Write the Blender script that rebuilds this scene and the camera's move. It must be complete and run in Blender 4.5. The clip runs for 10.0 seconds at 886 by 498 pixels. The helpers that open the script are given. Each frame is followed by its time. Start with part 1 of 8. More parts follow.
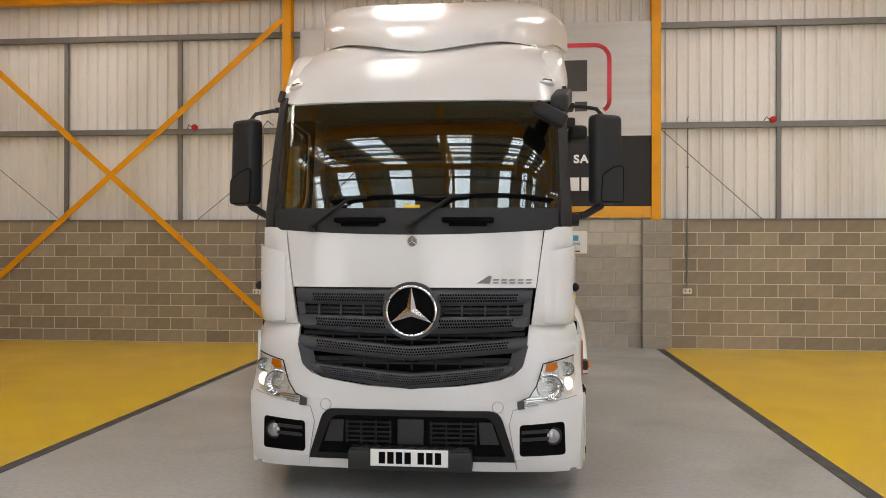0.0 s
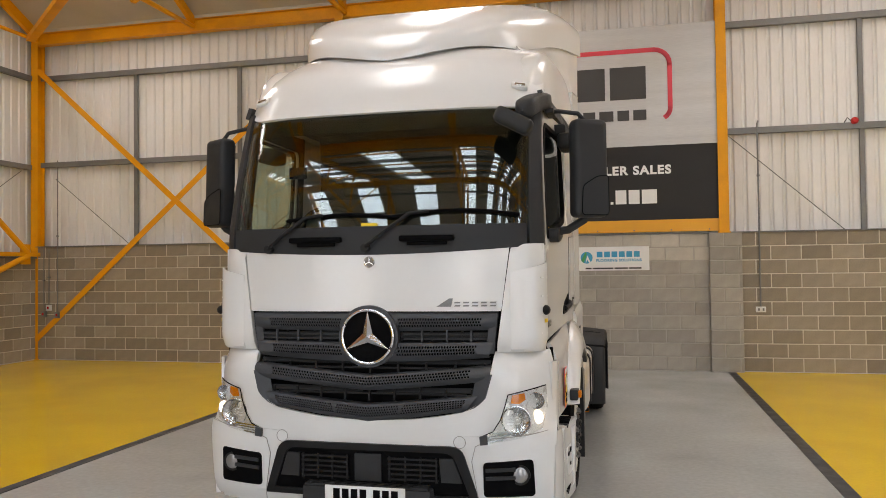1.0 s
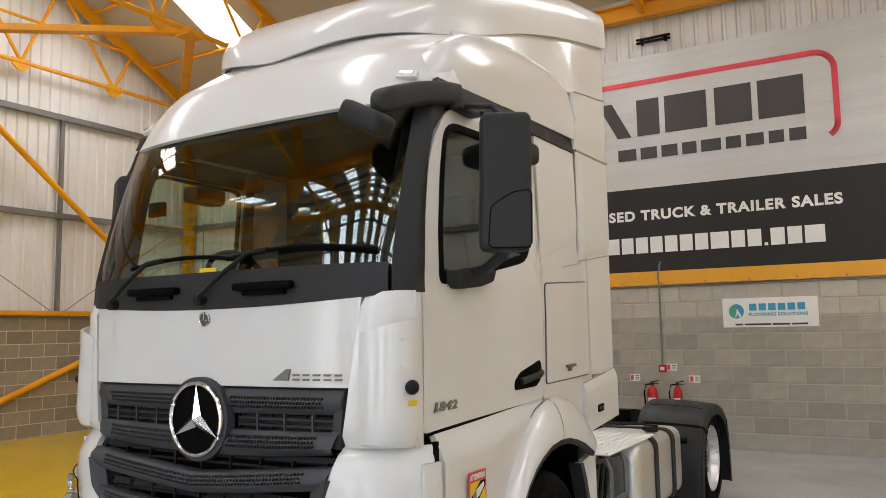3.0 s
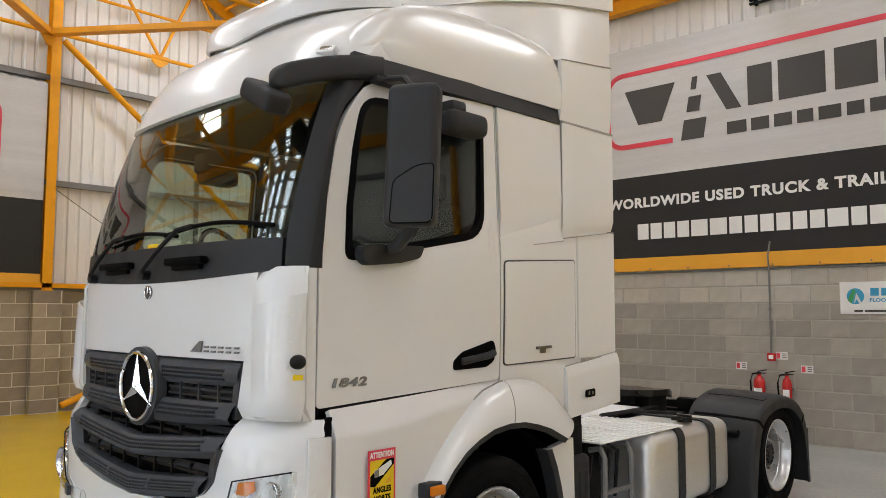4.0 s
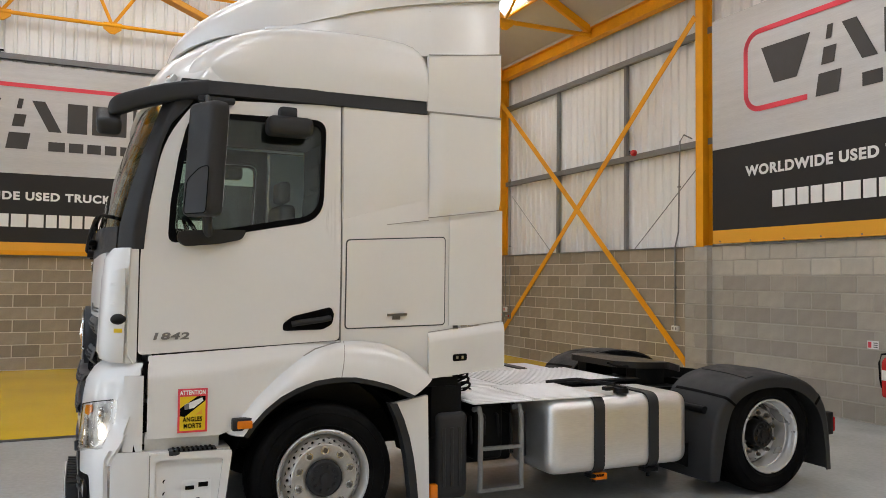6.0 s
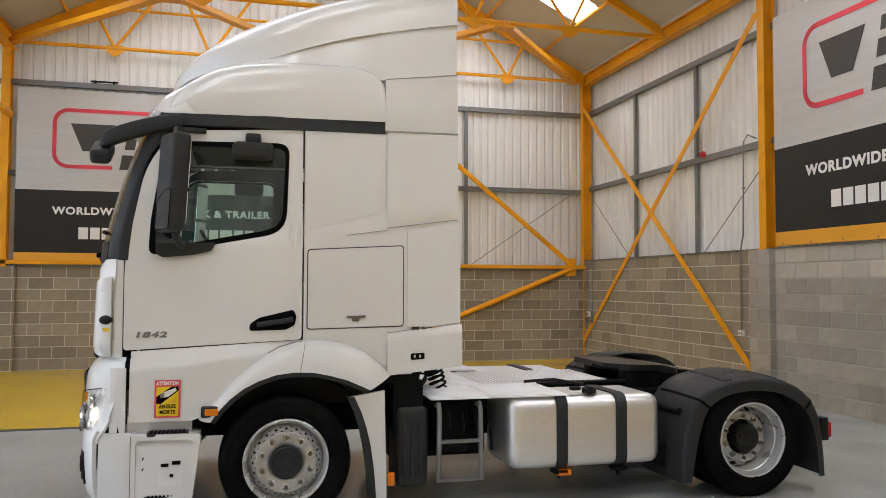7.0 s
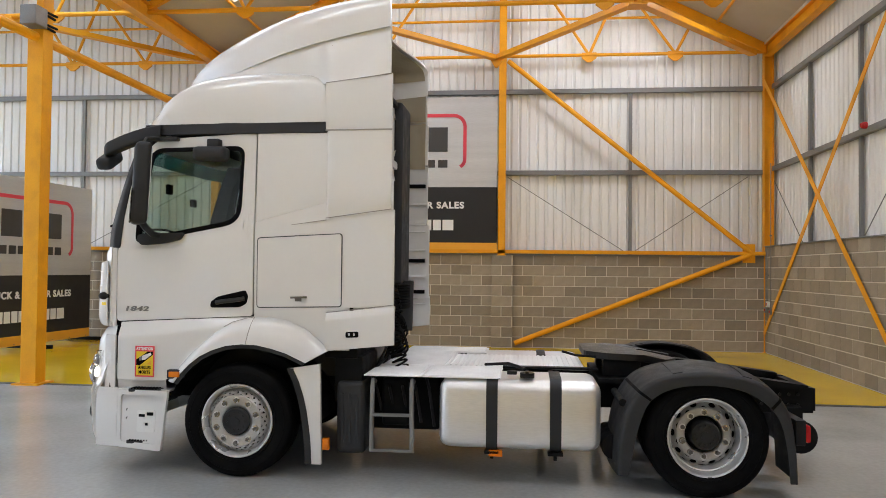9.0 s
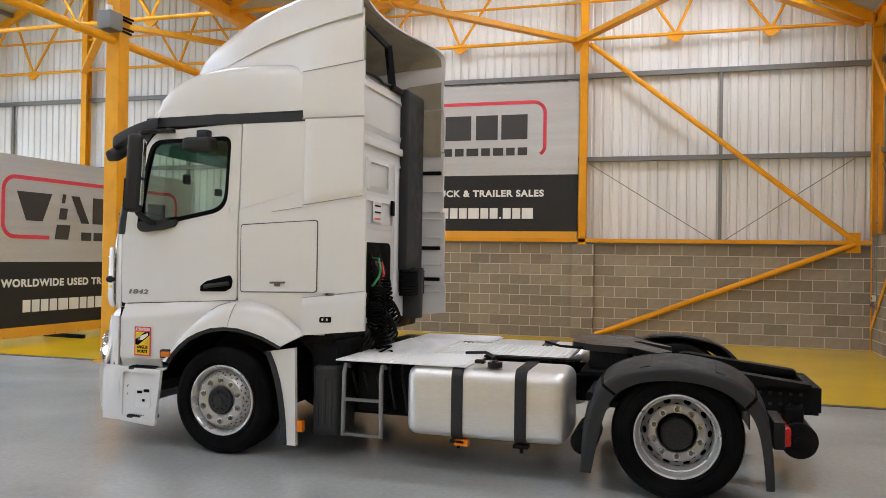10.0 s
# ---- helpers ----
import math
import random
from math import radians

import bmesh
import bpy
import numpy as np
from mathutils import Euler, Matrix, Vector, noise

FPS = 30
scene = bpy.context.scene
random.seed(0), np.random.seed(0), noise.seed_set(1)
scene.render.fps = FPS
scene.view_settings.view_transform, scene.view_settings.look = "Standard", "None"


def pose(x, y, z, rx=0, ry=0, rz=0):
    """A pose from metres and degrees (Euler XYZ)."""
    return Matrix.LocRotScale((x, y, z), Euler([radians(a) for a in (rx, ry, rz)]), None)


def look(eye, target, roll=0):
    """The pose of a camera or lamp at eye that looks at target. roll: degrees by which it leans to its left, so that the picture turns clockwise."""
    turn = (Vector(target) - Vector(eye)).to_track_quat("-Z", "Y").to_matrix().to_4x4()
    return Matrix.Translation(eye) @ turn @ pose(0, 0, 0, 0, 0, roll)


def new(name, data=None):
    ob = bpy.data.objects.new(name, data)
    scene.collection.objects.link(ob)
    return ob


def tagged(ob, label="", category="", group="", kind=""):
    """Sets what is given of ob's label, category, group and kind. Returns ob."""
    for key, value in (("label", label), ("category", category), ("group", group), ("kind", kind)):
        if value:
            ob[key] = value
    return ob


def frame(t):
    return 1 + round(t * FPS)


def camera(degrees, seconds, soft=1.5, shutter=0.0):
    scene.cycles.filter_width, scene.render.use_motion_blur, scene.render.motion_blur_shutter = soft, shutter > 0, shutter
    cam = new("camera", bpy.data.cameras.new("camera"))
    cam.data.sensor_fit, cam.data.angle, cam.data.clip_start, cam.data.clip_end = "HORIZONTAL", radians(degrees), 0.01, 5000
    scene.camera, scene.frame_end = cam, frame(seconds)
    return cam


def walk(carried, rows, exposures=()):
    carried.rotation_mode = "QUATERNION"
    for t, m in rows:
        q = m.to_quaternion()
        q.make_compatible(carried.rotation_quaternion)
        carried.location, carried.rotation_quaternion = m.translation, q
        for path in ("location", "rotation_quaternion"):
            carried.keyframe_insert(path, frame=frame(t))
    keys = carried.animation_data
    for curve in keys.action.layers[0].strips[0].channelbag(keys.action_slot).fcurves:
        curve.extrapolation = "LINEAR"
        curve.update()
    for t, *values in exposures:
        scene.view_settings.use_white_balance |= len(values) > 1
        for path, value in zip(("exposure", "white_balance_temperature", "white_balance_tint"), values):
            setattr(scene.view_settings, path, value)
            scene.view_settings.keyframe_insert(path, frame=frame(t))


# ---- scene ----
cam = camera(58.8, 10.0, 0.9)
PATH = [
    (0, (0.722, -6.690, 1.716), (0.532, -4.699, 1.720), 0.1),
    (0.5, (1.143, -6.436, 1.721), (0.819, -4.462, 1.741), -0.3),
    (1, (1.625, -6.141, 1.728), (1.163, -4.195, 1.779), -0.7),
    (1.5, (2.002, -5.662, 1.706), (1.413, -3.753, 1.804), -0.9),
    (2, (2.322, -5.097, 1.714), (1.611, -3.233, 1.859), -0.9),
    (2.2, (2.438, -4.873, 1.744), (1.678, -3.030, 1.901), -0.8),
    (3.3, (3.186, -3.816, 1.691), (2.071, -2.168, 1.888), -0.4),
    (3.5, (3.368, -3.660, 1.685), (2.177, -2.063, 1.864), 0.3),
    (4, (3.889, -3.266, 1.679), (2.523, -1.813, 1.840), 0.1),
    (4.5, (4.452, -2.876, 1.693), (2.941, -1.574, 1.833), -0.1),
    (5, (4.985, -2.430, 1.701), (3.348, -1.288, 1.825), -0.1),
    (5.5, (5.551, -1.995, 1.717), (3.816, -1.007, 1.829), 0.1),
    (5.7, (5.741, -1.753, 1.716), (3.972, -0.826, 1.809), 0.4),
    (6.8, (6.764, -0.569, 1.713), (4.847, -0.004, 1.802), 0.2),
    (7, (6.894, -0.331, 1.719), (4.959, 0.167, 1.808), 0.2),
    (7.5, (7.200, 0.294, 1.740), (5.230, 0.626, 1.824), 0.2),
    (8, (7.345, 0.976, 1.733), (5.351, 1.110, 1.815), 0.1),
    (8.5, (7.493, 1.669, 1.746), (5.494, 1.638, 1.814), 0.3),
    (9, (7.449, 2.353, 1.726), (5.461, 2.140, 1.776), 0.6),
    (9.5, (7.380, 3.054, 1.727), (5.418, 2.670, 1.761), 0.9),
    (10, (7.117, 3.687, 1.716), (5.198, 3.124, 1.736), 0.9),
]
EXPOSURES = [(0.0, -0.06, 7650, 20), (3.0, 0.02, 7200, 17), (6.0, 0.03, 6800, 16), (10.0, 0.15, 6550, 16)]
walk(cam, [(t, look(eye, target, roll)) for t, eye, target, roll in PATH], EXPOSURES)


# ---- world, sun and large lights ----
world = bpy.data.worlds.new("world")
scene.world = world
world.use_nodes = True
wn = world.node_tree
wn.nodes.clear()
w_out = wn.nodes.new("ShaderNodeOutputWorld")
w_bg = wn.nodes.new("ShaderNodeBackground")
w_sky = wn.nodes.new("ShaderNodeTexSky")
w_sky.sky_type = "NISHITA"
w_sky.sun_disc = False
w_sky.sun_elevation = radians(40)
w_sky.sun_rotation = radians(200)
w_bg.inputs["Strength"].default_value = 0.12
wn.links.new(w_sky.outputs[0], w_bg.inputs[0])
wn.links.new(w_bg.outputs[0], w_out.inputs[0])

sun_data = bpy.data.lights.new("sun", "SUN")
sun_data.energy, sun_data.angle, sun_data.color = 1.0, radians(12), (1.0, 0.96, 0.9)
new("sun", sun_data).matrix_world = look((-8, -20, 22), (0, 0, 0))


def area_light(name, m, sx, sy, watts, color):
    d = bpy.data.lights.new(name, "AREA")
    d.shape, d.size, d.size_y, d.energy, d.color = "RECTANGLE", sx, sy, watts, color
    ob = new(name, d)
    ob.matrix_world = m
    return ob


DAY = (0.86, 0.94, 1.0)
RIDGE_Y, EAVE_Y, VALLEY_Y, EAVE_Z, PITCH = 1.335, 7.42, -4.75, 6.66, 0.5
RIDGE_Z = EAVE_Z + PITCH * (EAVE_Y - RIDGE_Y)
# rooflights: (x centre, y centre) on the slopes
ROOFLIGHTS = [(x, y) for x in (-7.6, -1.1, 5.4, 11.9) for y in (4.6, -1.9)]
ROOFLIGHTS += [(x, y) for x in (-6.3, -4.2, -2.1, 0.0, 2.1, 4.2, 6.3, 11.9) for y in (-7.7, -13.6)]


def wide_light(y):
    """Half width of a rooflight: narrow ones in the southern bay."""
    return 0.40 if y < VALLEY_Y else 0.5


def half_light(y):
    """Half length of a rooflight: long ones in the southern bay."""
    return 2.7 if y < VALLEY_Y else 1.8


# power of the lamps on the northern and the southern slope
LAMP_W = {-7.6: (54, 18), -1.1: (70, 40), 5.4: (62, 34), 11.9: (80, 56)}
SPANS = [(7.42, 1.335, -4.75), (-4.75, -10.65, -16.5)]


def roof_z(y):
    for n, r, s in SPANS:
        if s <= y <= n:
            return EAVE_Z + PITCH * min((n - y), (y - s) * (n - r) / (r - s))
    return EAVE_Z


for lx, ly in ROOFLIGHTS:
    if lx not in LAMP_W or ly < -5:
        continue
    tilt = 26.6 if any(r < ly <= n for n, r, s in SPANS) else -26.6
    area_light("rooflight_lamp", pose(lx, ly, roof_z(ly) - 0.06, -tilt), 1.0, 3.4, LAMP_W[lx][0 if ly > RIDGE_Y else 1], DAY)
for dx in (-6.3, 0.0, 6.3, 12.0):
    area_light("doorway_lamp", pose(dx, -16.15, 2.6, 90, 0, 0), 2.6, 4.2, 145, (0.74, 0.87, 1.0))


# ---- materials ----
def mat(name, color, rough=0.5, metal=0.0, vary=0.06, scale=6.0, fine=60.0, bump=0.02, coat=0.0, random_tone=0.0,
        stretch=(1, 1, 1), spec=0.5, rv=0.18, stain=None, stain_amount=0.0, stain_scale=0.8):
    """A paint, plastic, metal or masonry surface: colour varied at two scales, roughness broken up, fine relief."""
    m = bpy.data.materials.new(name)
    m.use_nodes = True
    t = m.node_tree
    p = t.nodes["Principled BSDF"]
    tc = t.nodes.new("ShaderNodeTexCoord")
    mp = t.nodes.new("ShaderNodeMapping")
    mp.inputs["Scale"].default_value = stretch
    t.links.new(tc.outputs["Object"], mp.inputs[0])
    n1 = t.nodes.new("ShaderNodeTexNoise")
    n1.inputs["Scale"].default_value, n1.inputs["Detail"].default_value = scale, 4
    n2 = t.nodes.new("ShaderNodeTexNoise")
    n2.inputs["Scale"].default_value, n2.inputs["Detail"].default_value = fine, 3
    t.links.new(mp.outputs[0], n1.inputs[0])
    t.links.new(mp.outputs[0], n2.inputs[0])
    add = t.nodes.new("ShaderNodeMath")
    add.operation = "ADD"
    t.links.new(n1.outputs[0], add.inputs[0])
    t.links.new(n2.outputs[0], add.inputs[1])
    ramp = t.nodes.new("ShaderNodeMapRange")
    ramp.inputs[1].default_value, ramp.inputs[2].default_value = 0.6, 1.4
    ramp.inputs[3].default_value, ramp.inputs[4].default_value = 1 - vary, 1 + vary
    t.links.new(add.outputs[0], ramp.inputs[0])
    tone = ramp.outputs[0]
    if random_tone:
        oi = t.nodes.new("ShaderNodeObjectInfo")
        rr = t.nodes.new("ShaderNodeMapRange")
        rr.inputs[3].default_value, rr.inputs[4].default_value = 1 - random_tone, 1 + random_tone
        t.links.new(oi.outputs["Random"], rr.inputs[0])
        mu = t.nodes.new("ShaderNodeMath")
        mu.operation = "MULTIPLY"
        t.links.new(tone, mu.inputs[0])
        t.links.new(rr.outputs[0], mu.inputs[1])
        tone = mu.outputs[0]
    rgb = t.nodes.new("ShaderNodeRGB")
    rgb.outputs[0].default_value = (*color, 1)
    base = rgb.outputs[0]
    if stain is not None:
        n3 = t.nodes.new("ShaderNodeTexNoise")
        n3.inputs["Scale"].default_value, n3.inputs["Detail"].default_value, n3.inputs["Distortion"].default_value = stain_scale, 6, 0.6
        t.links.new(mp.outputs[0], n3.inputs[0])
        sr = t.nodes.new("ShaderNodeMapRange")
        sr.inputs[1].default_value, sr.inputs[2].default_value = 0.5, 0.75
        sr.inputs[3].default_value, sr.inputs[4].default_value = 0, stain_amount
        t.links.new(n3.outputs[0], sr.inputs[0])
        mx = t.nodes.new("ShaderNodeMix")
        mx.data_type = "RGBA"
        mx.inputs[7].default_value = (*stain, 1)
        t.links.new(sr.outputs[0], mx.inputs[0])
        t.links.new(base, mx.inputs[6])
        base = mx.outputs[2]
    vm = t.nodes.new("ShaderNodeVectorMath")
    vm.operation = "SCALE"
    t.links.new(base, vm.inputs[0])
    t.links.new(tone, vm.inputs["Scale"])
    t.links.new(vm.outputs[0], p.inputs["Base Color"])
    rm = t.nodes.new("ShaderNodeMapRange")
    rm.inputs[1].default_value, rm.inputs[2].default_value = 0.3, 0.7
    rm.inputs[3].default_value, rm.inputs[4].default_value = max(0.02, rough * (1 - rv)), min(1, rough * (1 + rv))
    t.links.new(n1.outputs[0], rm.inputs[0])
    t.links.new(rm.outputs[0], p.inputs["Roughness"])
    p.inputs["Metallic"].default_value = metal
    p.inputs["Specular IOR Level"].default_value = spec
    p.inputs["Coat Weight"].default_value = coat
    p.inputs["Coat Roughness"].default_value = 0.08
    if bump:
        b = t.nodes.new("ShaderNodeBump")
        b.inputs["Strength"].default_value, b.inputs["Distance"].default_value = min(1.0, bump * 10), 0.004
        t.links.new(n2.outputs[0], b.inputs["Height"])
        t.links.new(b.outputs[0], p.inputs["Normal"])
    return m


def glow(name, color, strength):
    m = bpy.data.materials.new(name)
    m.use_nodes = True
    p = m.node_tree.nodes["Principled BSDF"]
    p.inputs["Base Color"].default_value = (*color, 1)
    p.inputs["Emission Color"].default_value = (*color, 1)
    p.inputs["Emission Strength"].default_value = strength
    return m


def glass(name, color, rough=0.0, gloss=0.04):
    """Thin tinted pane: sees through with a tint, mirrors at its surface."""
    m = bpy.data.materials.new(name)
    m.use_nodes = True
    t = m.node_tree
    t.nodes.remove(t.nodes["Principled BSDF"])
    out = t.nodes["Material Output"]
    tr = t.nodes.new("ShaderNodeBsdfTransparent")
    tr.inputs[0].default_value = (*color, 1)
    gl = t.nodes.new("ShaderNodeBsdfGlossy")
    gl.inputs["Roughness"].default_value = rough
    lw = t.nodes.new("ShaderNodeLayerWeight")
    pw = t.nodes.new("ShaderNodeMath")
    pw.operation = "POWER"
    pw.inputs[1].default_value = 4.0
    t.links.new(lw.outputs["Facing"], pw.inputs[0])
    fr = t.nodes.new("ShaderNodeMapRange")
    fr.inputs[3].default_value, fr.inputs[4].default_value = gloss, 0.9
    t.links.new(pw.outputs[0], fr.inputs[0])
    mx = t.nodes.new("ShaderNodeMixShader")
    t.links.new(fr.outputs[0], mx.inputs[0])
    t.links.new(tr.outputs[0], mx.inputs[1])
    t.links.new(gl.outputs[0], mx.inputs[2])
    t.links.new(mx.outputs[0], out.inputs[0])
    return m


M_FLOOR = mat("grey_floor_paint", (0.42, 0.432, 0.425), 0.2, vary=0.12, scale=0.7, fine=22, bump=0.006, rv=0.3, spec=0.8, stain=(0.24, 0.245, 0.24), stain_amount=0.45, stain_scale=0.55)
M_YELLOW_FLOOR = mat("yellow_floor_coating", (0.82, 0.53, 0.012), 0.14, vary=0.05, scale=1.2, fine=30, bump=0.01, stain=(0.72, 0.44, 0.012), stain_amount=0.5, stain_scale=0.7)
M_LINE = mat("black_floor_line", (0.035, 0.035, 0.035), 0.5, vary=0.15)
M_BLOCK = mat("concrete_block", (0.29, 0.245, 0.19), 0.92, vary=0.2, scale=7, fine=90, bump=0.06, random_tone=0.2)
M_BLOCK_GREY = mat("grey_concrete_block", (0.34, 0.313, 0.27), 0.92, vary=0.18, scale=7, fine=90, bump=0.06, random_tone=0.16)
M_BLOCK_PALE = mat("pale_concrete_block", (0.46, 0.43, 0.37), 0.92, vary=0.14, scale=9, fine=90, bump=0.06, random_tone=0.10)
M_MORTAR = mat("pale_mortar", (0.62, 0.57, 0.48), 0.95, vary=0.1, scale=14, bump=0.06)
M_MORTAR_GREY = mat("grey_mortar", (0.40, 0.37, 0.325), 0.95, vary=0.1, scale=14, bump=0.06)
M_CLAD = mat("white_profiled_sheet", (0.77, 0.765, 0.745), 0.5, vary=0.05, scale=1.2, fine=40, bump=0.004, stain=(0.52, 0.49, 0.43), stain_amount=0.5, stain_scale=0.9, stretch=(1, 1, 0.25))
M_ORANGE = mat("orange_steel_paint", (0.80, 0.345, 0.008), 0.45, spec=0.3, vary=0.08, scale=3, fine=50, bump=0.01, stain=(0.5, 0.2, 0.02), stain_amount=0.4, stain_scale=2.5)
M_GALV = mat("galvanised_steel", (0.20, 0.20, 0.196), 0.5, 0.3, vary=0.12, scale=5, fine=70, bump=0.01)
M_SOFFIT = mat("beige_roof_lining", (0.47, 0.44, 0.39), 0.85, vary=0.06, scale=1.0, stain=(0.4, 0.36, 0.3), stain_amount=0.5)
M_ROOFLIGHT = glow("rooflight_sheet", (0.9, 0.96, 1.0), 5.5)
M_ROOFLIGHT_SOUTH = glow("cool_rooflight_sheet", (0.72, 0.87, 1.0), 4.6)
M_BANNER = mat("silver_banner_print", (0.52, 0.52, 0.515), 0.42, 0.2, vary=0.14, scale=1.0, fine=26, bump=0.012, stretch=(0.25, 0.25, 7))
M_BANNER_DARK = mat("charcoal_banner_print", (0.03, 0.029, 0.029), 0.5, vary=0.1, spec=0.2)
M_RED = mat("red_print", (0.75, 0.06, 0.09), 0.5, vary=0.04)
M_DARK_PRINT = mat("dark_print", (0.045, 0.042, 0.04), 0.5, vary=0.06)
M_WHITE_PRINT = mat("white_print", (0.8, 0.8, 0.79), 0.5, vary=0.03)
M_AMBER_STRIP = mat("amber_banner_print", (0.80, 0.38, 0.03), 0.5, vary=0.05)
M_PLASTIC_WHITE = mat("white_plastic", (0.72, 0.72, 0.70), 0.4, vary=0.04)
M_RED_GLOSS = mat("red_gloss_paint", (0.55, 0.02, 0.02), 0.22, vary=0.05)
M_BLACK = mat("black_plastic", (0.009, 0.009, 0.010), 0.5, spec=0.25, vary=0.15, scale=10, fine=160, bump=0.02)
M_GREEN = mat("green_print", (0.05, 0.35, 0.12), 0.5)
M_CYAN = mat("cyan_print", (0.03, 0.33, 0.55), 0.5)


# ---- building helpers ----
def link(name, bm, material, parent=None, smooth=False, label=""):
    me = bpy.data.meshes.new(name)
    bmesh.ops.recalc_face_normals(bm, faces=bm.faces[:])
    bm.to_mesh(me)
    bm.free()
    if smooth:
        me.polygons.foreach_set("use_smooth", [True] * len(me.polygons))
        me.set_sharp_from_angle(angle=radians(38))
    for one in (material if isinstance(material, (list, tuple)) else [material]):
        me.materials.append(one)
    ob = new(name, me)
    if parent is not None:
        ob.parent = parent
    if label:
        ob["label"] = label
    return ob


def part(name, bm, material, parent, label="", smooth=True):
    return link(name, bm, material, parent, smooth, label)


def structure(name, bm, material, label, category, smooth=False):
    return tagged(link(name, bm, material, None, smooth), label, category, kind="structure")


def thing(name, label, category, group="", at=(0, 0, 0)):
    ob = new(name)
    ob.empty_display_size = 0.1
    ob.location = at
    return tagged(ob, label, category, group)


def solid(name, bm, material, label, category, group="", smooth=True):
    return tagged(link(name, bm, material, None, smooth), label, category, group)


def box(bm, x0, x1, y0, y1, z0, z1, bevel=0.0, seg=2, m=None):
    vs = bmesh.ops.create_cube(bm, size=1)["verts"]
    for v in vs:
        v.co = Vector(((x0 + x1) / 2 + v.co.x * (x1 - x0), (y0 + y1) / 2 + v.co.y * (y1 - y0), (z0 + z1) / 2 + v.co.z * (z1 - z0)))
    if bevel:
        es = {e for v in vs for e in v.link_edges}
        r = bmesh.ops.bevel(bm, geom=list(es), offset=bevel, segments=seg, affect="EDGES", profile=0.6)
        vs = list({v for v in r["verts"]} | {v for v in vs if v.is_valid})
    if m is not None:
        bmesh.ops.transform(bm, matrix=m, verts=vs)
    return bm


def rod(bm, p0, p1, r, seg=12, r1=None):
    p0, p1 = Vector(p0), Vector(p1)
    d = p1 - p0
    m = Matrix.Translation((p0 + p1) / 2) @ d.to_track_quat("Z", "Y").to_matrix().to_4x4()
    bmesh.ops.create_cone(bm, cap_ends=True, segments=seg, radius1=r, radius2=r if r1 is None else r1, depth=d.length, matrix=m)
    return bm


def bar(bm, p0, p1, w, h, up=(0, 0, 1)):
    """A rectangular bar from p0 to p1, w wide and h high."""
    p0, p1 = Vector(p0), Vector(p1)
    d = (p1 - p0).normalized()
    s = d.cross(Vector(up)).normalized()
    u = s.cross(d)
    rings = []
    for p in (p0, p1):
        rings.append([bm.verts.new(p + s * a * w / 2 + u * b * h / 2) for a, b in ((-1, -1), (1, -1), (1, 1), (-1, 1))])
    for i in range(4):
        bm.faces.new((rings[0][i], rings[0][(i + 1) % 4], rings[1][(i + 1) % 4], rings[1][i]))
    bm.faces.new(rings[0][::-1])
    bm.faces.new(rings[1])
    return bm


def ibeam(bm, p0, p1, w, h, t=0.014, up=(0, 0, 1)):
    """An I-section: two flanges and a web."""
    p0, p1 = Vector(p0), Vector(p1)
    d = (p1 - p0).normalized()
    s = d.cross(Vector(up)).normalized()
    u = s.cross(d)
    bar(bm, p0 + u * (h / 2 - t / 2), p1 + u * (h / 2 - t / 2), w, t, up)
    bar(bm, p0 - u * (h / 2 - t / 2), p1 - u * (h / 2 - t / 2), w, t, up)
    bar(bm, p0, p1, t, h - 2 * t, up)
    return bm


def tube(bm, pts, r, seg=8):
    """A bent tube through the points."""
    pts = [Vector(p) for p in pts]
    rings = []
    for i, p in enumerate(pts):
        d = (pts[min(i + 1, len(pts) - 1)] - pts[max(i - 1, 0)]).normalized()
        ref = Vector((0, 0, 1)) if abs(d.z) < 0.9 else Vector((1, 0, 0))
        s = d.cross(ref).normalized()
        u = s.cross(d)
        rings.append([bm.verts.new(p + (s * math.cos(a) + u * math.sin(a)) * r) for a in [2 * math.pi * k / seg for k in range(seg)]])
    for a, b in zip(rings, rings[1:]):
        for k in range(seg):
            bm.faces.new((a[k], a[(k + 1) % seg], b[(k + 1) % seg], b[k]))
    bm.faces.new(rings[0][::-1])
    bm.faces.new(rings[-1])
    return bm


def prism(bm, pts, a0, a1, axis="x"):
    """A polygon extruded along an axis; pts are the two other coordinates in order."""
    def place(p, a):
        return {"x": (a, p[0], p[1]), "y": (p[0], a, p[1]), "z": (p[0], p[1], a)}[axis]
    lo = [bm.verts.new(place(p, a0)) for p in pts]
    hi = [bm.verts.new(place(p, a1)) for p in pts]
    n = len(pts)
    for i in range(n):
        bm.faces.new((lo[i], lo[(i + 1) % n], hi[(i + 1) % n], hi[i]))
    bm.faces.new(lo[::-1])
    bm.faces.new(hi)
    return bm


def sheet(bm, f, us, vs, thick=0.0):
    """A curved panel: f(u, v) -> point over a grid; thick gives it a back and edges."""
    grid = [[bm.verts.new(f(u, v)) for v in vs] for u in us]
    faces = []
    for i in range(len(us) - 1):
        for j in range(len(vs) - 1):
            faces.append(bm.faces.new((grid[i][j], grid[i + 1][j], grid[i + 1][j + 1], grid[i][j + 1])))
    if thick:
        bmesh.ops.recalc_face_normals(bm, faces=faces)
        bmesh.ops.solidify(bm, geom=faces, thickness=thick)
    return bm


def span(a, b, n):
    return [a + (b - a) * i / n for i in range(n + 1)]


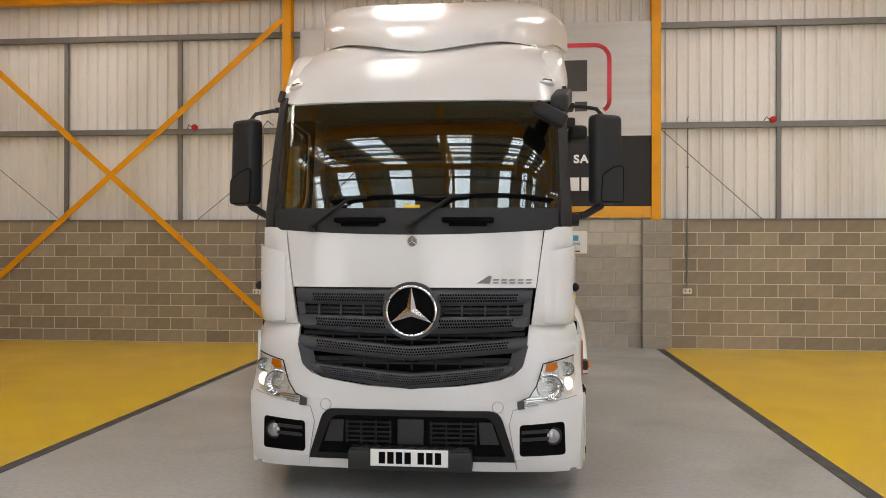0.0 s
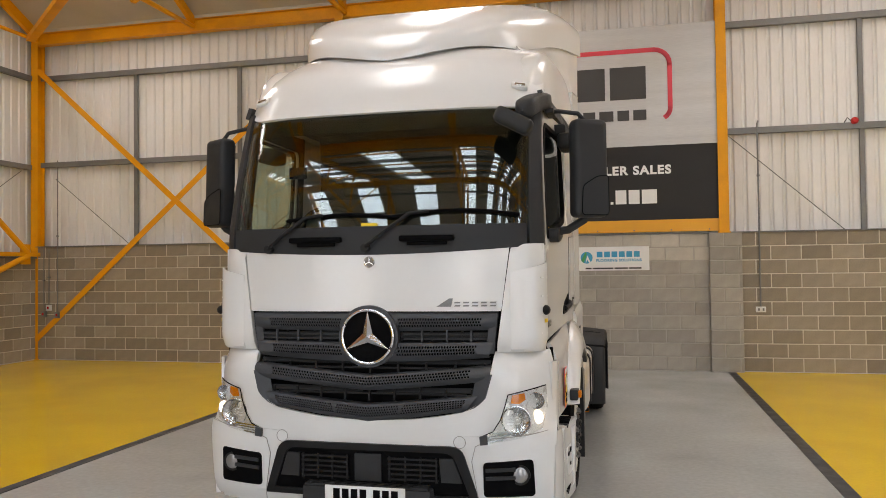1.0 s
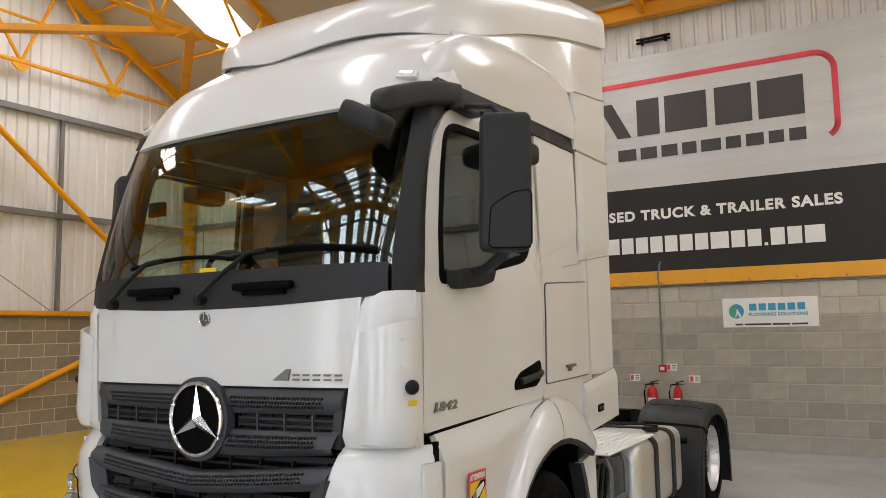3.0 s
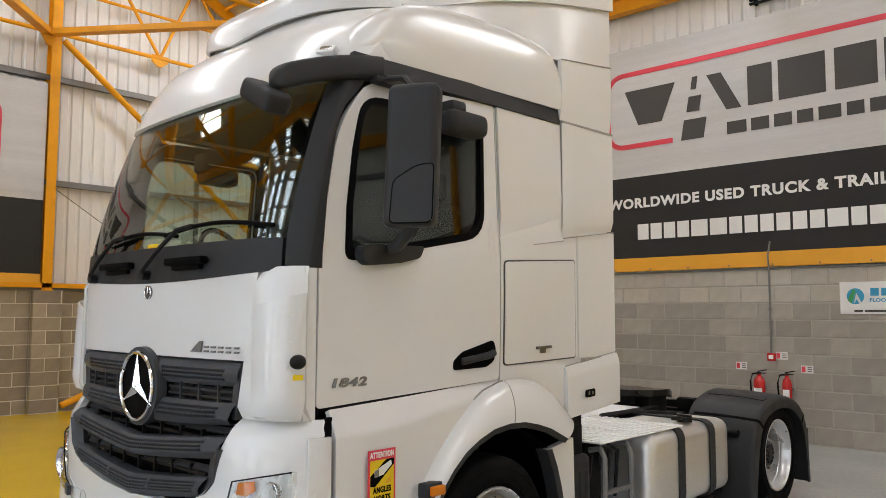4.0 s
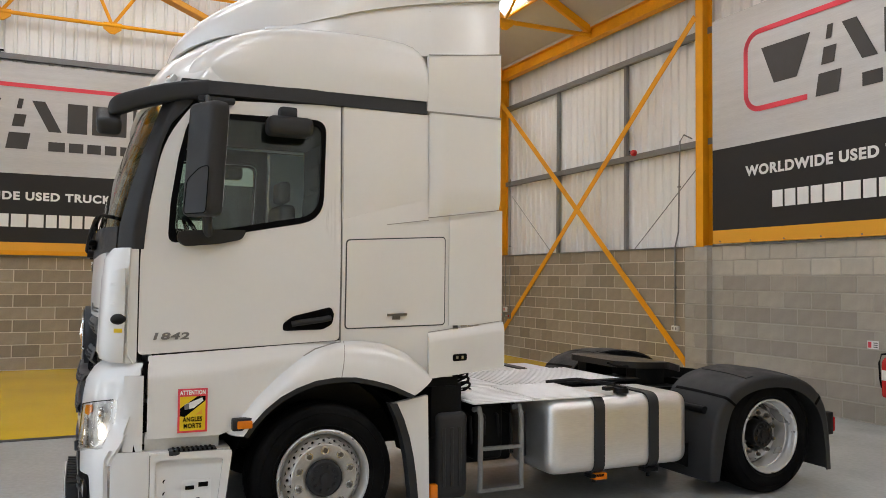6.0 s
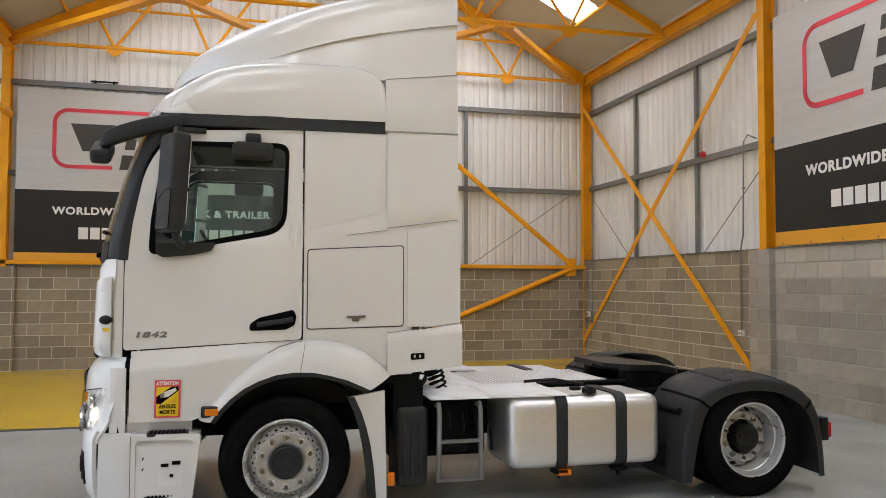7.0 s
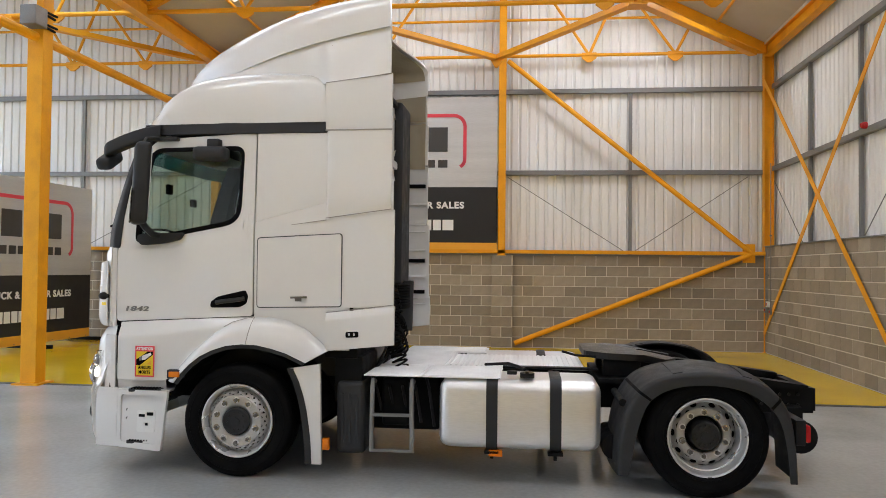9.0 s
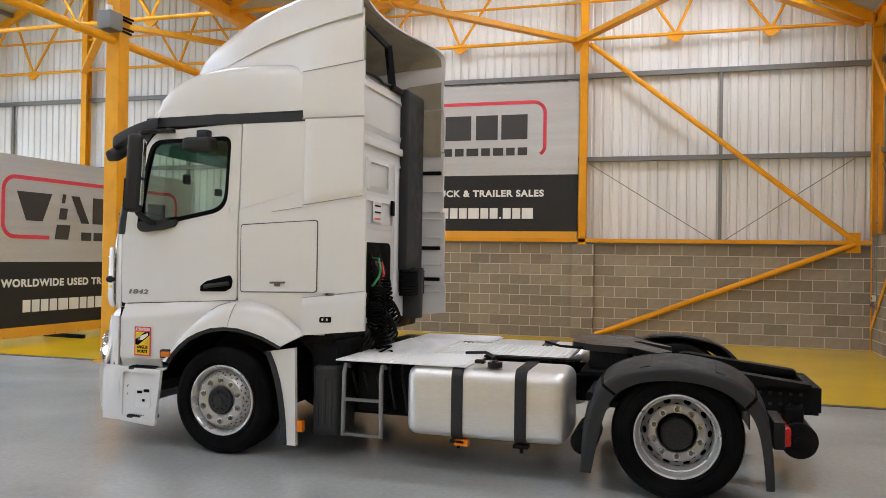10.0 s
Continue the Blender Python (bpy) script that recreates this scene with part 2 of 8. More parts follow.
def lerp(t, rows):
    """Piecewise smooth value at t through rows of (t, value)."""
    if t <= rows[0][0]:
        return rows[0][1]
    for (a, va), (b, vb) in zip(rows, rows[1:]):
        if t <= b:
            k = (t - a) / (b - a)
            return va + (vb - va) * k
    return rows[-1][1]


def letters(text, size, m, material, parent, depth=0.002, name="lettering", width=None, lean=0.0):
    """Raised lettering with the built-in font, its centre at m."""
    cu = bpy.data.curves.new(name, "FONT")
    cu.space_character = 1.14
    cu.body, cu.size, cu.extrude, cu.align_x, cu.align_y, cu.offset = text, size, depth, "CENTER", "CENTER", size * 0.04
    tmp = bpy.data.objects.new(name, cu)
    scene.collection.objects.link(tmp)
    bpy.context.view_layer.update()
    me = bpy.data.meshes.new_from_object(tmp.evaluated_get(bpy.context.evaluated_depsgraph_get()))
    bpy.data.objects.remove(tmp)
    if width:
        xs = [v.co.x for v in me.vertices]
        k = width / (max(xs) - min(xs))
        me.transform(Matrix.Diagonal((k, 1, 1, 1)))
    if lean:
        me.transform(Matrix(((1, lean, 0, 0), (0, 1, 0, 0), (0, 0, 1, 0), (0, 0, 0, 1))))
    me.transform(m)
    me.materials.clear()
    me.materials.append(material)
    ob = new(name, me)
    ob.parent = parent
    return ob


# ---- hall: floor ----
WN, WW, WE, WS = 7.42, -10.05, 15.8, -16.5      # inner faces of the block walls
bm = bmesh.new()
box(bm, WW - 0.4, WE + 0.4, WS - 0.4, WN + 0.4, -0.2, 0.0)
structure("floor", bm, M_FLOOR, "grey painted concrete hall floor with faint stains", "floor")
bm = bmesh.new()
box(bm, WW, -3.34, WS, WN, 0.0, 0.004)
structure("floor_yellow_west", bm, M_YELLOW_FLOOR, "glossy yellow coated floor area", "floor")
bm = bmesh.new()
box(bm, 3.26, 9.2, -3.0, WN, 0.0, 0.004)
structure("floor_yellow_east", bm, M_YELLOW_FLOOR, "glossy yellow coated floor area", "floor")
for nm, xa, xb, ya in (("floor_line_west", -3.34, -3.23, WS), ("floor_line_east", 3.14, 3.26, -3.0)):
    bm = bmesh.new()
    box(bm, xa, xb, ya, WN - 0.1, 0.0, 0.005)
    structure(nm, bm, M_LINE, "black border line painted on the floor", "floor line")

# ---- hall: walls above the blockwork (profiled sheet) ----
def cladding(name, axis, fixed, a0, a1, z0, z1, out):
    """Trapezoid-profiled sheet, ribs upright. axis: the wall's direction; out: sign of the way out of the hall."""
    bm = bmesh.new()
    pts = []
    a = a0
    while a < a1:
        pts += [(a, 0.0), (a + 0.125, 0.0), (a + 0.145, 0.03), (a + 0.18, 0.03)]
        a += 0.2
    pts.append((a1, 0.0))
    ring = []
    def top(a):
        return z1 if axis == "x" else roof_z(max(WS, min(WN, a))) + 0.12
    pts = [p for p in pts if p[0] <= a1]
    for up in (False, True):
        ring.append([bm.verts.new((p[0], fixed + out * p[1], z1 if up else z0) if axis == "x" else (fixed + out * p[1], p[0], top(p[0]) if up else z0)) for p in pts])
    back = []
    ends = [p[0] for p in pts[::8]] + [a1]
    for up in (False, True):
        back.append([bm.verts.new((q, fixed + out * 0.12, z1 if up else z0) if axis == "x" else (fixed + out * 0.12, q, top(q) if up else z0)) for q in ends])
    for row in (ring, back):
        for i in range(len(row[0]) - 1):
            bm.faces.new((row[0][i], row[0][i + 1], row[1][i + 1], row[1][i]))
    return structure(name, bm, M_CLAD, "white profiled metal wall sheeting with upright ribs", "wall")


cladding("wall_north_sheeting", "x", WN + 0.26, WW - 0.4, WE + 0.4, 2.2, EAVE_Z + 0.1, 1)
cladding("wall_west_sheeting", "y", WW - 0.2, WS - 0.3, WN + 0.4, 2.0, RIDGE_Z + 0.2, -1)
cladding("wall_east_sheeting", "y", WE + 0.2, WS - 0.3, WN + 0.4, 0.0, RIDGE_Z + 0.2, 1)
bm = bmesh.new()
DOORS = (-6.3, 0.0, 6.3, 12.0)
edges = [WW - 0.4] + [v for d in DOORS for v in (d - 1.3, d + 1.3)] + [WE + 0.4]
for i in range(0, len(edges), 2):
    box(bm, edges[i], edges[i + 1], WS - 0.3, WS, 0.0, EAVE_Z + 0.12)
for d in DOORS:
    box(bm, d - 1.3, d + 1.3, WS - 0.3, WS, 4.7, EAVE_Z + 0.12)
structure("wall_south", bm, M_CLAD, "pale sheeted south wall with tall doorways", "wall")

# ---- hall: roof lining with rooflight openings ----
bm = bmesh.new()
for n, r, s in SPANS:
    lights_x = sorted({x for x, y in ROOFLIGHTS if s < y < n})
    xs = [WW - 0.4] + [v for x in lights_x for v in (x - wide_light(s), x + wide_light(s))] + [WE + 0.4]
    for ya, yb in ((n, r), (r, s)):
        mid = [y for x, y in ROOFLIGHTS if min(ya, yb) < y < max(ya, yb)][0]
        ys = [min(ya, yb), mid - half_light(mid), mid + half_light(mid), max(ya, yb)]
        for i in range(len(xs) - 1):
            for j in range(3):
                if i % 2 == 1 and j == 1:
                    continue
                a = [bm.verts.new((x, y, roof_z(y))) for x, y in ((xs[i], ys[j]), (xs[i + 1], ys[j]), (xs[i + 1], ys[j + 1]), (xs[i], ys[j + 1]))]
                b = [bm.verts.new(v.co + Vector((0, 0, 0.1))) for v in a]
                bm.faces.new(a)
                bm.faces.new(b[::-1])
                for k in range(4):
                    bm.faces.new((a[k], a[(k + 1) % 4], b[(k + 1) % 4], b[k]))
structure("ceiling", bm, M_SOFFIT, "beige lined pitched roof underside", "ceiling")
for k, (lx, ly) in enumerate(ROOFLIGHTS):
    bm = bmesh.new()
    hl, wl = half_light(ly) + 0.05, wide_light(ly) + 0.05
    q = [bm.verts.new((lx + a, ly + b, roof_z(ly + b) + 0.06)) for a, b in ((-wl, -hl), (wl, -hl), (wl, hl), (-wl, hl))]
    bm.faces.new(q)
    bmesh.ops.solidify(bm, geom=bm.faces[:], thickness=0.02)
    structure("rooflight_%d" % (k + 1), bm, M_ROOFLIGHT if ly > VALLEY_Y else M_ROOFLIGHT_SOUTH, "translucent daylit rooflight sheet", "rooflight")
bm = bmesh.new()
for y in span(-5.4, -10.1, 4) + span(-11.3, -15.9, 4):
    bar(bm, (WW, y, roof_z(y) - 0.06), (WE, y, roof_z(y) - 0.06), 0.07, 0.12)
structure("purlins_south", bm, M_GALV, "galvanised steel roof purlins", "purlin")

bm = bmesh.new()
box(bm, WW - 0.4, WE + 0.4, WN - 0.03, WN + 0.6, EAVE_Z - 0.04, EAVE_Z + 0.12)
structure("ceiling_eaves", bm, M_SOFFIT, "beige closing strip at the eaves", "ceiling")

# ---- hall: steel frame ----
NCOLS = (-10.08, -3.513, 3.138, 9.5, 15.7)
WCOLS = (1.784, -4.82, -11.2)
for x in NCOLS:
    bm = bmesh.new()
    z0 = 0.0 if x < -9 else 2.265
    ibeam(bm, (x, WN + 0.08, z0), (x, WN + 0.08, EAVE_Z - 0.06), 0.16, 0.2, up=(0, 1, 0))
    box(bm, x - 0.1, x + 0.1, WN - 0.04, WN + 0.2, z0, z0 + 0.02)
    structure("column_north", bm, M_ORANGE, "orange painted steel column of the hall frame", "column")
for y in WCOLS:
    bm = bmesh.new()
    ibeam(bm, (WW + 0.0, y, 2.035), (WW + 0.0, y, roof_z(y)), 0.16, 0.2, up=(1, 0, 0))
    box(bm, WW - 0.1, WW + 0.12, y - 0.1, y + 0.1, 2.03, 2.05)
    structure("column_west", bm, M_ORANGE, "orange painted steel column of the hall frame", "column")
bm = bmesh.new()
ibeam(bm, (WW - 0.05, WN + 0.06, EAVE_Z - 0.16), (WE, WN + 0.06, EAVE_Z - 0.16), 0.17, 0.25)
structure("eaves_beam", bm, M_ORANGE, "orange painted steel eaves beam", "beam")
bm = bmesh.new()
ibeam(bm, (WW, VALLEY_Y, EAVE_Z - 0.2), (WE, VALLEY_Y, EAVE_Z - 0.2), 0.18, 0.3)
structure("valley_beam", bm, M_ORANGE, "orange painted steel valley beam", "beam")
bm = bmesh.new()
box(bm, -3.40, -3.16, VALLEY_Y - 0.12, VALLEY_Y + 0.12, 0.0, EAVE_Z - 0.3, 0.01)
box(bm, -3.48, -3.08, VALLEY_Y - 0.2, VALLEY_Y + 0.2, 0.0, 0.025)
structure("column_valley", bm, M_ORANGE, "orange painted steel box column on the yellow floor edge", "column")
bm = bmesh.new()
rod(bm, (WW, VALLEY_Y, 5.02), (9.4, VALLEY_Y, 5.02), 0.07)
structure("valley_tie", bm, M_ORANGE, "orange steel tie tube between columns", "beam")
TRUSS_X = (-6.5, -3.4, -0.2, 3.1, 6.3, 9.5, 12.6)
CHORD_Z = 6.47


def truss(bm, x, chord, web, deep):
    """Sloping top chords, a level tie and V webs from its nodes; the nodes lie evenly between eaves and ridge."""
    for n, r, s in SPANS:
        rz = roof_z(r)
        for e in (n, s):
            bar(bm, (x, e, EAVE_Z - deep / 2 - 0.02), (x, r, rz - deep / 2 - 0.02), 0.09, deep)
            for k, left, right in ((0.31, 0.5, 0.24), (0.615, 0.93, 0.5)):
                y = e + (r - e) * k
                for q in (left, right):
                    yq = e + (r - e) * q
                    rod(bm, (x, y, CHORD_Z), (x, yq, roof_z(yq) - deep / 2), web, 8)
                box(bm, x - 0.02, x + 0.02, y - 0.16, y + 0.16, CHORD_Z - 0.07, CHORD_Z + 0.05)
                prism(bm, [(y - 0.16, CHORD_Z - 0.07), (y + 0.16, CHORD_Z - 0.07), (y + 0.04, CHORD_Z - 0.16), (y - 0.04, CHORD_Z - 0.16)], x - 0.02, x + 0.02, "x")
        rod(bm, (x, n, CHORD_Z), (x, s, CHORD_Z), chord, 10)


for x in TRUSS_X:
    bm = bmesh.new()
    truss(bm, x, 0.045, 0.03, 0.14)
    structure("roof_truss", bm, M_ORANGE, "orange steel roof truss with tie tube", "truss")
bm = bmesh.new()
truss(bm, WW + 0.03, 0.038, 0.032, 0.2)
for n, r, s in SPANS:
    rod(bm, (WW + 0.02, n - 1.15, 7.28), (WW + 0.02, s + 1.15, 7.28), 0.03, 8)
structure("gable_truss", bm, M_ORANGE, "orange steel truss along the gable wall", "truss")
# orange tubes under the roof slopes
bm = bmesh.new()
for d in (1.02, 2.4, 3.8, 5.2):
    for y in (EAVE_Y - d, VALLEY_Y + d, VALLEY_Y - d):
        rod(bm, (WW, y, roof_z(y) - 0.05), (WE, y, roof_z(y) - 0.05), 0.03, 8)
structure("purlins_north", bm, M_ORANGE, "orange steel tubes under the roof slopes", "purlin")
# level wind girder from the gable's columns to the first truss
bm = bmesh.new()
for ya, yb in ((1.64, 4.23), (7.15, 4.23), (1.64, -1.5), (-4.8, -1.5), (-4.8, -7.6), (-11.2, -7.6)):
    bar(bm, (WW + 0.1, ya, 6.42), (-6.42, yb, 6.42), 0.16, 0.10)
for y in (4.23, -1.5, -7.6):
    box(bm, -6.6, -6.3, y - 0.16, y + 0.16, 6.33, 6.37)
for y in (1.64, -4.8):
    prism(bm, [(y - 0.13, 6.38), (y + 0.13, 6.38), (y + 0.03, 6.2), (y - 0.03, 6.2)], WW + 0.1, WW + 0.14, "x")
structure("wind_girder", bm, M_ORANGE, "orange steel wind girder along the gable wall", "truss")
# wall bracing
for nm, pts in (("brace_west_upper", ((WW + 0.08, 1.906, 6.353), (WW + 0.08, 7.1, 2.15))), ("brace_west_lower", ((WW + 0.08, 7.1, 2.09), (WW + 0.08, 2.089, 0.105)))):
    bm = bmesh.new()
    rod(bm, pts[0], pts[1], 0.055, 14)
    structure(nm, bm, M_ORANGE, "orange steel bracing tube on the gable wall", "brace")
bm = bmesh.new()
box(bm, WW + 0.03, WW + 0.05, 6.95, 7.21, 1.92, 2.32)
structure("gusset_plate", bm, M_ORANGE, "orange steel gusset plate where bracing tubes meet", "brace")
for nm, a, b in (("brace_north_a", (-3.6, 5.951), (-10.05, 0.39)), ("brace_north_b", (-9.98, 5.849), (-3.64, 0.27))):
    bm = bmesh.new()
    dy = 0.0 if nm.endswith("a") else 0.02
    bar(bm, (a[0], WN - 0.02 - dy, a[1]), (b[0], WN - 0.02 - dy, b[1]), 0.012, 0.11, up=(0, 0, 1))
    structure(nm, bm, M_ORANGE, "orange flat steel cross brace on the wall", "brace")
# girts, mullions and sag rods
bm = bmesh.new()
for z in (3.948, 5.726):
    box(bm, WW - 0.1, WE, WN + 0.15, WN + 0.25, z - 0.05, z + 0.05)
structure("girt_north", bm, M_GALV, "galvanised steel wall rails", "wall rail")
bm = bmesh.new()
for z in (3.884, 5.703):
    box(bm, WW - 0.18, WW - 0.08, WS, WN, z - 0.05, z + 0.05)
structure("girt_west", bm, M_GALV, "galvanised steel wall rails", "wall rail")
bm = bmesh.new()
for x in (-7.89, -5.63, 5.275, 7.432):
    box(bm, x - 0.035, x + 0.035, WN + 0.17, WN + 0.23, 2.265, 5.69)
structure("mullion_north", bm, M_GALV, "galvanised steel upright rails", "wall rail")
bm = bmesh.new()
for y in (4.6, -8.152, -13.7):
    box(bm, WW - 0.16, WW - 0.10, y - 0.035, y + 0.035, 2.055, 5.67)
structure("mullion_west", bm, M_GALV, "galvanised steel upright rails", "wall rail")
bm = bmesh.new()
for a, b in (((3.199, 3.897), (4.984, 2.262)), ((-3.533, 3.641), (-5.267, 2.262)), ((-9.653, 3.641), (-7.919, 2.262)), ((9.421, 3.846), (7.483, 2.262))):
    rod(bm, (a[0], WN + 0.08, a[1]), (b[0], WN + 0.08, b[1]), 0.008, 6)
for a, b in (((1.906, 3.782), (4.446, 2.157)), ((7.088, 3.782), (4.7, 2.157)), ((-4.952, 3.782), (-8.05, 2.157))):
    rod(bm, (WW - 0.06, a[0], a[1]), (WW - 0.06, b[0], b[1]), 0.008, 6)
structure("sag_rods", bm, M_GALV, "thin steel sag rods across the wall sheeting", "wall rail")
bm = bmesh.new()
box(bm, WW - 0.1, WW + 0.10, WS, WN, 2.08, 2.158)
structure("sill_rail_west", bm, M_ORANGE, "orange painted steel rail on top of the block wall", "wall rail")
bm = bmesh.new()
box(bm, WW - 0.14, WW + 0.04, WS, WN, 2.035, 2.075)
box(bm, WW, WE, WN - 0.02, WN + 0.24, 2.264, 2.282)
structure("wall_capping", bm, M_GALV, "grey metal capping on top of the block walls", "wall capping")


# ---- the tractor unit: shape of the cab ----
M_WHITE = mat("white_truck_paint", (0.72, 0.715, 0.70), 0.24, rv=0.03, vary=0.012, scale=2.0, fine=30, bump=0.0, coat=0.3, stain=(0.7, 0.68, 0.64), stain_amount=0.03, stain_scale=3)
M_TRIM = mat("dark_grey_textured_plastic", (0.027, 0.028, 0.030), 0.55, spec=0.25, vary=0.12, scale=8, fine=220, bump=0.03)
M_GRILLE = mat("grey_grille_plastic", (0.052, 0.056, 0.063), 0.5, spec=0.35, vary=0.1, scale=8, fine=200, bump=0.02)
# real black plastic, and the shade in openings and gaps as a colour
M_DEEP = mat("black_plastic_and_gap_shade", (0.0025, 0.0025, 0.003), 0.65, spec=0.06, vary=0.15)
M_SCREEN = glass("windscreen_glass", (0.80, 0.84, 0.78), 0.0, 0.07)
M_WINDOW = glass("side_window_glass", (0.82, 0.91, 0.88), 0.0, 0.05)
M_CHROME = mat("chrome", (0.70, 0.70, 0.71), 0.14, 1.0, vary=0.03, bump=0.0)
M_ALU = mat("brushed_aluminium", (0.80, 0.795, 0.785), 0.4, 0.8, vary=0.08, scale=3, fine=120, bump=0.006, stretch=(1, 0.15, 1), stain=(0.55, 0.53, 0.5), stain_amount=0.3, stain_scale=1.6)
M_DECK = mat("aluminium_tread_plate", (0.88, 0.88, 0.88), 0.5, 0.12, vary=0.08, scale=5, fine=100, bump=0.01)
M_RUBBER = mat("tyre_rubber", (0.0042, 0.0042, 0.0045), 0.78, spec=0.08, vary=0.25, scale=7, fine=120, bump=0.04, stain=(0.014, 0.0135, 0.013), stain_amount=0.5, stain_scale=3)
M_RIM = mat("silver_wheel_paint", (0.46, 0.45, 0.43), 0.38, 0.6, vary=0.12, scale=9, fine=90, bump=0.01, stain=(0.22, 0.20, 0.17), stain_amount=0.5, stain_scale=6)
M_RIM_POLISHED = mat("polished_rim_edge", (0.66, 0.66, 0.66), 0.3, 0.6, vary=0.05, bump=0.0)
M_AMBER = mat("amber_lens", (0.75, 0.20, 0.01), 0.12, vary=0.05, bump=0.0)
M_REDLENS = mat("red_lens", (0.45, 0.01, 0.012), 0.12, vary=0.05, bump=0.0)
M_LENS = glass("clear_lens", (0.95, 0.96, 0.96), 0.0, 0.04)
M_BULB = glow("lit_headlamp", (1.0, 0.88, 0.68), 7.0)
M_JOINT = mat("shadowed_panel_joint", (0.30, 0.29, 0.27), 0.7, vary=0.05, bump=0.0)
M_STEEL = mat("dull_steel", (0.16, 0.15, 0.14), 0.4, 0.7, vary=0.15, scale=20, bump=0.01)
M_NUT = mat("bright_nut_steel", (0.6, 0.6, 0.59), 0.28, 0.8, vary=0.08, bump=0.0)
M_SUNBAND = glass("teal_sun_band", (0.10, 0.40, 0.42), 0.0, 0.05)
M_LAMP = mat("silver_lamp_housing", (0.82, 0.80, 0.76), 0.25, 0.4, vary=0.08, scale=20, bump=0.01)
M_FOG = mat("smoked_lamp_glass", (0.30, 0.30, 0.31), 0.12, 0.6, vary=0.05, bump=0.0)
M_YELLOW = mat("yellow_sticker", (0.80, 0.55, 0.01), 0.45, vary=0.03, bump=0.0)
M_CHASSIS = mat("chassis_paint", (0.0045, 0.005, 0.0058), 0.55, spec=0.12, vary=0.2, scale=9, fine=90, bump=0.03, stain=(0.022, 0.019, 0.016), stain_amount=0.5, stain_scale=4)
M_GREASE = mat("greasy_steel", (0.011, 0.0108, 0.011), 0.35, 0.2, vary=0.25, scale=9, fine=80, bump=0.05)
M_FABRIC = mat("grey_cab_trim", (0.02, 0.0195, 0.0195), 0.85, spec=0.1, vary=0.12, scale=12, fine=140, bump=0.04)
M_BEIGE = mat("unpainted_inner_plastic", (0.36, 0.315, 0.235), 0.75, vary=0.12, scale=3, fine=90, stain=(0.2, 0.17, 0.12), stain_amount=0.5, stain_scale=3)
M_INNER_GREY = mat("grey_inner_fairing", (0.42, 0.40, 0.36), 0.7, vary=0.1, scale=3, stain=(0.25, 0.23, 0.2), stain_amount=0.6)


def front_y(x, z):
    """The cab's front, bowed in plan."""
    u = min(z, 2.79) - 2.0
    c = -1.33 + 0.21 * u + 0.1203 * u * u + 0.6 * max(0.0, z - 2.79) if u > 0 else lerp(
        z, [(0.2, -1.33), (0.3, -1.385), (0.72, -1.41), (1.0, -1.415), (1.1, -1.40), (1.17, -1.36), (1.21, -1.31), (1.22, -1.355), (1.6, -1.35), (1.85, -1.34), (2.0, -1.33)])
    r = min(1.0, abs(x) / corner_w(z))
    return c + 0.05 * r * r + lerp(z, [(0.2, 0.09), (0.66, 0.10), (0.76, 0.17), (0.95, 0.24), (1.15, 0.24), (1.25, 0.16), (2.0, 0.14), (2.85, 0.12)]) * r ** 9


def corner_w(z):
    return lerp(z, [(0.2, 1.14), (0.7, 1.165), (1.1, 1.15), (1.21, 1.12), (1.22, 1.095), (2.0, 1.09), (2.85, 1.06)])


def side_x(y, z):
    """The cab's flank: it widens towards the rear and leans in a little at the top."""
    k = max(0.0, min(1.0, (y + 1.1) / 1.2))
    k = k * k * (3 - 2 * k)
    belt = 1.90 + 0.19 * (y + 0.93)
    fold = max(0.0, min(1.0, (belt - z) / 0.05 + 0.5))
    fold = 0.013 * fold * fold * (3 - 2 * fold) * max(0.0, min(1.0, (z - 1.2) / 0.5)) * max(0.0, min(1.0, (0.8 - y) / 0.3))
    return 1.092 + fold + 0.052 * k - max(0.0, z - 2.0) / 0.85 * 0.035 * (1 - 0.7 * max(0, min(1, y / 1.2)))


def on_front(x, z, out=0.0):
    return (x, front_y(x, z) - out, z)


truck = thing("truck", "white two-axle tractor unit with black trim parked in the hall", "truck")
SIDES = (1, -1)


def flank(s, y, z, out=0.0):
    return (s * (side_x(y, z) + out), y, z)


def ring_points(corners, radius, n):
    """A closed loop with rounded corners, n points to a corner."""
    pts = []
    m = len(corners)
    for i in range(m):
        p, a, b = Vector(corners[i]), Vector(corners[i - 1]), Vector(corners[(i + 1) % m])
        u, v = (a - p).normalized(), (b - p).normalized()
        r = radius[i] if isinstance(radius, (list, tuple)) else radius
        p0, p1 = p + u * r, p + v * r
        for k in range(n + 1):
            t = k / n
            pts.append(tuple((1 - t) ** 2 * p0 + 2 * t * (1 - t) * p + t * t * p1))
    return pts


def densify(pts, step):
    """Extra points along the long edges of a closed loop."""
    out = []
    for a, b in zip(pts, pts[1:] + pts[:1]):
        n = max(1, int((Vector(b) - Vector(a)).length / step))
        out += [tuple(Vector(a).lerp(Vector(b), k / n)) for k in range(n)]
    return out


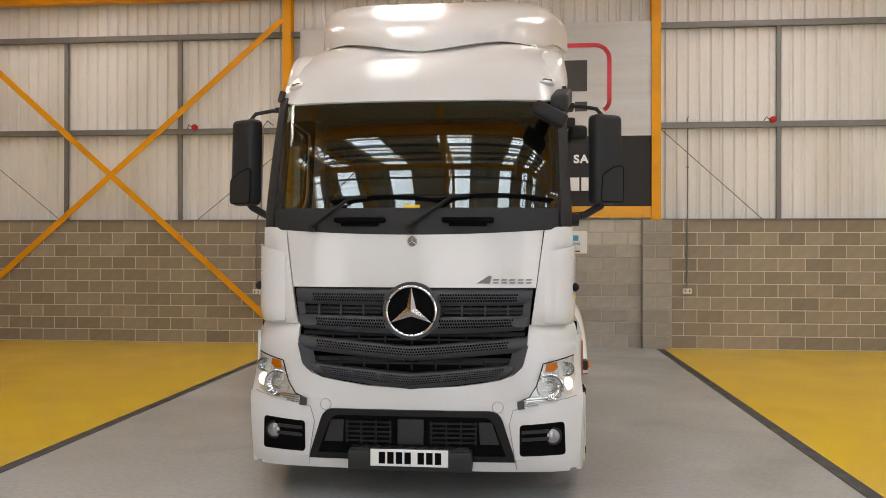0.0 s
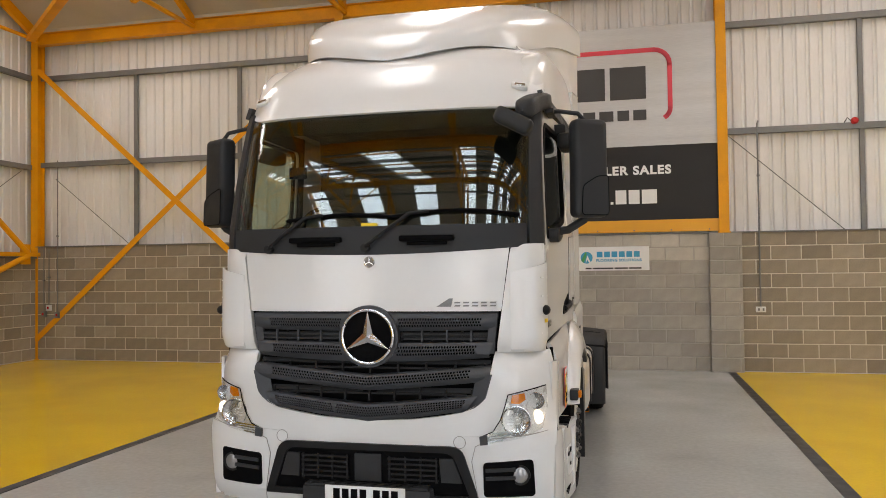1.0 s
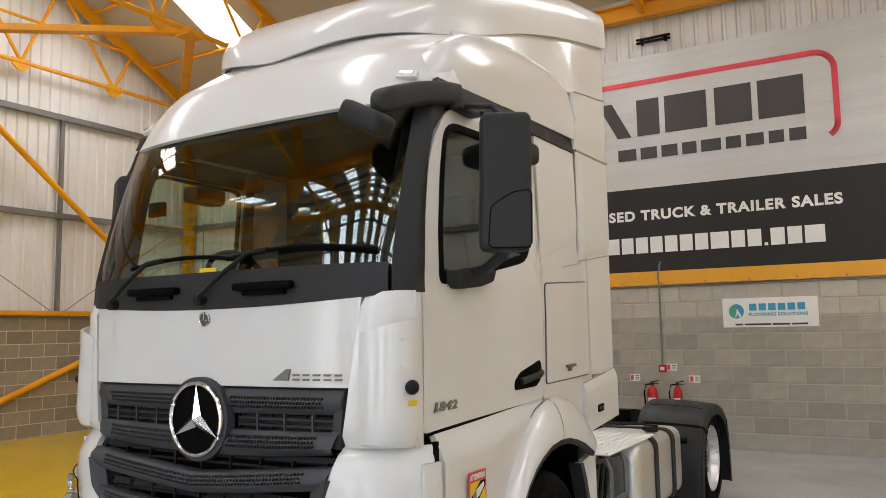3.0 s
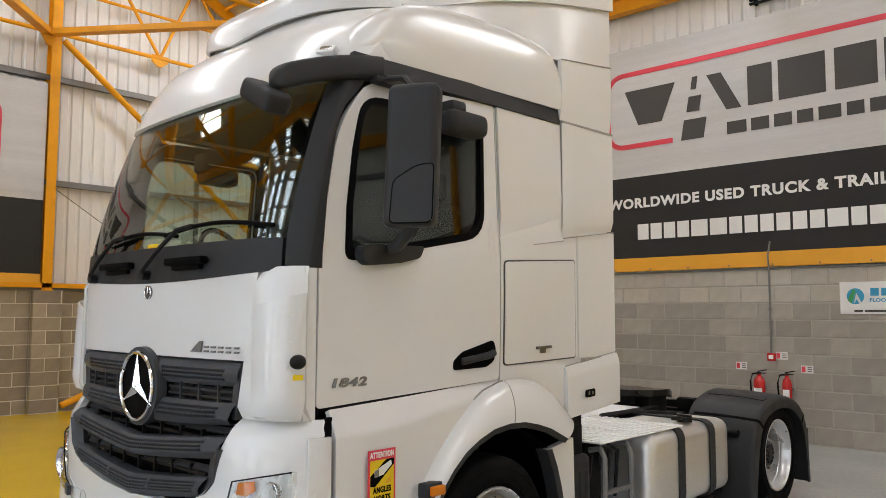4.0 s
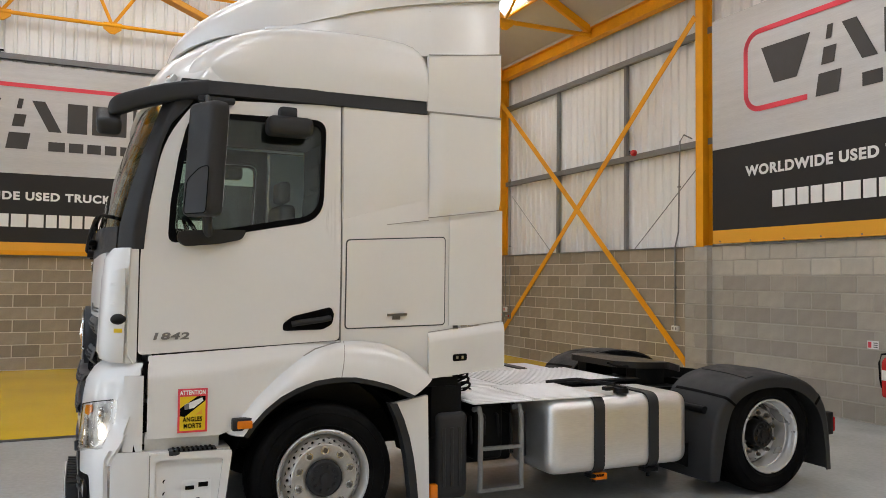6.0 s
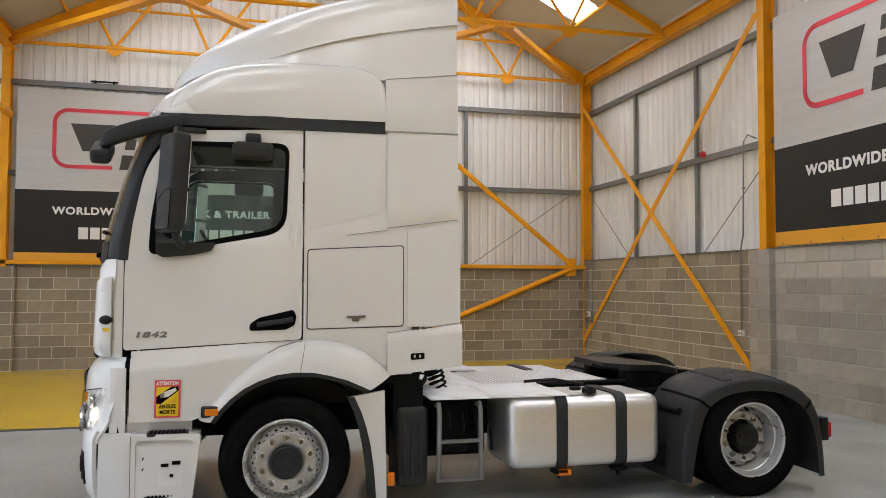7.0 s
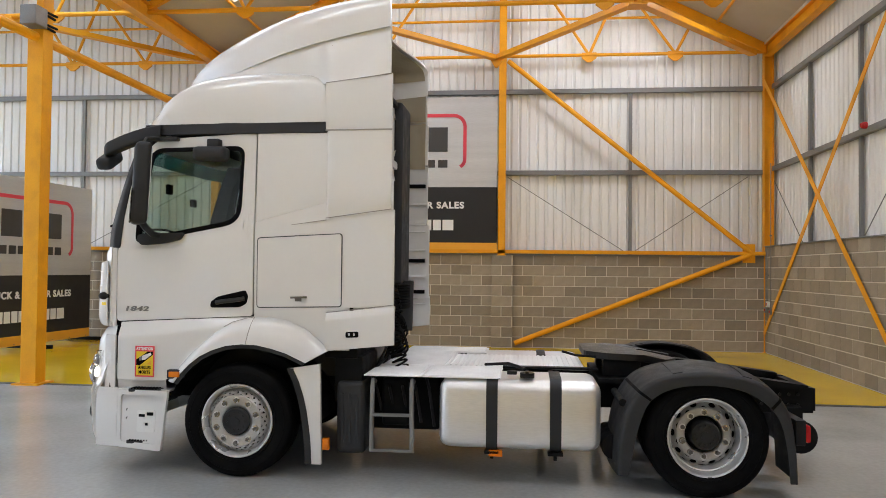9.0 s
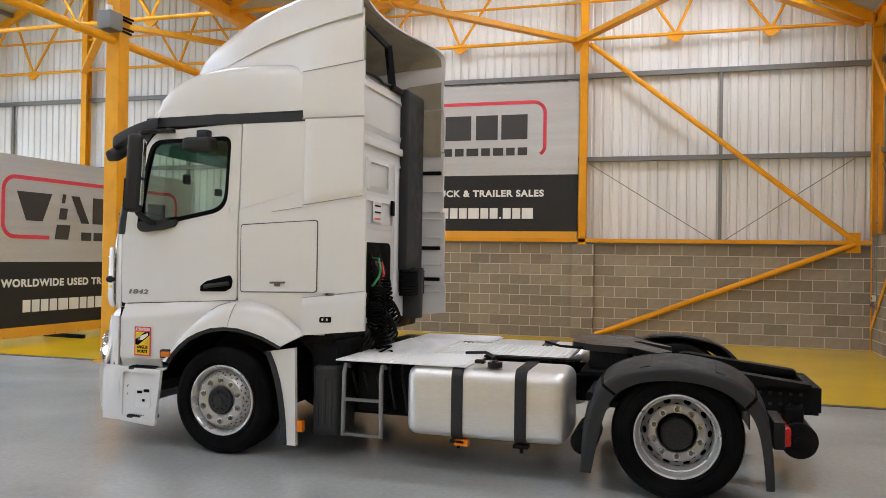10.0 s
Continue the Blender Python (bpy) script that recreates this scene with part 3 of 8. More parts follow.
def panel(bm, pts, place, thick, step=0.12, centre=None):
    """A filled flat-ish panel from a loop of two coordinates, laid on a surface by place(a, b); fans in rings to the middle."""
    pts = densify(pts, step)
    c = Vector(centre) if centre else sum((Vector(p) for p in pts), Vector((0, 0))) / len(pts)
    rings = []
    for k in (1.0, 0.985, 0.8, 0.55, 0.28):
        rings.append([bm.verts.new(place(*(c + (Vector(p) - c) * k))) for p in pts])
    mid = bm.verts.new(place(*c))
    fs = []
    n = len(pts)
    for a, b in zip(rings, rings[1:]):
        for i in range(n):
            fs.append(bm.faces.new((a[i], a[(i + 1) % n], b[(i + 1) % n], b[i])))
    for i in range(n):
        fs.append(bm.faces.new((rings[-1][i], rings[-1][(i + 1) % n], mid)))
    bmesh.ops.recalc_face_normals(bm, faces=fs)
    bmesh.ops.solidify(bm, geom=fs, thickness=thick)
    return bm


def band(bm, outer, inner, place, thick, rings=4):
    """A panel with a hole: from the outer loop to the inner one, both with as many points."""
    rows = []
    for k in span(0, 1, rings):
        rows.append([bm.verts.new(place(*(Vector(a).lerp(Vector(b), k)))) for a, b in zip(outer, inner)])
    fs = []
    n = len(outer)
    for a, b in zip(rows, rows[1:]):
        for i in range(n):
            fs.append(bm.faces.new((a[i], a[(i + 1) % n], b[(i + 1) % n], b[i])))
    bmesh.ops.recalc_face_normals(bm, faces=fs)
    bmesh.ops.solidify(bm, geom=fs, thickness=thick)
    return bm


def spread(corners, radius, n, per):
    """A rounded loop sampled evenly between corners, so that two loops of as many corners pair up."""
    pts = []
    m = len(corners)
    arcs = []
    for i in range(m):
        p, a, b = Vector(corners[i]), Vector(corners[i - 1]), Vector(corners[(i + 1) % m])
        u, v = (a - p).normalized(), (b - p).normalized()
        r = radius[i] if isinstance(radius, (list, tuple)) else radius
        arcs.append([(1 - t) ** 2 * (p + u * r) + 2 * t * (1 - t) * p + t * t * (p + v * r) for t in span(0, 1, n)])
    for i in range(m):
        pts += arcs[i]
        e0, e1 = arcs[i][-1], arcs[(i + 1) % m][0]
        pts += [e0.lerp(e1, k / per) for k in range(1, per)]
    return [tuple(p) for p in pts]


# front panel, corner deflectors, scuttle, windscreen
def seam_x(z):
    return 0.811 + (z - 1.2) * 0.14


bm = bmesh.new()
sheet(bm, lambda u, v: on_front(u * (seam_x(1.463 + v * 0.37) - 0.004), 1.463 + v * (0.365 + 0.03 * u * u)), span(-1, 1, 24), span(0, 1, 8), 0.03)
part("front_flap", bm, M_WHITE, truck)
for s in SIDES:
    bm = bmesh.new()

    def corner(u, v, s=s):
        z = 1.205 + v * 0.665
        x = seam_x(z) + u * (1.088 - seam_x(z))
        bulge = 0.012 * math.sin(math.pi * min(1, u * 1.1)) + 0.010
        top = 0.02 * v * u * (1.6 - u)
        return (s * (x + 0.012 * u), front_y(x, z) - bulge + (0.03 * max(0.0, 1 - u) ** 0.5 if v > 0.97 else 0), z + top)
    sheet(bm, corner, span(0, 1, 16), span(0, 1, 12), 0.035)
    part("corner_deflector", bm, M_WHITE, truck)
    bm = bmesh.new()
    sheet(bm, lambda u, v: (s * (1.090 + 0.008 * u), -1.172 + u * 0.060, 1.21 + v * 0.665), span(0, 1, 3), span(0, 1, 6), 0.03)
    part("corner_post", bm, M_WHITE, truck)
    # near-black backing gives the gap before the door its shade by colour
    bm = bmesh.new()
    sheet(bm, lambda u, v: (s * 1.084, -1.13 + u * 0.05, 1.22 + v * 0.66), span(0, 1, 1), span(0, 1, 4), 0.01)
    part("door_seam", bm, M_DEEP, truck)
    # air fin: runs on from the deflector and stands off the corner
    bm = bmesh.new()

    def fin(a, b, s=s):
        z = 1.212 + b * (0.488 + 0.062 * a ** 0.7)
        out = min(1.0, b / 0.16) ** 0.6
        p0 = Vector((0.90, front_y(0.90, z) - 0.020))
        p2 = Vector((1.090 + 0.028 * out, -1.183))
        p1 = Vector((1.07 + 0.025 * out, -1.285 - 0.06 * out + 0.035 * b))
        p = (1 - a) ** 2 * p0 + 2 * a * (1 - a) * p1 + a * a * p2
        return (s * p.x, p.y, z)
    sheet(bm, fin, span(0, 1, 16), [0, 0.03, 0.06, 0.1, 0.14, 0.18, 0.25, 0.4, 0.55, 0.7, 0.85, 0.95, 1.0], 0.012)
    air_fin = part("air_fin", bm, M_WHITE, truck)
    for k in range(4):
        bm = bmesh.new()
        z = 1.32 + k * 0.115
        prism(bm, [(s * 1.02, -1.215), (s * 1.075, -1.165), (s * 1.118, -1.186), (s * 1.09, -1.262)], z, z + 0.008, "z")
        part("fin_bracket", bm, M_PLASTIC_WHITE, air_fin)
    bm = bmesh.new()
    bmesh.ops.create_uvsphere(bm, u_segments=14, v_segments=8, radius=1, matrix=Matrix.Translation((s * 1.110, -1.216, 1.466)) @ Matrix.Rotation(radians(14 * s), 4, "Z") @ Matrix.Diagonal((0.03, 0.045, 0.032, 1)))
    part("side_sensor", bm, M_BLACK, truck, "small black side sensor pod")
    bm = bmesh.new()
    sheet(bm, lambda u, v: (fin(0.80 + 0.17 * u, 0.33 + 0.05 * v)[0] + s * 0.003, fin(0.80 + 0.17 * u, 0.33)[1] - 0.002, 1.388 + 0.024 * v), span(0, 1, 4), span(0, 1, 1), 0.001)
    part("warning_label", bm, M_YELLOW, truck, "small yellow warning label")

bm = bmesh.new()
sheet(bm, lambda u, v: on_front(u * 1.0, 1.825 + 0.04 * u * u + v * (0.185 - 0.04 * u * u), 0.004), span(-1, 1, 24), span(0, 1, 4), 0.03)
part("scuttle_panel", bm, M_TRIM, truck, "dark textured panel below the windscreen")
for xc in (-0.365, 0.382):
    bm = bmesh.new()
    box(bm, xc - 0.18, xc + 0.18, front_y(xc, 1.92) - 0.05, front_y(xc, 1.92) - 0.004, 1.905, 1.945, 0.016)
    box(bm, xc - 0.13, xc + 0.13, front_y(xc, 1.9) - 0.03, front_y(xc, 1.9) - 0.004, 1.882, 1.907, 0.008)
    part("grab_handle", bm, M_DEEP, truck)
bm = bmesh.new()
sheet(bm, lambda u, v: on_front(u * (1.026 - 0.018 * v), 2.0 + 0.79 * v, -0.006), span(-1, 1, 28), span(0, 1, 14), 0.006)
windscreen = part("windscreen", bm, M_SCREEN, truck, "tinted windscreen mirroring the hall")
windscreen.visible_shadow = False
bm = bmesh.new()
sheet(bm, lambda u, v: on_front(u * 0.985, 2.66 + 0.125 * v, -0.016), span(-1, 1, 20), span(0, 1, 2), 0.004)
part("windscreen_band", bm, M_SUNBAND, truck, "dark teal sun band along the windscreen top")
bm = bmesh.new()
box(bm, -0.06, 0.05, front_y(0, 2.02) - 0.004, front_y(0, 2.02) - 0.001, 2.005, 2.03)
part("warning_label", bm, M_YELLOW, truck, "small yellow label")
for s in SIDES:
    bm = bmesh.new()

    def pillar(u, v, s=s):
        z = 1.875 + v * 0.985
        x0 = 1.018 - 0.018 * v
        w = corner_w(z)
        if u < 0.6:
            x = x0 + (w - x0) * u / 0.6
            return (s * x, front_y(x, z) - 0.008, z)
        y0, y1 = front_y(w, z), lerp(z, [(1.88, -1.085), (1.93, -1.082), (2.24, -1.048), (2.53, -0.992), (2.67, -0.932), (2.76, -0.83), (2.86, -0.80)])
        k = (u - 0.6) / 0.4
        y = y0 + (max(y1, y0 + 0.01) - y0) * k
        return (s * (max(w, side_x(y, z)) + 0.004), y, z)
    sheet(bm, pillar, [0, 0.15, 0.3, 0.4, 0.5, 0.55, 0.6, 0.7, 0.8, 0.9, 1.0], span(0, 1, 14), 0.04)
    part("a_pillar", bm, M_TRIM, truck, "dark textured windscreen pillar")

# wipers
for px, ax, bx, zb in ((-0.70, -0.44, 0.25, 2.075), (-0.02, 0.27, 0.96, 2.085)):
    wiper = None
    bm = bmesh.new()
    tube(bm, [on_front(px, 1.87, 0.03), on_front(px + 0.02, 1.89, 0.05), on_front((px + ax) / 2, (1.89 + zb) / 2 - 0.005, 0.045), on_front(ax, zb, 0.035), on_front(ax + 0.12, zb + 0.012, 0.03)], 0.012)
    wiper = part("wiper_arm", bm, M_BLACK, truck)
    bm = bmesh.new()
    tube(bm, [on_front(ax - 0.14 + (bx - ax + 0.14) * k, zb - 0.02 + 0.035 * math.sin(math.pi * k), 0.016) for k in span(0, 1, 12)], 0.011)
    part("wiper_blade", bm, M_DEEP, wiper)
    bm = bmesh.new()
    y = front_y(px, 1.87)
    rod(bm, (px, y - 0.045, 1.87), (px, y, 1.87), 0.028)
    part("wiper_pivot", bm, M_BLACK, wiper)

# emblem, badge, model lettering as plain shapes
ec = Vector((0, front_y(0, 1.306) - 0.03, 1.306))
bm = bmesh.new()
rod(bm, ec + Vector((0, 0.05, 0)), ec - Vector((0, 0.002, 0)), 0.197, 40)
emblem = part("emblem", bm, M_GRILLE, truck, "round dark badge with a polished ring and three spokes")
bm = bmesh.new()
bmesh.ops.create_circle(bm, cap_ends=True, segments=40, radius=0.162, matrix=Matrix.Translation(ec - Vector((0, 0.004, 0))) @ Matrix.Rotation(radians(90), 4, "X"))
part("emblem_mesh", bm, M_DEEP, emblem)
bm = bmesh.new()
tube(bm, [ec + Vector((0.168 * math.cos(a), -0.012, 0.168 * math.sin(a))) for a in span(0, 2 * math.pi, 48)], 0.0105)
part("emblem_ring", bm, M_CHROME, emblem, "chrome ring")
bm = bmesh.new()
hub = bm.verts.new(ec - Vector((0, 0.034, 0)))
for k in range(3):
    a = math.pi / 2 + k * 2 * math.pi / 3
    tip = bm.verts.new(ec + Vector((0.162 * math.cos(a), -0.012, 0.162 * math.sin(a))))
    l, r = [bm.verts.new(ec + Vector((0.037 * math.cos(a + d), -0.010, 0.037 * math.sin(a + d)))) for d in (math.pi / 3, -math.pi / 3)]
    bm.faces.new((hub, l, tip))
    bm.faces.new((hub, tip, r))
bmesh.ops.remove_doubles(bm, verts=bm.verts[:], dist=0.0005)
part("emblem_spokes", bm, M_CHROME, emblem, "three chrome spokes", smooth=False)
bm = bmesh.new()
rod(bm, (0, front_y(0, 1.778) - 0.008, 1.778), (0, front_y(0, 1.778), 1.778), 0.034, 28)
badge = part("badge", bm, M_STEEL, truck, "small round dark steel badge with a chrome rim")
bm = bmesh.new()
tube(bm, [(0.032 * math.cos(a), front_y(0, 1.778) - 0.009, 1.778 + 0.032 * math.sin(a)) for a in span(0, 2 * math.pi, 24)], 0.004, 6)
part("badge_rim", bm, M_CHROME, badge)
bm = bmesh.new()
for a in (90, 210, 330):
    rod(bm, (0, front_y(0, 1.778) - 0.010, 1.778), (0.03 * math.cos(radians(a)), front_y(0, 1.778) - 0.010, 1.778 + 0.03 * math.sin(radians(a))), 0.0035, 6)
part("badge_spokes", bm, M_CHROME, badge)
model_badge = None
for k, (x0, x1, z1) in enumerate(((0.44, 0.545, 0.052), (0.552, 0.60, 0.032), (0.607, 0.655, 0.032), (0.662, 0.712, 0.032), (0.719, 0.767, 0.032), (0.774, 0.822, 0.032))):
    bm = bmesh.new()
    y = front_y((x0 + x1) / 2, 1.5)
    if k == 0:
        prism(bm, [(x0, 1.492), (x1 - 0.012, 1.492), (x1, 1.492 + z1), (x1 - 0.022, 1.492 + z1)], y - 0.009, y - 0.001, "y")
        model_badge = part("model_badge", bm, M_GALV, truck, "row of small chrome badge bars", smooth=False)
    else:
        for z in (1.493, 1.513):
            prism(bm, [(x0, z), (x1 - 0.012, z), (x1 - 0.006, z + 0.009), (x0 + 0.006, z + 0.009)], y - 0.008, y - 0.001, "y")
        part("badge_bar", bm, M_GALV, model_badge, smooth=False)

# ---- grille: four slats with punched holes ----
def punched(bm, f, u0, u1, nu, v0, v1, nv, hole=0.43):
    """A strip with staggered round holes."""
    du, dv = (u1 - u0) / nu, (v1 - v0) / nv
    for j in range(nv):
        off = 0.5 * (j % 2)
        for i in range(nu):
            ua, va = u0 + (i + off) * du, v0 + j * dv
            if ua + du > u1 + 1e-6:
                continue
            cu, cv = ua + du / 2, va + dv / 2
            ring_o = [(ua, va), (cu, va), (ua + du, va), (ua + du, cv), (ua + du, va + dv), (cu, va + dv), (ua, va + dv), (ua, cv)]
            ring_i = [(cu + du * hole * math.cos(a), cv + dv * hole * math.sin(a)) for a in [math.pi * (1.25 + 0.25 * k) for k in range(8)]]
            o = [bm.verts.new(f(*p)) for p in ring_o]
            q = [bm.verts.new(f(*p)) for p in ring_i]
            b = [bm.verts.new(Vector(f(*p)) + Vector((0, 0.012, 0))) for p in ring_i]
            for k in range(8):
                bm.faces.new((o[k], o[(k + 1) % 8], q[(k + 1) % 8], q[k]))
                bm.faces.new((q[k], q[(k + 1) % 8], b[(k + 1) % 8], b[k]))
        if off:
            for a, b in ((u0, u0 + du / 2), (u1 - du / 2, u1)):
                bm.faces.new([bm.verts.new(f(*p)) for p in ((a, v0 + j * dv), (b, v0 + j * dv), (b, v0 + (j + 1) * dv), (a, v0 + (j + 1) * dv))])


def grille_slat(zt_e, zt_c, zb_e, zb_c, xt, xb, holes, proud, curve=2.0):
    """One slat: top and bottom heights at the ends and the middle, half widths, and the ranges of holes."""
    def f(u, v):
        w = (1 - abs(u)) if curve == 1 else 1 - abs(u) ** curve
        top, bot = zt_e + (zt_c - zt_e) * w, zb_e + (zb_c - zb_e) * w
        z = bot + (top - bot) * v
        x = u * (xb + (xt - xb) * v)
        return (x, front_y(x, min(z, 1.16) if z < 1.21 else max(z, 1.23)) - proud + 0.03 * (v - 0.55) ** 2 * 4 - 0.008, z)
    bm = bmesh.new()
    v0, v1 = holes[0]
    sheet(bm, f, span(-1, 1, 32), [0, 0.02, v0 * 0.5, v0])
    sheet(bm, f, span(-1, 1, 32), [v1, (v1 + 1) / 2, 0.97, 1])
    xs = [-1.0] + [e for a, b, n in holes[1] for e in (a, b)] + [1.0]
    for i in range(0, len(xs), 2):
        sheet(bm, f, span(xs[i], xs[i + 1], 4), span(v0, v1, 3))
    for a, b, n in holes[1]:
        punched(bm, f, a, b, n, v0, v1, holes[2])
    sheet(bm, lambda u, v: (f(u, 1)[0], f(u, 1)[1] + 0.06 * v, f(u, 1)[2] + 0.004 * v), span(-1, 1, 32), [0, 1])
    sheet(bm, lambda u, v: (f(u, 0)[0], f(u, 0)[1] + 0.06 * v, f(u, 0)[2]), span(-1, 1, 32), [0, 1])
    bmesh.ops.remove_doubles(bm, verts=bm.verts[:], dist=0.0004)
    return bm


# near-black backing sheet paints the darkness behind slats and holes
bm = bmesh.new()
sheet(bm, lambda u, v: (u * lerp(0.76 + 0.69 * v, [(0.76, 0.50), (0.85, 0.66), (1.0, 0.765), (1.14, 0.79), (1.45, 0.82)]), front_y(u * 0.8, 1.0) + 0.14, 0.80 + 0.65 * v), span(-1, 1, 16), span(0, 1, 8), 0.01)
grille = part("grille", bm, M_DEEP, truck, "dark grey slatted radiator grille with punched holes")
for z0, z1, xa, xb, back in ((1.296, 1.330, 0.20, 0.80, 0.035), (1.134, 1.158, 0.05, 0.77, 0.045), (0.958, 0.985, 0.05, 0.70, 0.045)):
    for s in SIDES:
        bm = bmesh.new()
        sheet(bm, lambda u, v: (s * (xa + (xb - xa) * u), front_y(xa + (xb - xa) * u, min(z0, 1.16) if z0 < 1.21 else 1.24) + back + 0.02 * v, z0 + (z1 - z0) * v), span(0, 1, 10), [0, 0.5, 1], 0.012)
        part("grille_shelf", bm, M_TRIM, grille)
for s in SIDES:
    for z in (1.288, 1.318):
        bm = bmesh.new()
        for k in range(6):
            xa, xb = 0.22 + 0.096 * k, 0.22 + 0.096 * (k + 1)
            bar(bm, (s * xa, front_y(xa, 1.3) + 0.018, z), (s * xb, front_y(xb, 1.3) + 0.018, z), 0.005, 0.012)
        part("grille_rib", bm, M_TRIM, grille)
    for x in (0.34, 0.50, 0.655, 0.79):
        bm = bmesh.new()
        box(bm, *sorted((s * (x - 0.005), s * (x + 0.005))), front_y(x, 1.3) + 0.008, front_y(x, 1.3) + 0.03, 1.265, 1.345)
        part("grille_post", bm, M_GRILLE, grille)
    # upright cheek that the upper slats run into
    bm = bmesh.new()
    sheet(bm, lambda u, v: (s * (0.745 + 0.05 * u + 0.028 * v), front_y(0.78, 1.24 + 0.21 * v) + 0.006 + 0.004 * (1 - u), 1.20 + 0.25 * v), span(0, 1, 3), span(0, 1, 4), 0.03)
    part("grille_cheek", bm, M_GRILLE, grille)
part("grille_slat", grille_slat(1.452, 1.452, 1.345, 1.335, 0.822, 0.805, ((0.22, 0.74), [(-0.86, -0.23, 30), (0.23, 0.89, 31)], 3), 0.004), M_GRILLE, grille)
part("grille_slat", grille_slat(1.272, 1.262, 1.175, 1.145, 0.795, 0.765, ((0.3, 0.85), [(-0.86, -0.23, 28), (0.23, 0.88, 29)], 3), 0.010), M_GRILLE, grille)
part("grille_slat", grille_slat(1.128, 1.062, 1.035, 0.968, 0.79, 0.775, ((0.36, 0.90), [(-0.84, 0.84, 70)], 3), 0.012, 1.15), M_GRILLE, grille)
part("grille_slat", grille_slat(0.945, 0.880, 0.852, 0.772, 0.70, 0.63, ((0.30, 0.88), [(-0.93, -0.33, 24), (-0.31, 0.31, 25), (0.33, 0.93, 24)], 4), 0.016, 1.15), M_GRILLE, grille)
for s in SIDES:
    bm = bmesh.new()
    sheet(bm, lambda u, v: (s * (lerp(v, [(0, 0.62), (0.15, 0.70), (0.4, 0.755), (1, 0.785)]) - 0.09 * (1 - u)), front_y(0.75, 1.0) - 0.012 + 0.03 * (1 - u), 0.85 + 0.23 * v), span(0, 1, 3), span(0, 1, 8), 0.03)
    part("grille_end", bm, M_GRILLE, grille)
for z, xw in ((1.30, 0.79), (1.105, 0.74), (0.945, 0.66)):
    bm = bmesh.new()
    for k in range(9):
        x = -xw + 2 * xw * k / 8
        y = front_y(x, z) + 0.05
        box(bm, x - 0.006, x + 0.006, y - 0.01, y + 0.01, z - 0.045, z + 0.035)
    bar(bm, (-xw * 0.95, front_y(0.4, z) + 0.055, z), (xw * 0.95, front_y(0.4, z) + 0.055, z), 0.02, 0.012)
    part("grille_inner_frame", bm, M_BLACK, grille)

# ---- front fascia, bumper, lamps ----
def fascia_in(z):
    """Half width of the grille's opening in the fascia."""
    return lerp(z, [(0.78, 0.0), (0.80, 0.36), (0.845, 0.61), (0.9, 0.715), (1.0, 0.765), (1.14, 0.79), (1.22, 0.80)])


for s in SIDES:
    bm = bmesh.new()

    def shoulder(u, v, s=s):
        z = 0.775 + v * 0.435
        a, b = fascia_in(z), corner_w(z)
        x = a + (b - a) * u
        return (s * x, front_y(x, z) - 0.004, z)
    sheet(bm, shoulder, span(0, 1, 22), [0, 0.02, 0.05, 0.1, 0.16, 0.24, 0.34, 0.46, 0.6, 0.72, 0.8, 0.86, 0.92, 0.97, 1.0], 0.03)
    part("fascia", bm, M_WHITE, truck)


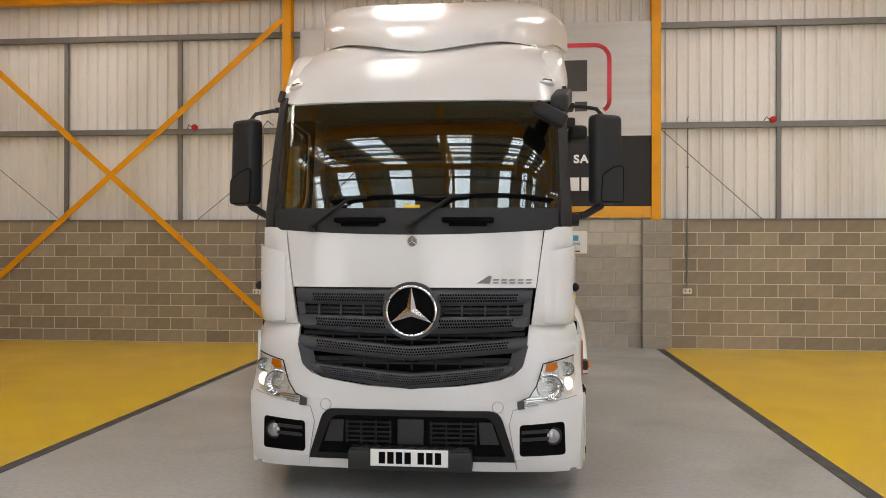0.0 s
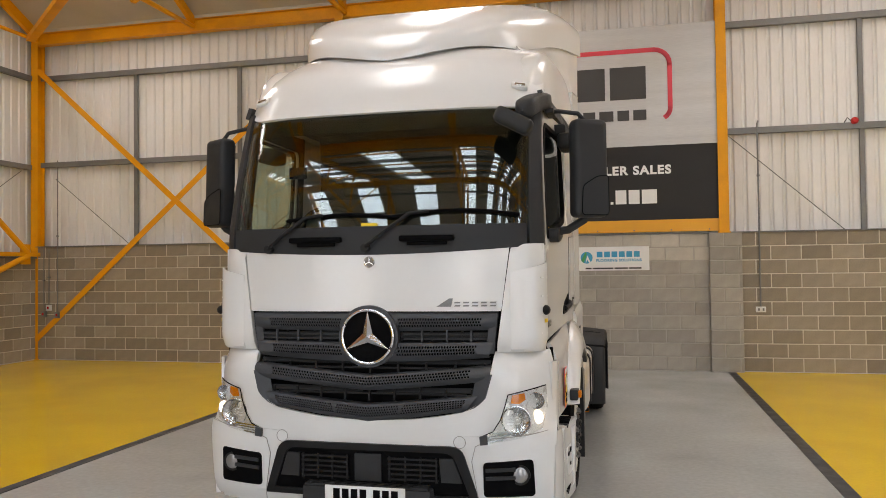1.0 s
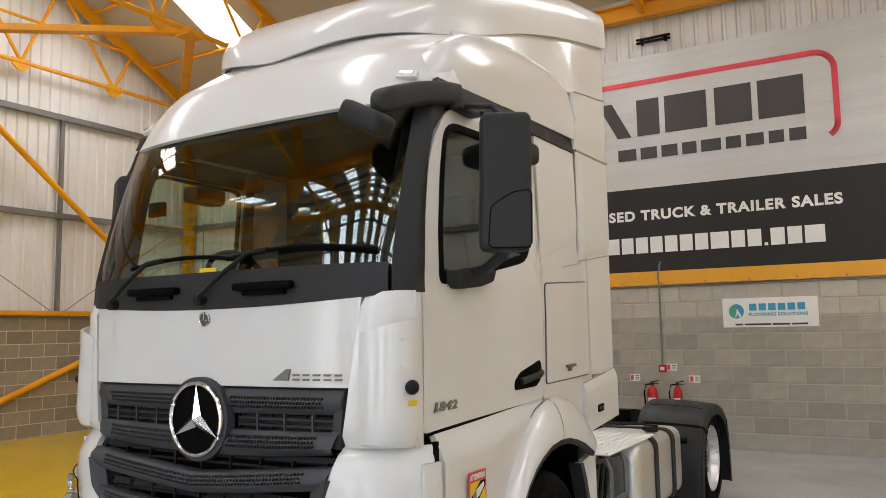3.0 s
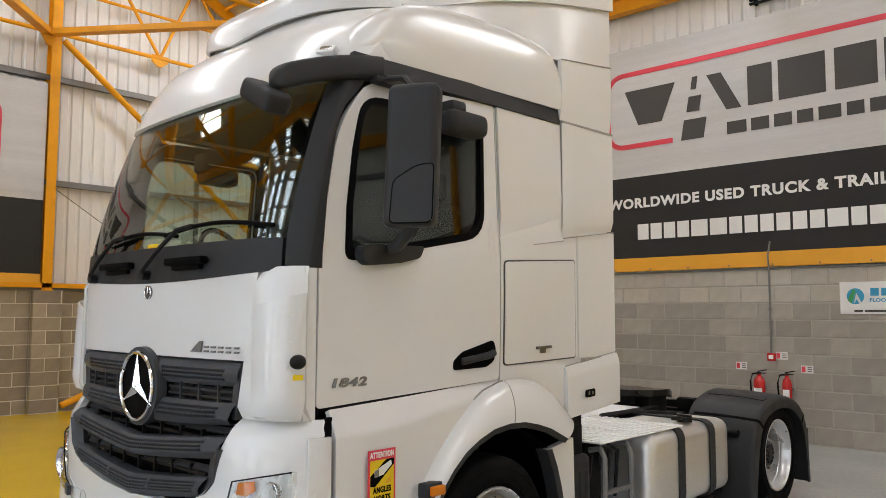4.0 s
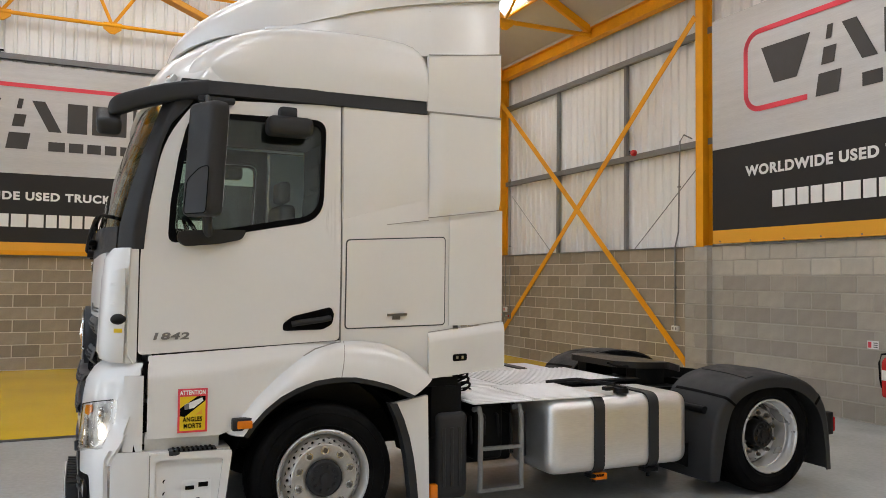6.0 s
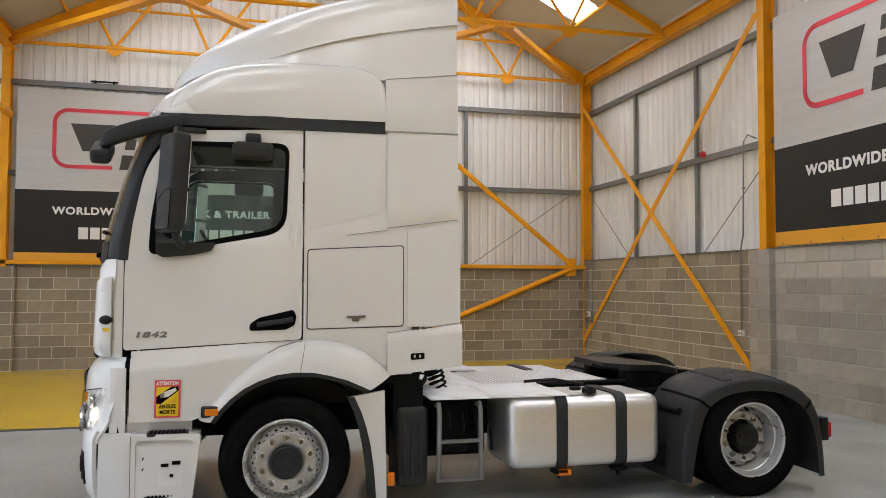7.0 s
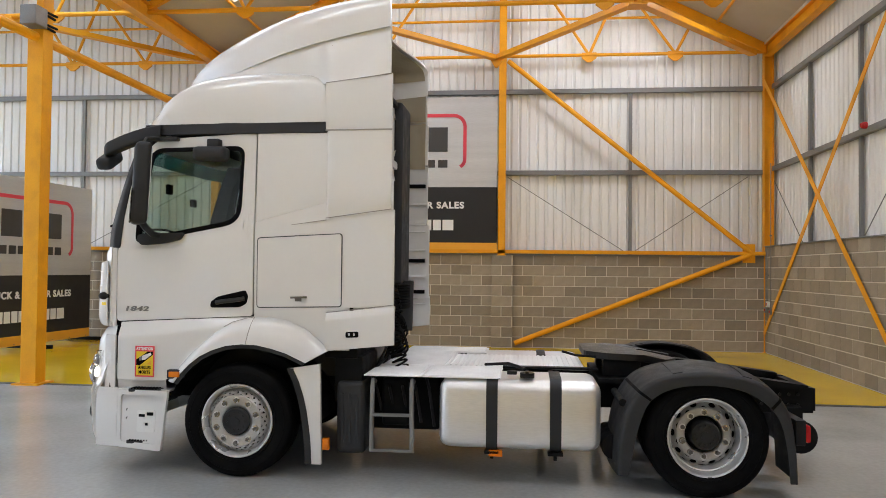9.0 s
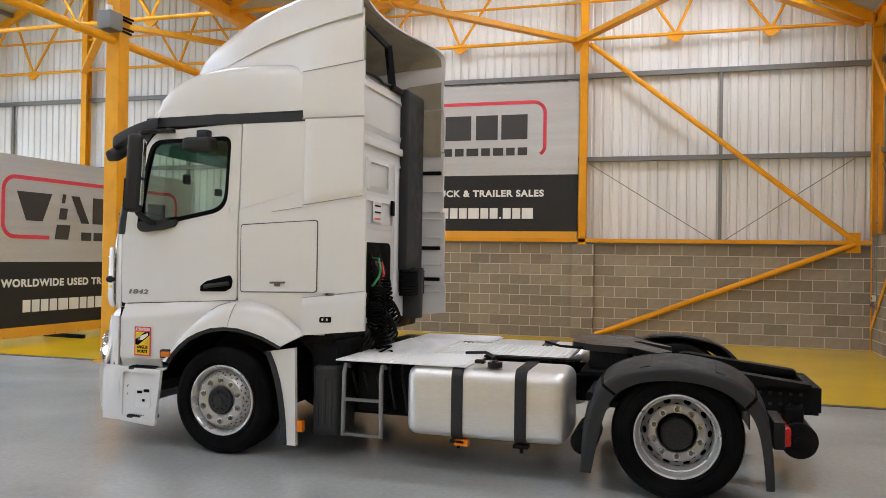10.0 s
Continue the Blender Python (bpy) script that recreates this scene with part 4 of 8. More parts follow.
bm = bmesh.new()
sheet(bm, lambda u, v: on_front(u * 1.0, 0.60 + v * (0.775 + 0.0 * u - 0.60) + 0.02 * abs(u) * (1 - v), 0.0), span(-1, 1, 32), span(0, 1, 5), 0.03)
part("bumper_centre", bm, M_WHITE, truck)
for s in SIDES:
    bm = bmesh.new()

    def wing(u, v, s=s):
        z = 0.235 + v * 0.46
        xi = lerp(z, [(0.235, 0.62), (0.30, 0.66), (0.60, 0.57), (0.70, 0.57)])
        x = xi + u * (corner_w(z) - xi)
        out = 0.012 * min(1, max(0, (x - 0.6) / 0.2))
        return (s * x, front_y(x, z) - 0.002 - out - out * math.sin(math.pi * v), z + 0.03 * u * v)
    sheet(bm, wing, span(0, 1, 18), span(0, 1, 10), 0.03)
    part("bumper_corner", bm, M_WHITE, truck)
    bm = bmesh.new()
    loop = ring_points([(0.735, 0.545), (1.035, 0.57), (1.045, 0.345), (0.735, 0.335)], 0.025, 3)
    panel(bm, [(s * a, b) for a, b in loop], lambda x, z: (x, front_y(x, z) - 0.029, z), 0.01)
    fog_housing = part("fog_lamp_housing", bm, M_DEEP, truck)
    bm = bmesh.new()
    for k in (0.50, 0.45):
        bar(bm, on_front(s * 0.75, k, 0.034), on_front(s * 0.93, k + 0.01, 0.034), 0.014, 0.022)
    part("fog_louvre", bm, M_TRIM, fog_housing)
    c = Vector((s * 0.955, front_y(0.955, 0.48) - 0.018, 0.475))
    bm = bmesh.new()
    rod(bm, c + Vector((0, 0.03, 0)), c - Vector((0, 0.014, 0)), 0.062, 24)
    part("fog_lamp_bezel", bm, M_BLACK, fog_housing)
    bm = bmesh.new()
    bmesh.ops.create_uvsphere(bm, u_segments=20, v_segments=10, radius=1, matrix=Matrix.Translation(c - Vector((0, 0.010, 0))) @ Matrix.Diagonal((0.05, 0.014, 0.05, 1)))
    part("fog_lamp", bm, M_FOG, fog_housing, "round clear fog lamp")
    bm = bmesh.new()
    cc = on_front(s * 0.588, 0.662, 0.002)
    rod(bm, cc, (cc[0], cc[1] + 0.01, cc[2]), 0.036, 28)
    cover = part("tow_cover", bm, M_WHITE, truck, "round white towing eye cover")
    bm = bmesh.new()
    tube(bm, [(cc[0] + 0.037 * math.cos(a), cc[1] - 0.001, cc[2] + 0.037 * math.sin(a)) for a in span(0, 2 * math.pi, 28)], 0.0022, 5)
    part("cover_joint", bm, M_JOINT, cover)
    for run in ([(0.715, 0.24), (0.70, 0.33), (0.665, 0.55), (0.69, 0.645)], [(0.69, 0.645), (0.80, 0.695), (0.98, 0.712), (1.12, 0.735)]):
        bm = bmesh.new()
        for a, b in zip(run, run[1:]):
            for q in range(4):
                pa, pb = Vector(a).lerp(Vector(b), q / 4), Vector(a).lerp(Vector(b), (q + 1) / 4)
                bar(bm, (s * pa.x, front_y(pa.x, pa.y) - 0.027, pa.y), (s * pb.x, front_y(pb.x, pb.y) - 0.027, pb.y), 0.004, 0.004)
        part("bumper_joint", bm, M_JOINT, truck, smooth=False)

    bm = bmesh.new()

    def filler(u, v, s=s):
        z = 0.64 + 0.17 * v
        x = 0.74 + (corner_w(z) + 0.004 - 0.74) * u
        return (s * x, front_y(x, z) + 0.003, z)
    sheet(bm, filler, span(0, 1, 14), span(0, 1, 5), 0.02)
    part("lamp_sill", bm, M_WHITE, truck)

    # headlamp
    lamp_loop = [(0.735, 0.655), (0.728, 0.705), (0.80, 0.738), (0.845, 0.81), (0.872, 0.89), (0.89, 0.958), (1.0, 0.982), (1.105, 1.003), (1.115, 0.87), (1.088, 0.748), (0.98, 0.70)]
    place = lambda x, z, o=0.012: (x, front_y(x, z) - o, z)
    bm = bmesh.new()
    panel(bm, [(s * a, b) for a, b in lamp_loop], lambda x, z: place(x, z, 0.004), 0.004, 0.05, (s * 0.86, 0.75))
    lamp = part("headlamp", bm, M_LAMP, truck, "lit headlamp with amber indicator")
    bm = bmesh.new()
    panel(bm, [(s * a, b) for a, b in lamp_loop], lambda x, z: place(x, z, 0.030), 0.003, 0.05, (s * 0.86, 0.75))
    lens = part("lens", bm, M_LENS, lamp, "clear headlamp lens")
    lens.visible_shadow = False
    bm = bmesh.new()
    rim_pts = [p for a, b in zip(lamp_loop[1:7], lamp_loop[2:8]) for p in ((s * a[0], a[1]), (s * (a[0] + b[0]) / 2, (a[1] + b[1]) / 2))] + [(s * lamp_loop[7][0], lamp_loop[7][1])]
    for a, b in zip(rim_pts, rim_pts[1:]):
        bar(bm, place(a[0], a[1], 0.026), place(b[0], b[1], 0.026), 0.005, 0.006)
    part("lamp_seal", bm, M_DEEP, lamp)
    for cx, cz, r in ((0.938, 0.80, 0.092), (1.052, 0.915, 0.052)):
        q = Vector(place(s * cx, cz, 0.012))
        bm = bmesh.new()
        rows = []
        for rr, d in ((1.0, -0.016), (0.94, -0.018), (0.86, -0.004), (0.7, 0.004), (0.5, 0.006)):
            rows.append([bm.verts.new(q + Vector((r * rr * math.cos(a), d, r * rr * math.sin(a)))) for a in span(0, 2 * math.pi, 28)[:-1]])
        for ra, rb in zip(rows, rows[1:]):
            for k in range(28):
                bm.faces.new((ra[k], ra[(k + 1) % 28], rb[(k + 1) % 28], rb[k]))
        reflector = part("reflector", bm, M_CHROME, lamp)
        bm = bmesh.new()
        bmesh.ops.create_uvsphere(bm, u_segments=18, v_segments=10, radius=1, matrix=Matrix.Translation(q + Vector((0, -0.002, 0))) @ Matrix.Diagonal((r * 0.52, 0.016, r * 0.52, 1)))
        part("projector", bm, M_LENS, reflector)
        bm = bmesh.new()
        for k in range(10):
            a = math.pi * k / 10
            d = Vector((math.cos(a), 0, math.sin(a))) * r * 0.84
            bar(bm, q + d + Vector((0, 0.002, 0)), q + d * 0.35 + Vector((0, 0.006, 0)), 0.006, 0.004)
            bar(bm, q - d + Vector((0, 0.002, 0)), q - d * 0.35 + Vector((0, 0.006, 0)), 0.006, 0.004)
        part("reflector_facets", bm, M_GALV, reflector)
    q = Vector(place(s * 1.058, 0.815, 0.008))
    bm = bmesh.new()
    bmesh.ops.create_uvsphere(bm, u_segments=14, v_segments=8, radius=1, matrix=Matrix.Translation(q) @ Matrix.Diagonal((0.036, 0.010, 0.042, 1)))
    part("bulb", bm, M_BULB, lamp, "glowing running light")
    bm = bmesh.new()
    panel(bm, [(s * a, b) for a, b in [(0.905, 0.905), (0.915, 0.955), (0.985, 0.965), (0.992, 0.925), (0.955, 0.90)]], lambda x, z: place(x, z, 0.02), 0.004, 0.05)
    part("indicator", bm, M_AMBER, lamp, "amber indicator")
    bm = bmesh.new()
    for k in range(4):
        z = 0.675 + k * 0.016
        bar(bm, place(s * 0.775, z, 0.022), place(s * (0.86 + 0.02 * k), z + 0.012, 0.022), 0.01, 0.009)
    part("reflector_fins", bm, M_CHROME, lamp)
    bm = bmesh.new()
    panel(bm, [(s * a, b) for a, b in [(0.722, 0.655), (0.718, 0.705), (0.762, 0.72), (0.768, 0.66)]], lambda x, z: place(x, z, 0.043), 0.02, 0.05)
    part("lamp_end", bm, M_GRILLE, lamp)

# lower intake: a near-black panel stands in for its shaded hollow
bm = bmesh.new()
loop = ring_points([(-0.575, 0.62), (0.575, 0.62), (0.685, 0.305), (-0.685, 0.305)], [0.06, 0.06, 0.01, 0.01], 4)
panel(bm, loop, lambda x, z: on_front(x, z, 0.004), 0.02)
intake = part("lower_intake", bm, M_DEEP, truck, "lower air intake, its shaded hollow coloured near-black")
bm = bmesh.new()
out_l = spread([(-0.60, 0.635), (0.60, 0.635), (0.712, 0.29), (-0.712, 0.29)], [0.07, 0.07, 0.01, 0.01], 4, 8)
in_l = spread([(-0.545, 0.595), (0.545, 0.595), (0.645, 0.33), (-0.645, 0.33)], [0.06, 0.06, 0.01, 0.01], 4, 8)
band(bm, out_l, in_l, lambda x, z: on_front(x, z, 0.02), 0.03, 2)
part("intake_frame", bm, M_BLACK, intake)
for s in SIDES:
    bm = bmesh.new()
    for k in range(5):
        z = 0.42 + 0.032 * k
        bar(bm, on_front(s * 0.13, z, 0.012), on_front(s * 0.45, z, 0.012), 0.012, 0.012)
    for k in range(4):
        x = s * (0.14 + 0.1 * k)
        box(bm, x - 0.006, x + 0.006, front_y(x, 0.48) - 0.016, front_y(x, 0.48), 0.405, 0.56)
    part("intake_grid", bm, M_BLACK, intake)
    bm = bmesh.new()
    panel(bm, [(s * a, b) for a, b in [(0.47, 0.41), (0.46, 0.56), (0.55, 0.56), (0.60, 0.41)]], lambda x, z: on_front(x, z, 0.016), 0.012)
    part("intake_blank", bm, M_TRIM, intake)
bm = bmesh.new()
box(bm, -0.09, 0.09, front_y(0, 0.48) - 0.022, front_y(0, 0.48), 0.40, 0.575, 0.01)
part("intake_blank", bm, M_TRIM, intake)
bm = bmesh.new()
box(bm, -0.42, 0.42, -1.475, -1.36, 0.235, 0.375, 0.02)
box(bm, -0.40, 0.40, -1.47, -1.36, 0.375, 0.39)
step = part("front_step", bm, M_TRIM, truck, "black bumper step with tread ribs")
for k in range(9):
    bm = bmesh.new()
    bar(bm, (-0.36 + 0.08 * k, -1.468, 0.393), (-0.30 + 0.08 * k, -1.38, 0.393), 0.01, 0.008)
    part("tread_rib", bm, M_BLACK, step)
bm = bmesh.new()
box(bm, -0.262, 0.262, -1.484, -1.477, 0.272, 0.386, 0.003, 1)
plate = part("registration_plate", bm, M_WHITE_PRINT, truck, "white registration plate with dark bars")
for k in range(7):
    bm = bmesh.new()
    x0 = -0.205 + k * 0.058 + (0.03 if k > 3 else 0)
    box(bm, x0, x0 + 0.043, -1.4865, -1.483, 0.29, 0.368)
    part("plate_bar", bm, M_DEEP, plate)
bm = bmesh.new()
sheet(bm, lambda u, v: on_front(u * 1.08, 0.215 + 0.09 * v, 0.014), span(-1, 1, 28), span(0, 1, 3), 0.03)
part("bumper_lip", bm, M_WHITE, truck)

# ---- roof shell: level outlines that shrink upwards, corners rounder with height ----
def shell_pt(a, z):
    """a from 0 (middle of the front) to 1 (rear of the flank) at height z."""
    side_in = lerp(z, [(2.80, 0.0), (3.0, 0.008), (3.12, 0.02), (3.2, 0.035), (3.28, 0.065), (3.34, 0.11), (3.38, 0.18), (3.41, 0.32), (3.43, 0.55)])
    front_in = lerp(z, [(2.79, 0.0), (2.86, 0.02), (2.95, 0.045), (3.05, 0.09), (3.13, 0.15), (3.18, 0.215), (3.24, 0.29), (3.30, 0.375), (3.34, 0.47), (3.38, 0.62), (3.41, 0.85), (3.43, 1.05)])
    deep = lerp(z, [(2.79, 0.18), (2.87, 0.22), (2.95, 0.25), (3.05, 0.28), (3.2, 0.32), (3.3, 0.34), (3.43, 0.3)])
    power = lerp(z, [(2.79, 7.5), (2.95, 6), (3.1, 4.5), (3.2, 3.8), (3.43, 3)])
    w = 1.075 - side_in
    yc = -1.115 + front_in
    if a <= 0.5:
        x = w * (1 - (1 - a / 0.5) ** 1.6)
        r = x / w
        return Vector((x, yc + 0.05 * r * r + deep * r ** power, z))
    ys = yc + 0.05 + deep
    k = (a - 0.5) / 0.5
    y = ys + (max(0.72, ys + 0.02) - ys) * k
    return Vector((w + 0.05 * k * (1 - side_in), y, z))


bm = bmesh.new()
LV = [2.79, 2.82, 2.87, 2.93, 3.0, 3.07, 3.13, 3.18, 3.23, 3.27, 3.305, 3.335, 3.36, 3.38, 3.40, 3.415, 3.43]
cols = [-1 + k / 26 for k in range(53)]


def shell(u, z):
    k = max(0.0, min(1.0, (abs(u) - 0.36) / 0.1))
    p = shell_pt(abs(u), z + 0.06 * k * (3.43 - z) / 0.64)
    return (p.x if u >= 0 else -p.x, p.y, p.z)


sheet(bm, shell, cols, LV, 0.025)
sheet(bm, lambda u, v: (u * 0.56, lerp(v, [(0, -0.06 + 0.05 * u * u), (1, 0.72)]), 3.428 + 0.01 * (1 - u * u)), span(-1, 1, 6), span(0, 1, 4), 0.01)
roof = part("roof_shell", bm, M_WHITE, truck, "white high roof with rounded front")
bm = bmesh.new()
sheet(bm, lambda u, v: (u * (1.10 - 0.05 * v - 0.45 * max(0.0, v - 0.8) / 0.2), 0.70, 2.80 + 0.61 * v), span(-1, 1, 8), [0, 0.4, 0.8, 0.9, 1.0], 0.012)
sheet(bm, lambda u, v: (u * 1.04, 0.70 + 0.30 * v, 3.352), span(-1, 1, 4), [0, 1], 0.012)
part("roof_rear_wall", bm, M_INNER_GREY, truck, "grey rear closing of the high roof", smooth=False)
for s in SIDES:
    bm = bmesh.new()
    c = Vector((s * 0.93, -0.942, 2.945))
    m = Matrix.Translation(c) @ Matrix.Rotation(radians(-38), 4, "X") @ Matrix.Rotation(radians(12 * s), 4, "Z")
    box(bm, -0.055, 0.055, -0.012, 0.02, -0.026, 0.026, 0.01, 2, m)
    marker = part("marker_lamp", bm, M_PLASTIC_WHITE, truck, "small clear roof marker lamp")
    bm = bmesh.new()
    box(bm, -0.035, 0.035, -0.018, 0.0, -0.012, 0.012, 0.004, 1, m)
    part("marker_lens", bm, M_CHROME, marker)
    # raised flank moulding on the shell
    bm = bmesh.new()

    def moulding(u, v, s=s):
        y = -0.89 + 1.595 * u
        crease = lerp(y, [(-0.89, 2.95), (-0.86, 3.0), (-0.8, 3.055), (-0.72, 3.105), (-0.6, 3.15), (-0.45, 3.19), (-0.25, 3.225), (-0.05, 3.245), (0.2, 3.262), (0.4, 3.268), (0.56, 3.255), (0.64, 3.225), (0.68, 3.18), (0.705, 3.10)])
        crest = lerp(y, [(-0.89, 2.96), (-0.82, 3.085), (-0.74, 3.16), (-0.66, 3.215), (-0.57, 3.26), (-0.48, 3.295), (-0.33, 3.325), (-0.05, 3.348), (0.19, 3.354), (0.4, 3.345), (0.55, 3.328), (0.62, 3.30), (0.67, 3.25), (0.69, 3.20), (0.705, 3.12)])
        lo = 2.925
        x = lerp(y, [(-0.89, 0.945), (-0.83, 1.005), (-0.76, 1.047), (-0.6, 1.085), (-0.4, 1.10), (0.0, 1.118), (0.705, 1.152)])
        if v < 0.7:
            k = v / 0.7
            return (s * (x + 0.014 * math.sin(math.pi * k) - 0.010 * k * k), y + 0.02 * v, lo + (crease - lo) * k)
        k = min(1.0, (v - 0.7) / 0.22)
        inward = 0.010 + 0.085 * k ** 1.6 + (0.16 * (v - 0.92) / 0.08 if v > 0.92 else 0.0)
        return (s * (x - inward), y + 0.02 * v, crease + (crest - crease) * math.sin(k * math.pi / 2) - (0.03 * ((v - 0.92) / 0.08) ** 2 if v > 0.92 else 0.0))
    sheet(bm, moulding, [0, 0.02, 0.045, 0.08, 0.12, 0.17, 0.23, 0.3, 0.37, 0.45, 0.53, 0.61, 0.69, 0.77, 0.84, 0.89, 0.93, 0.955, 0.972, 0.985, 1.0], [0, 0.18, 0.36, 0.52, 0.64, 0.7, 0.75, 0.8, 0.85, 0.89, 0.92, 0.96, 1.0], 0.015)
    part("roof_moulding", bm, M_WHITE, truck)
    # thin grey line stands in for the crease's shading along the moulding top
    bm = bmesh.new()
    for a, b in zip(span(0, 0.99, 24), span(0, 0.99, 24)[1:]):
        pa, pb = [Vector(moulding(q, 0.985)) + Vector((s * 0.002, 0, 0)) for q in (a, b)]
        bar(bm, pa, pb, 0.003, 0.003)
    part("joint_shade_line", bm, M_INNER_GREY, truck, smooth=False)
    # black roof strip above the doors
    bm = bmesh.new()
    sheet(bm, lambda u, v: (s * (side_x(-0.92 + 1.62 * u, 2.85) + 0.022 - 0.012 * v), -0.92 + 1.62 * u + 0.03 * v, 2.838 + (0.085 + 0.012 * u) * v), span(0, 1, 16), span(0, 1, 3), 0.03)
    part("roof_strip", bm, M_TRIM, truck, "black strip between cab and roof")
    # upper rear fairing panel
    bm = bmesh.new()
    sheet(bm, lambda u, v: (s * (1.165 + 0.012 * u - 0.02 * (0.3 > v and 1 or 0) * (0.3 - v) * 3), 0.70 + 0.555 * u, 2.862 + v * (0.385 + 0.065 * u)), span(0, 1, 5), [0, 0.06, 0.12, 0.18, 0.25, 0.5, 0.75, 1], 0.03)
    part("roof_fairing_panel", bm, M_WHITE, truck)


# ---- roof spoiler: from a wavy lower edge up to a crowned spine ----
EDGE_X = [(0, 0), (1, 0.15), (2, 0.30), (3, 0.45), (4, 0.60), (5, 0.72), (6, 0.81), (7, 0.89), (8, 0.955), (9, 1.02), (10, 1.09), (11, 1.15), (12, 1.21)]
EDGE_Y = [(0, -0.905), (1, -0.90), (2, -0.875), (3, -0.805), (4, -0.69), (5, -0.55), (6, -0.40), (7, -0.22), (8, -0.02), (9, 0.25), (10, 0.6), (11, 0.9), (12, 1.24)]
EDGE_Z = [(0, 3.192), (1, 3.208), (2, 3.238), (3, 3.275), (4, 3.312), (5, 3.333), (6, 3.35), (7, 3.385), (8, 3.44), (9, 3.525), (10, 3.60), (11, 3.645), (12, 3.69)]
SPINE_Y = [(0, -0.905), (1, -0.895), (2, -0.875), (3, -0.84), (4, -0.76), (5, -0.66), (6, -0.53), (7, -0.34), (8, -0.1), (9, 0.25), (10, 0.6), (11, 0.9), (12, 1.24)]
SPINE_Z = [(0, 3.195), (1, 3.25), (2, 3.32), (3, 3.385), (4, 3.46), (5, 3.535), (6, 3.615), (7, 3.70), (8, 3.795), (9, 3.91), (10, 3.98), (11, 4.01), (12, 4.015)]


def soft(t, rows):
    """lerp, eased by averaging round t."""
    return sum(lerp(t + d, rows) for d in (-0.45, -0.2, 0, 0.2, 0.45)) / 5 if 0.45 < t < 11.5 else lerp(t, rows)


def spoiler(k, v):
    """k from 0 (front middle) to 12 (rear); v from -1 to 1 across."""
    ex, ey, ez = soft(k, EDGE_X), soft(k, EDGE_Y), soft(k, EDGE_Z)
    sy, sz = soft(k, SPINE_Y), soft(k, SPINE_Z)
    a = (1 - abs(v) ** 1.8) * math.pi / 2
    c, n = max(0.0, math.cos(a)), max(0.0, math.sin(a))
    x = c ** (0.5 - 0.017 * k)
    hollow = 0.25 * max(0.0, (k - 8) / 4) ** 2 * (1 - x * x)
    return (math.copysign(x * ex, v), sy + (ey - sy) * c ** 2.2 - hollow, ez + (sz - ez) * n ** (0.6 - 0.026 * k))


bm = bmesh.new()
sheet(bm, spoiler, [0.02, 0.3, 0.6] + span(1, 12, 40), span(-1, 1, 72), 0.02)
bmesh.ops.remove_doubles(bm, verts=bm.verts[:], dist=0.0008)
part("roof_spoiler", bm, M_WHITE, truck, "white adjustable roof air deflector")
# grey colour here is the shadow on white paint under the deflector's lip
bm = bmesh.new()
sheet(bm, lambda k, v: (math.copysign(lerp(abs(k), EDGE_X) * 0.95 - 0.004, k), lerp(abs(k), EDGE_Y) + 0.045, lerp(abs(k), EDGE_Z) - 0.14 + 0.17 * v), span(-8.5, 8.5, 51), span(0, 1, 2), 0.006)
part("spoiler_seal", bm, M_INNER_GREY, truck, "closing strip below the roof deflector, greyed for shade")
for s in SIDES:
    bm = bmesh.new()

    def fairing(u, v, s=s):
        y = -0.35 + 1.59 * u
        k = lerp(y, [(-0.40, 6), (-0.22, 7), (-0.02, 8), (0.25, 9), (0.6, 10), (0.9, 11), (1.24, 12)])
        lo = lerp(y, [(-0.35, 3.29), (0.0, 3.31), (0.3, 3.31), (0.5, 3.28), (0.62, 3.25), (0.70, 3.238), (1.24, 3.315)])
        xl = lerp(y, [(-0.35, 0.93), (0.0, 0.98), (0.2, 1.005), (0.42, 1.03), (0.56, 1.07), (0.64, 1.11), (0.70, 1.15), (0.8, 1.162), (1.24, 1.177)])
        hi, xh = lerp(k, EDGE_Z) + 0.05, lerp(k, EDGE_X) - 0.03
        return (s * (xl + (xh - xl) * v), y, lo + (hi - lo) * v)
    sheet(bm, fairing, span(0, 1, 28), span(0, 1, 6), 0.025)
    part("spoiler_side", bm, M_WHITE, truck)
for s in SIDES:
    # unpainted inner linings of the roof fairing
    for z0, z1, dx in ((2.815, 3.32, 0.0), (3.335, 3.62, 0.012)):
        bm = bmesh.new()
        sheet(bm, lambda u, v: (s * (1.115 - dx - 0.012 * math.sin(math.pi * v)), 0.73 + 0.50 * u, z0 + (z1 - z0) * v - 0.05 * (1 - u) * (1 if v > 0.5 else 0)), span(0, 1, 4), span(0, 1, 6), 0.006)
        part("fairing_lining", bm, M_BEIGE, truck, "unpainted beige inner fairing lining")
bm = bmesh.new()
sheet(bm, lambda k, v: (spoiler(k, v)[0] * 0.965, spoiler(k, v)[1] - 0.03, spoiler(k, v)[2] - 0.042), span(7.5, 12, 14), span(-0.97, 0.97, 40), 0.006)
part("spoiler_lining", bm, M_BEIGE, truck, "unpainted beige underside of the roof deflector")
for a, b, w in (((-0.24, 0.98, 3.36), (-0.20, 0.94, 3.80), 0.075), ((-0.14, 0.99, 3.36), (-0.27, 0.93, 3.74), 0.03), ((-0.20, 0.94, 3.79), (0.62, 0.90, 3.90), 0.03)):
    bm = bmesh.new()
    bar(bm, a, b, w, 0.05)
    part("spoiler_strut", bm, M_CHASSIS, truck, "black spoiler adjuster strut", smooth=False)
bm = bmesh.new()
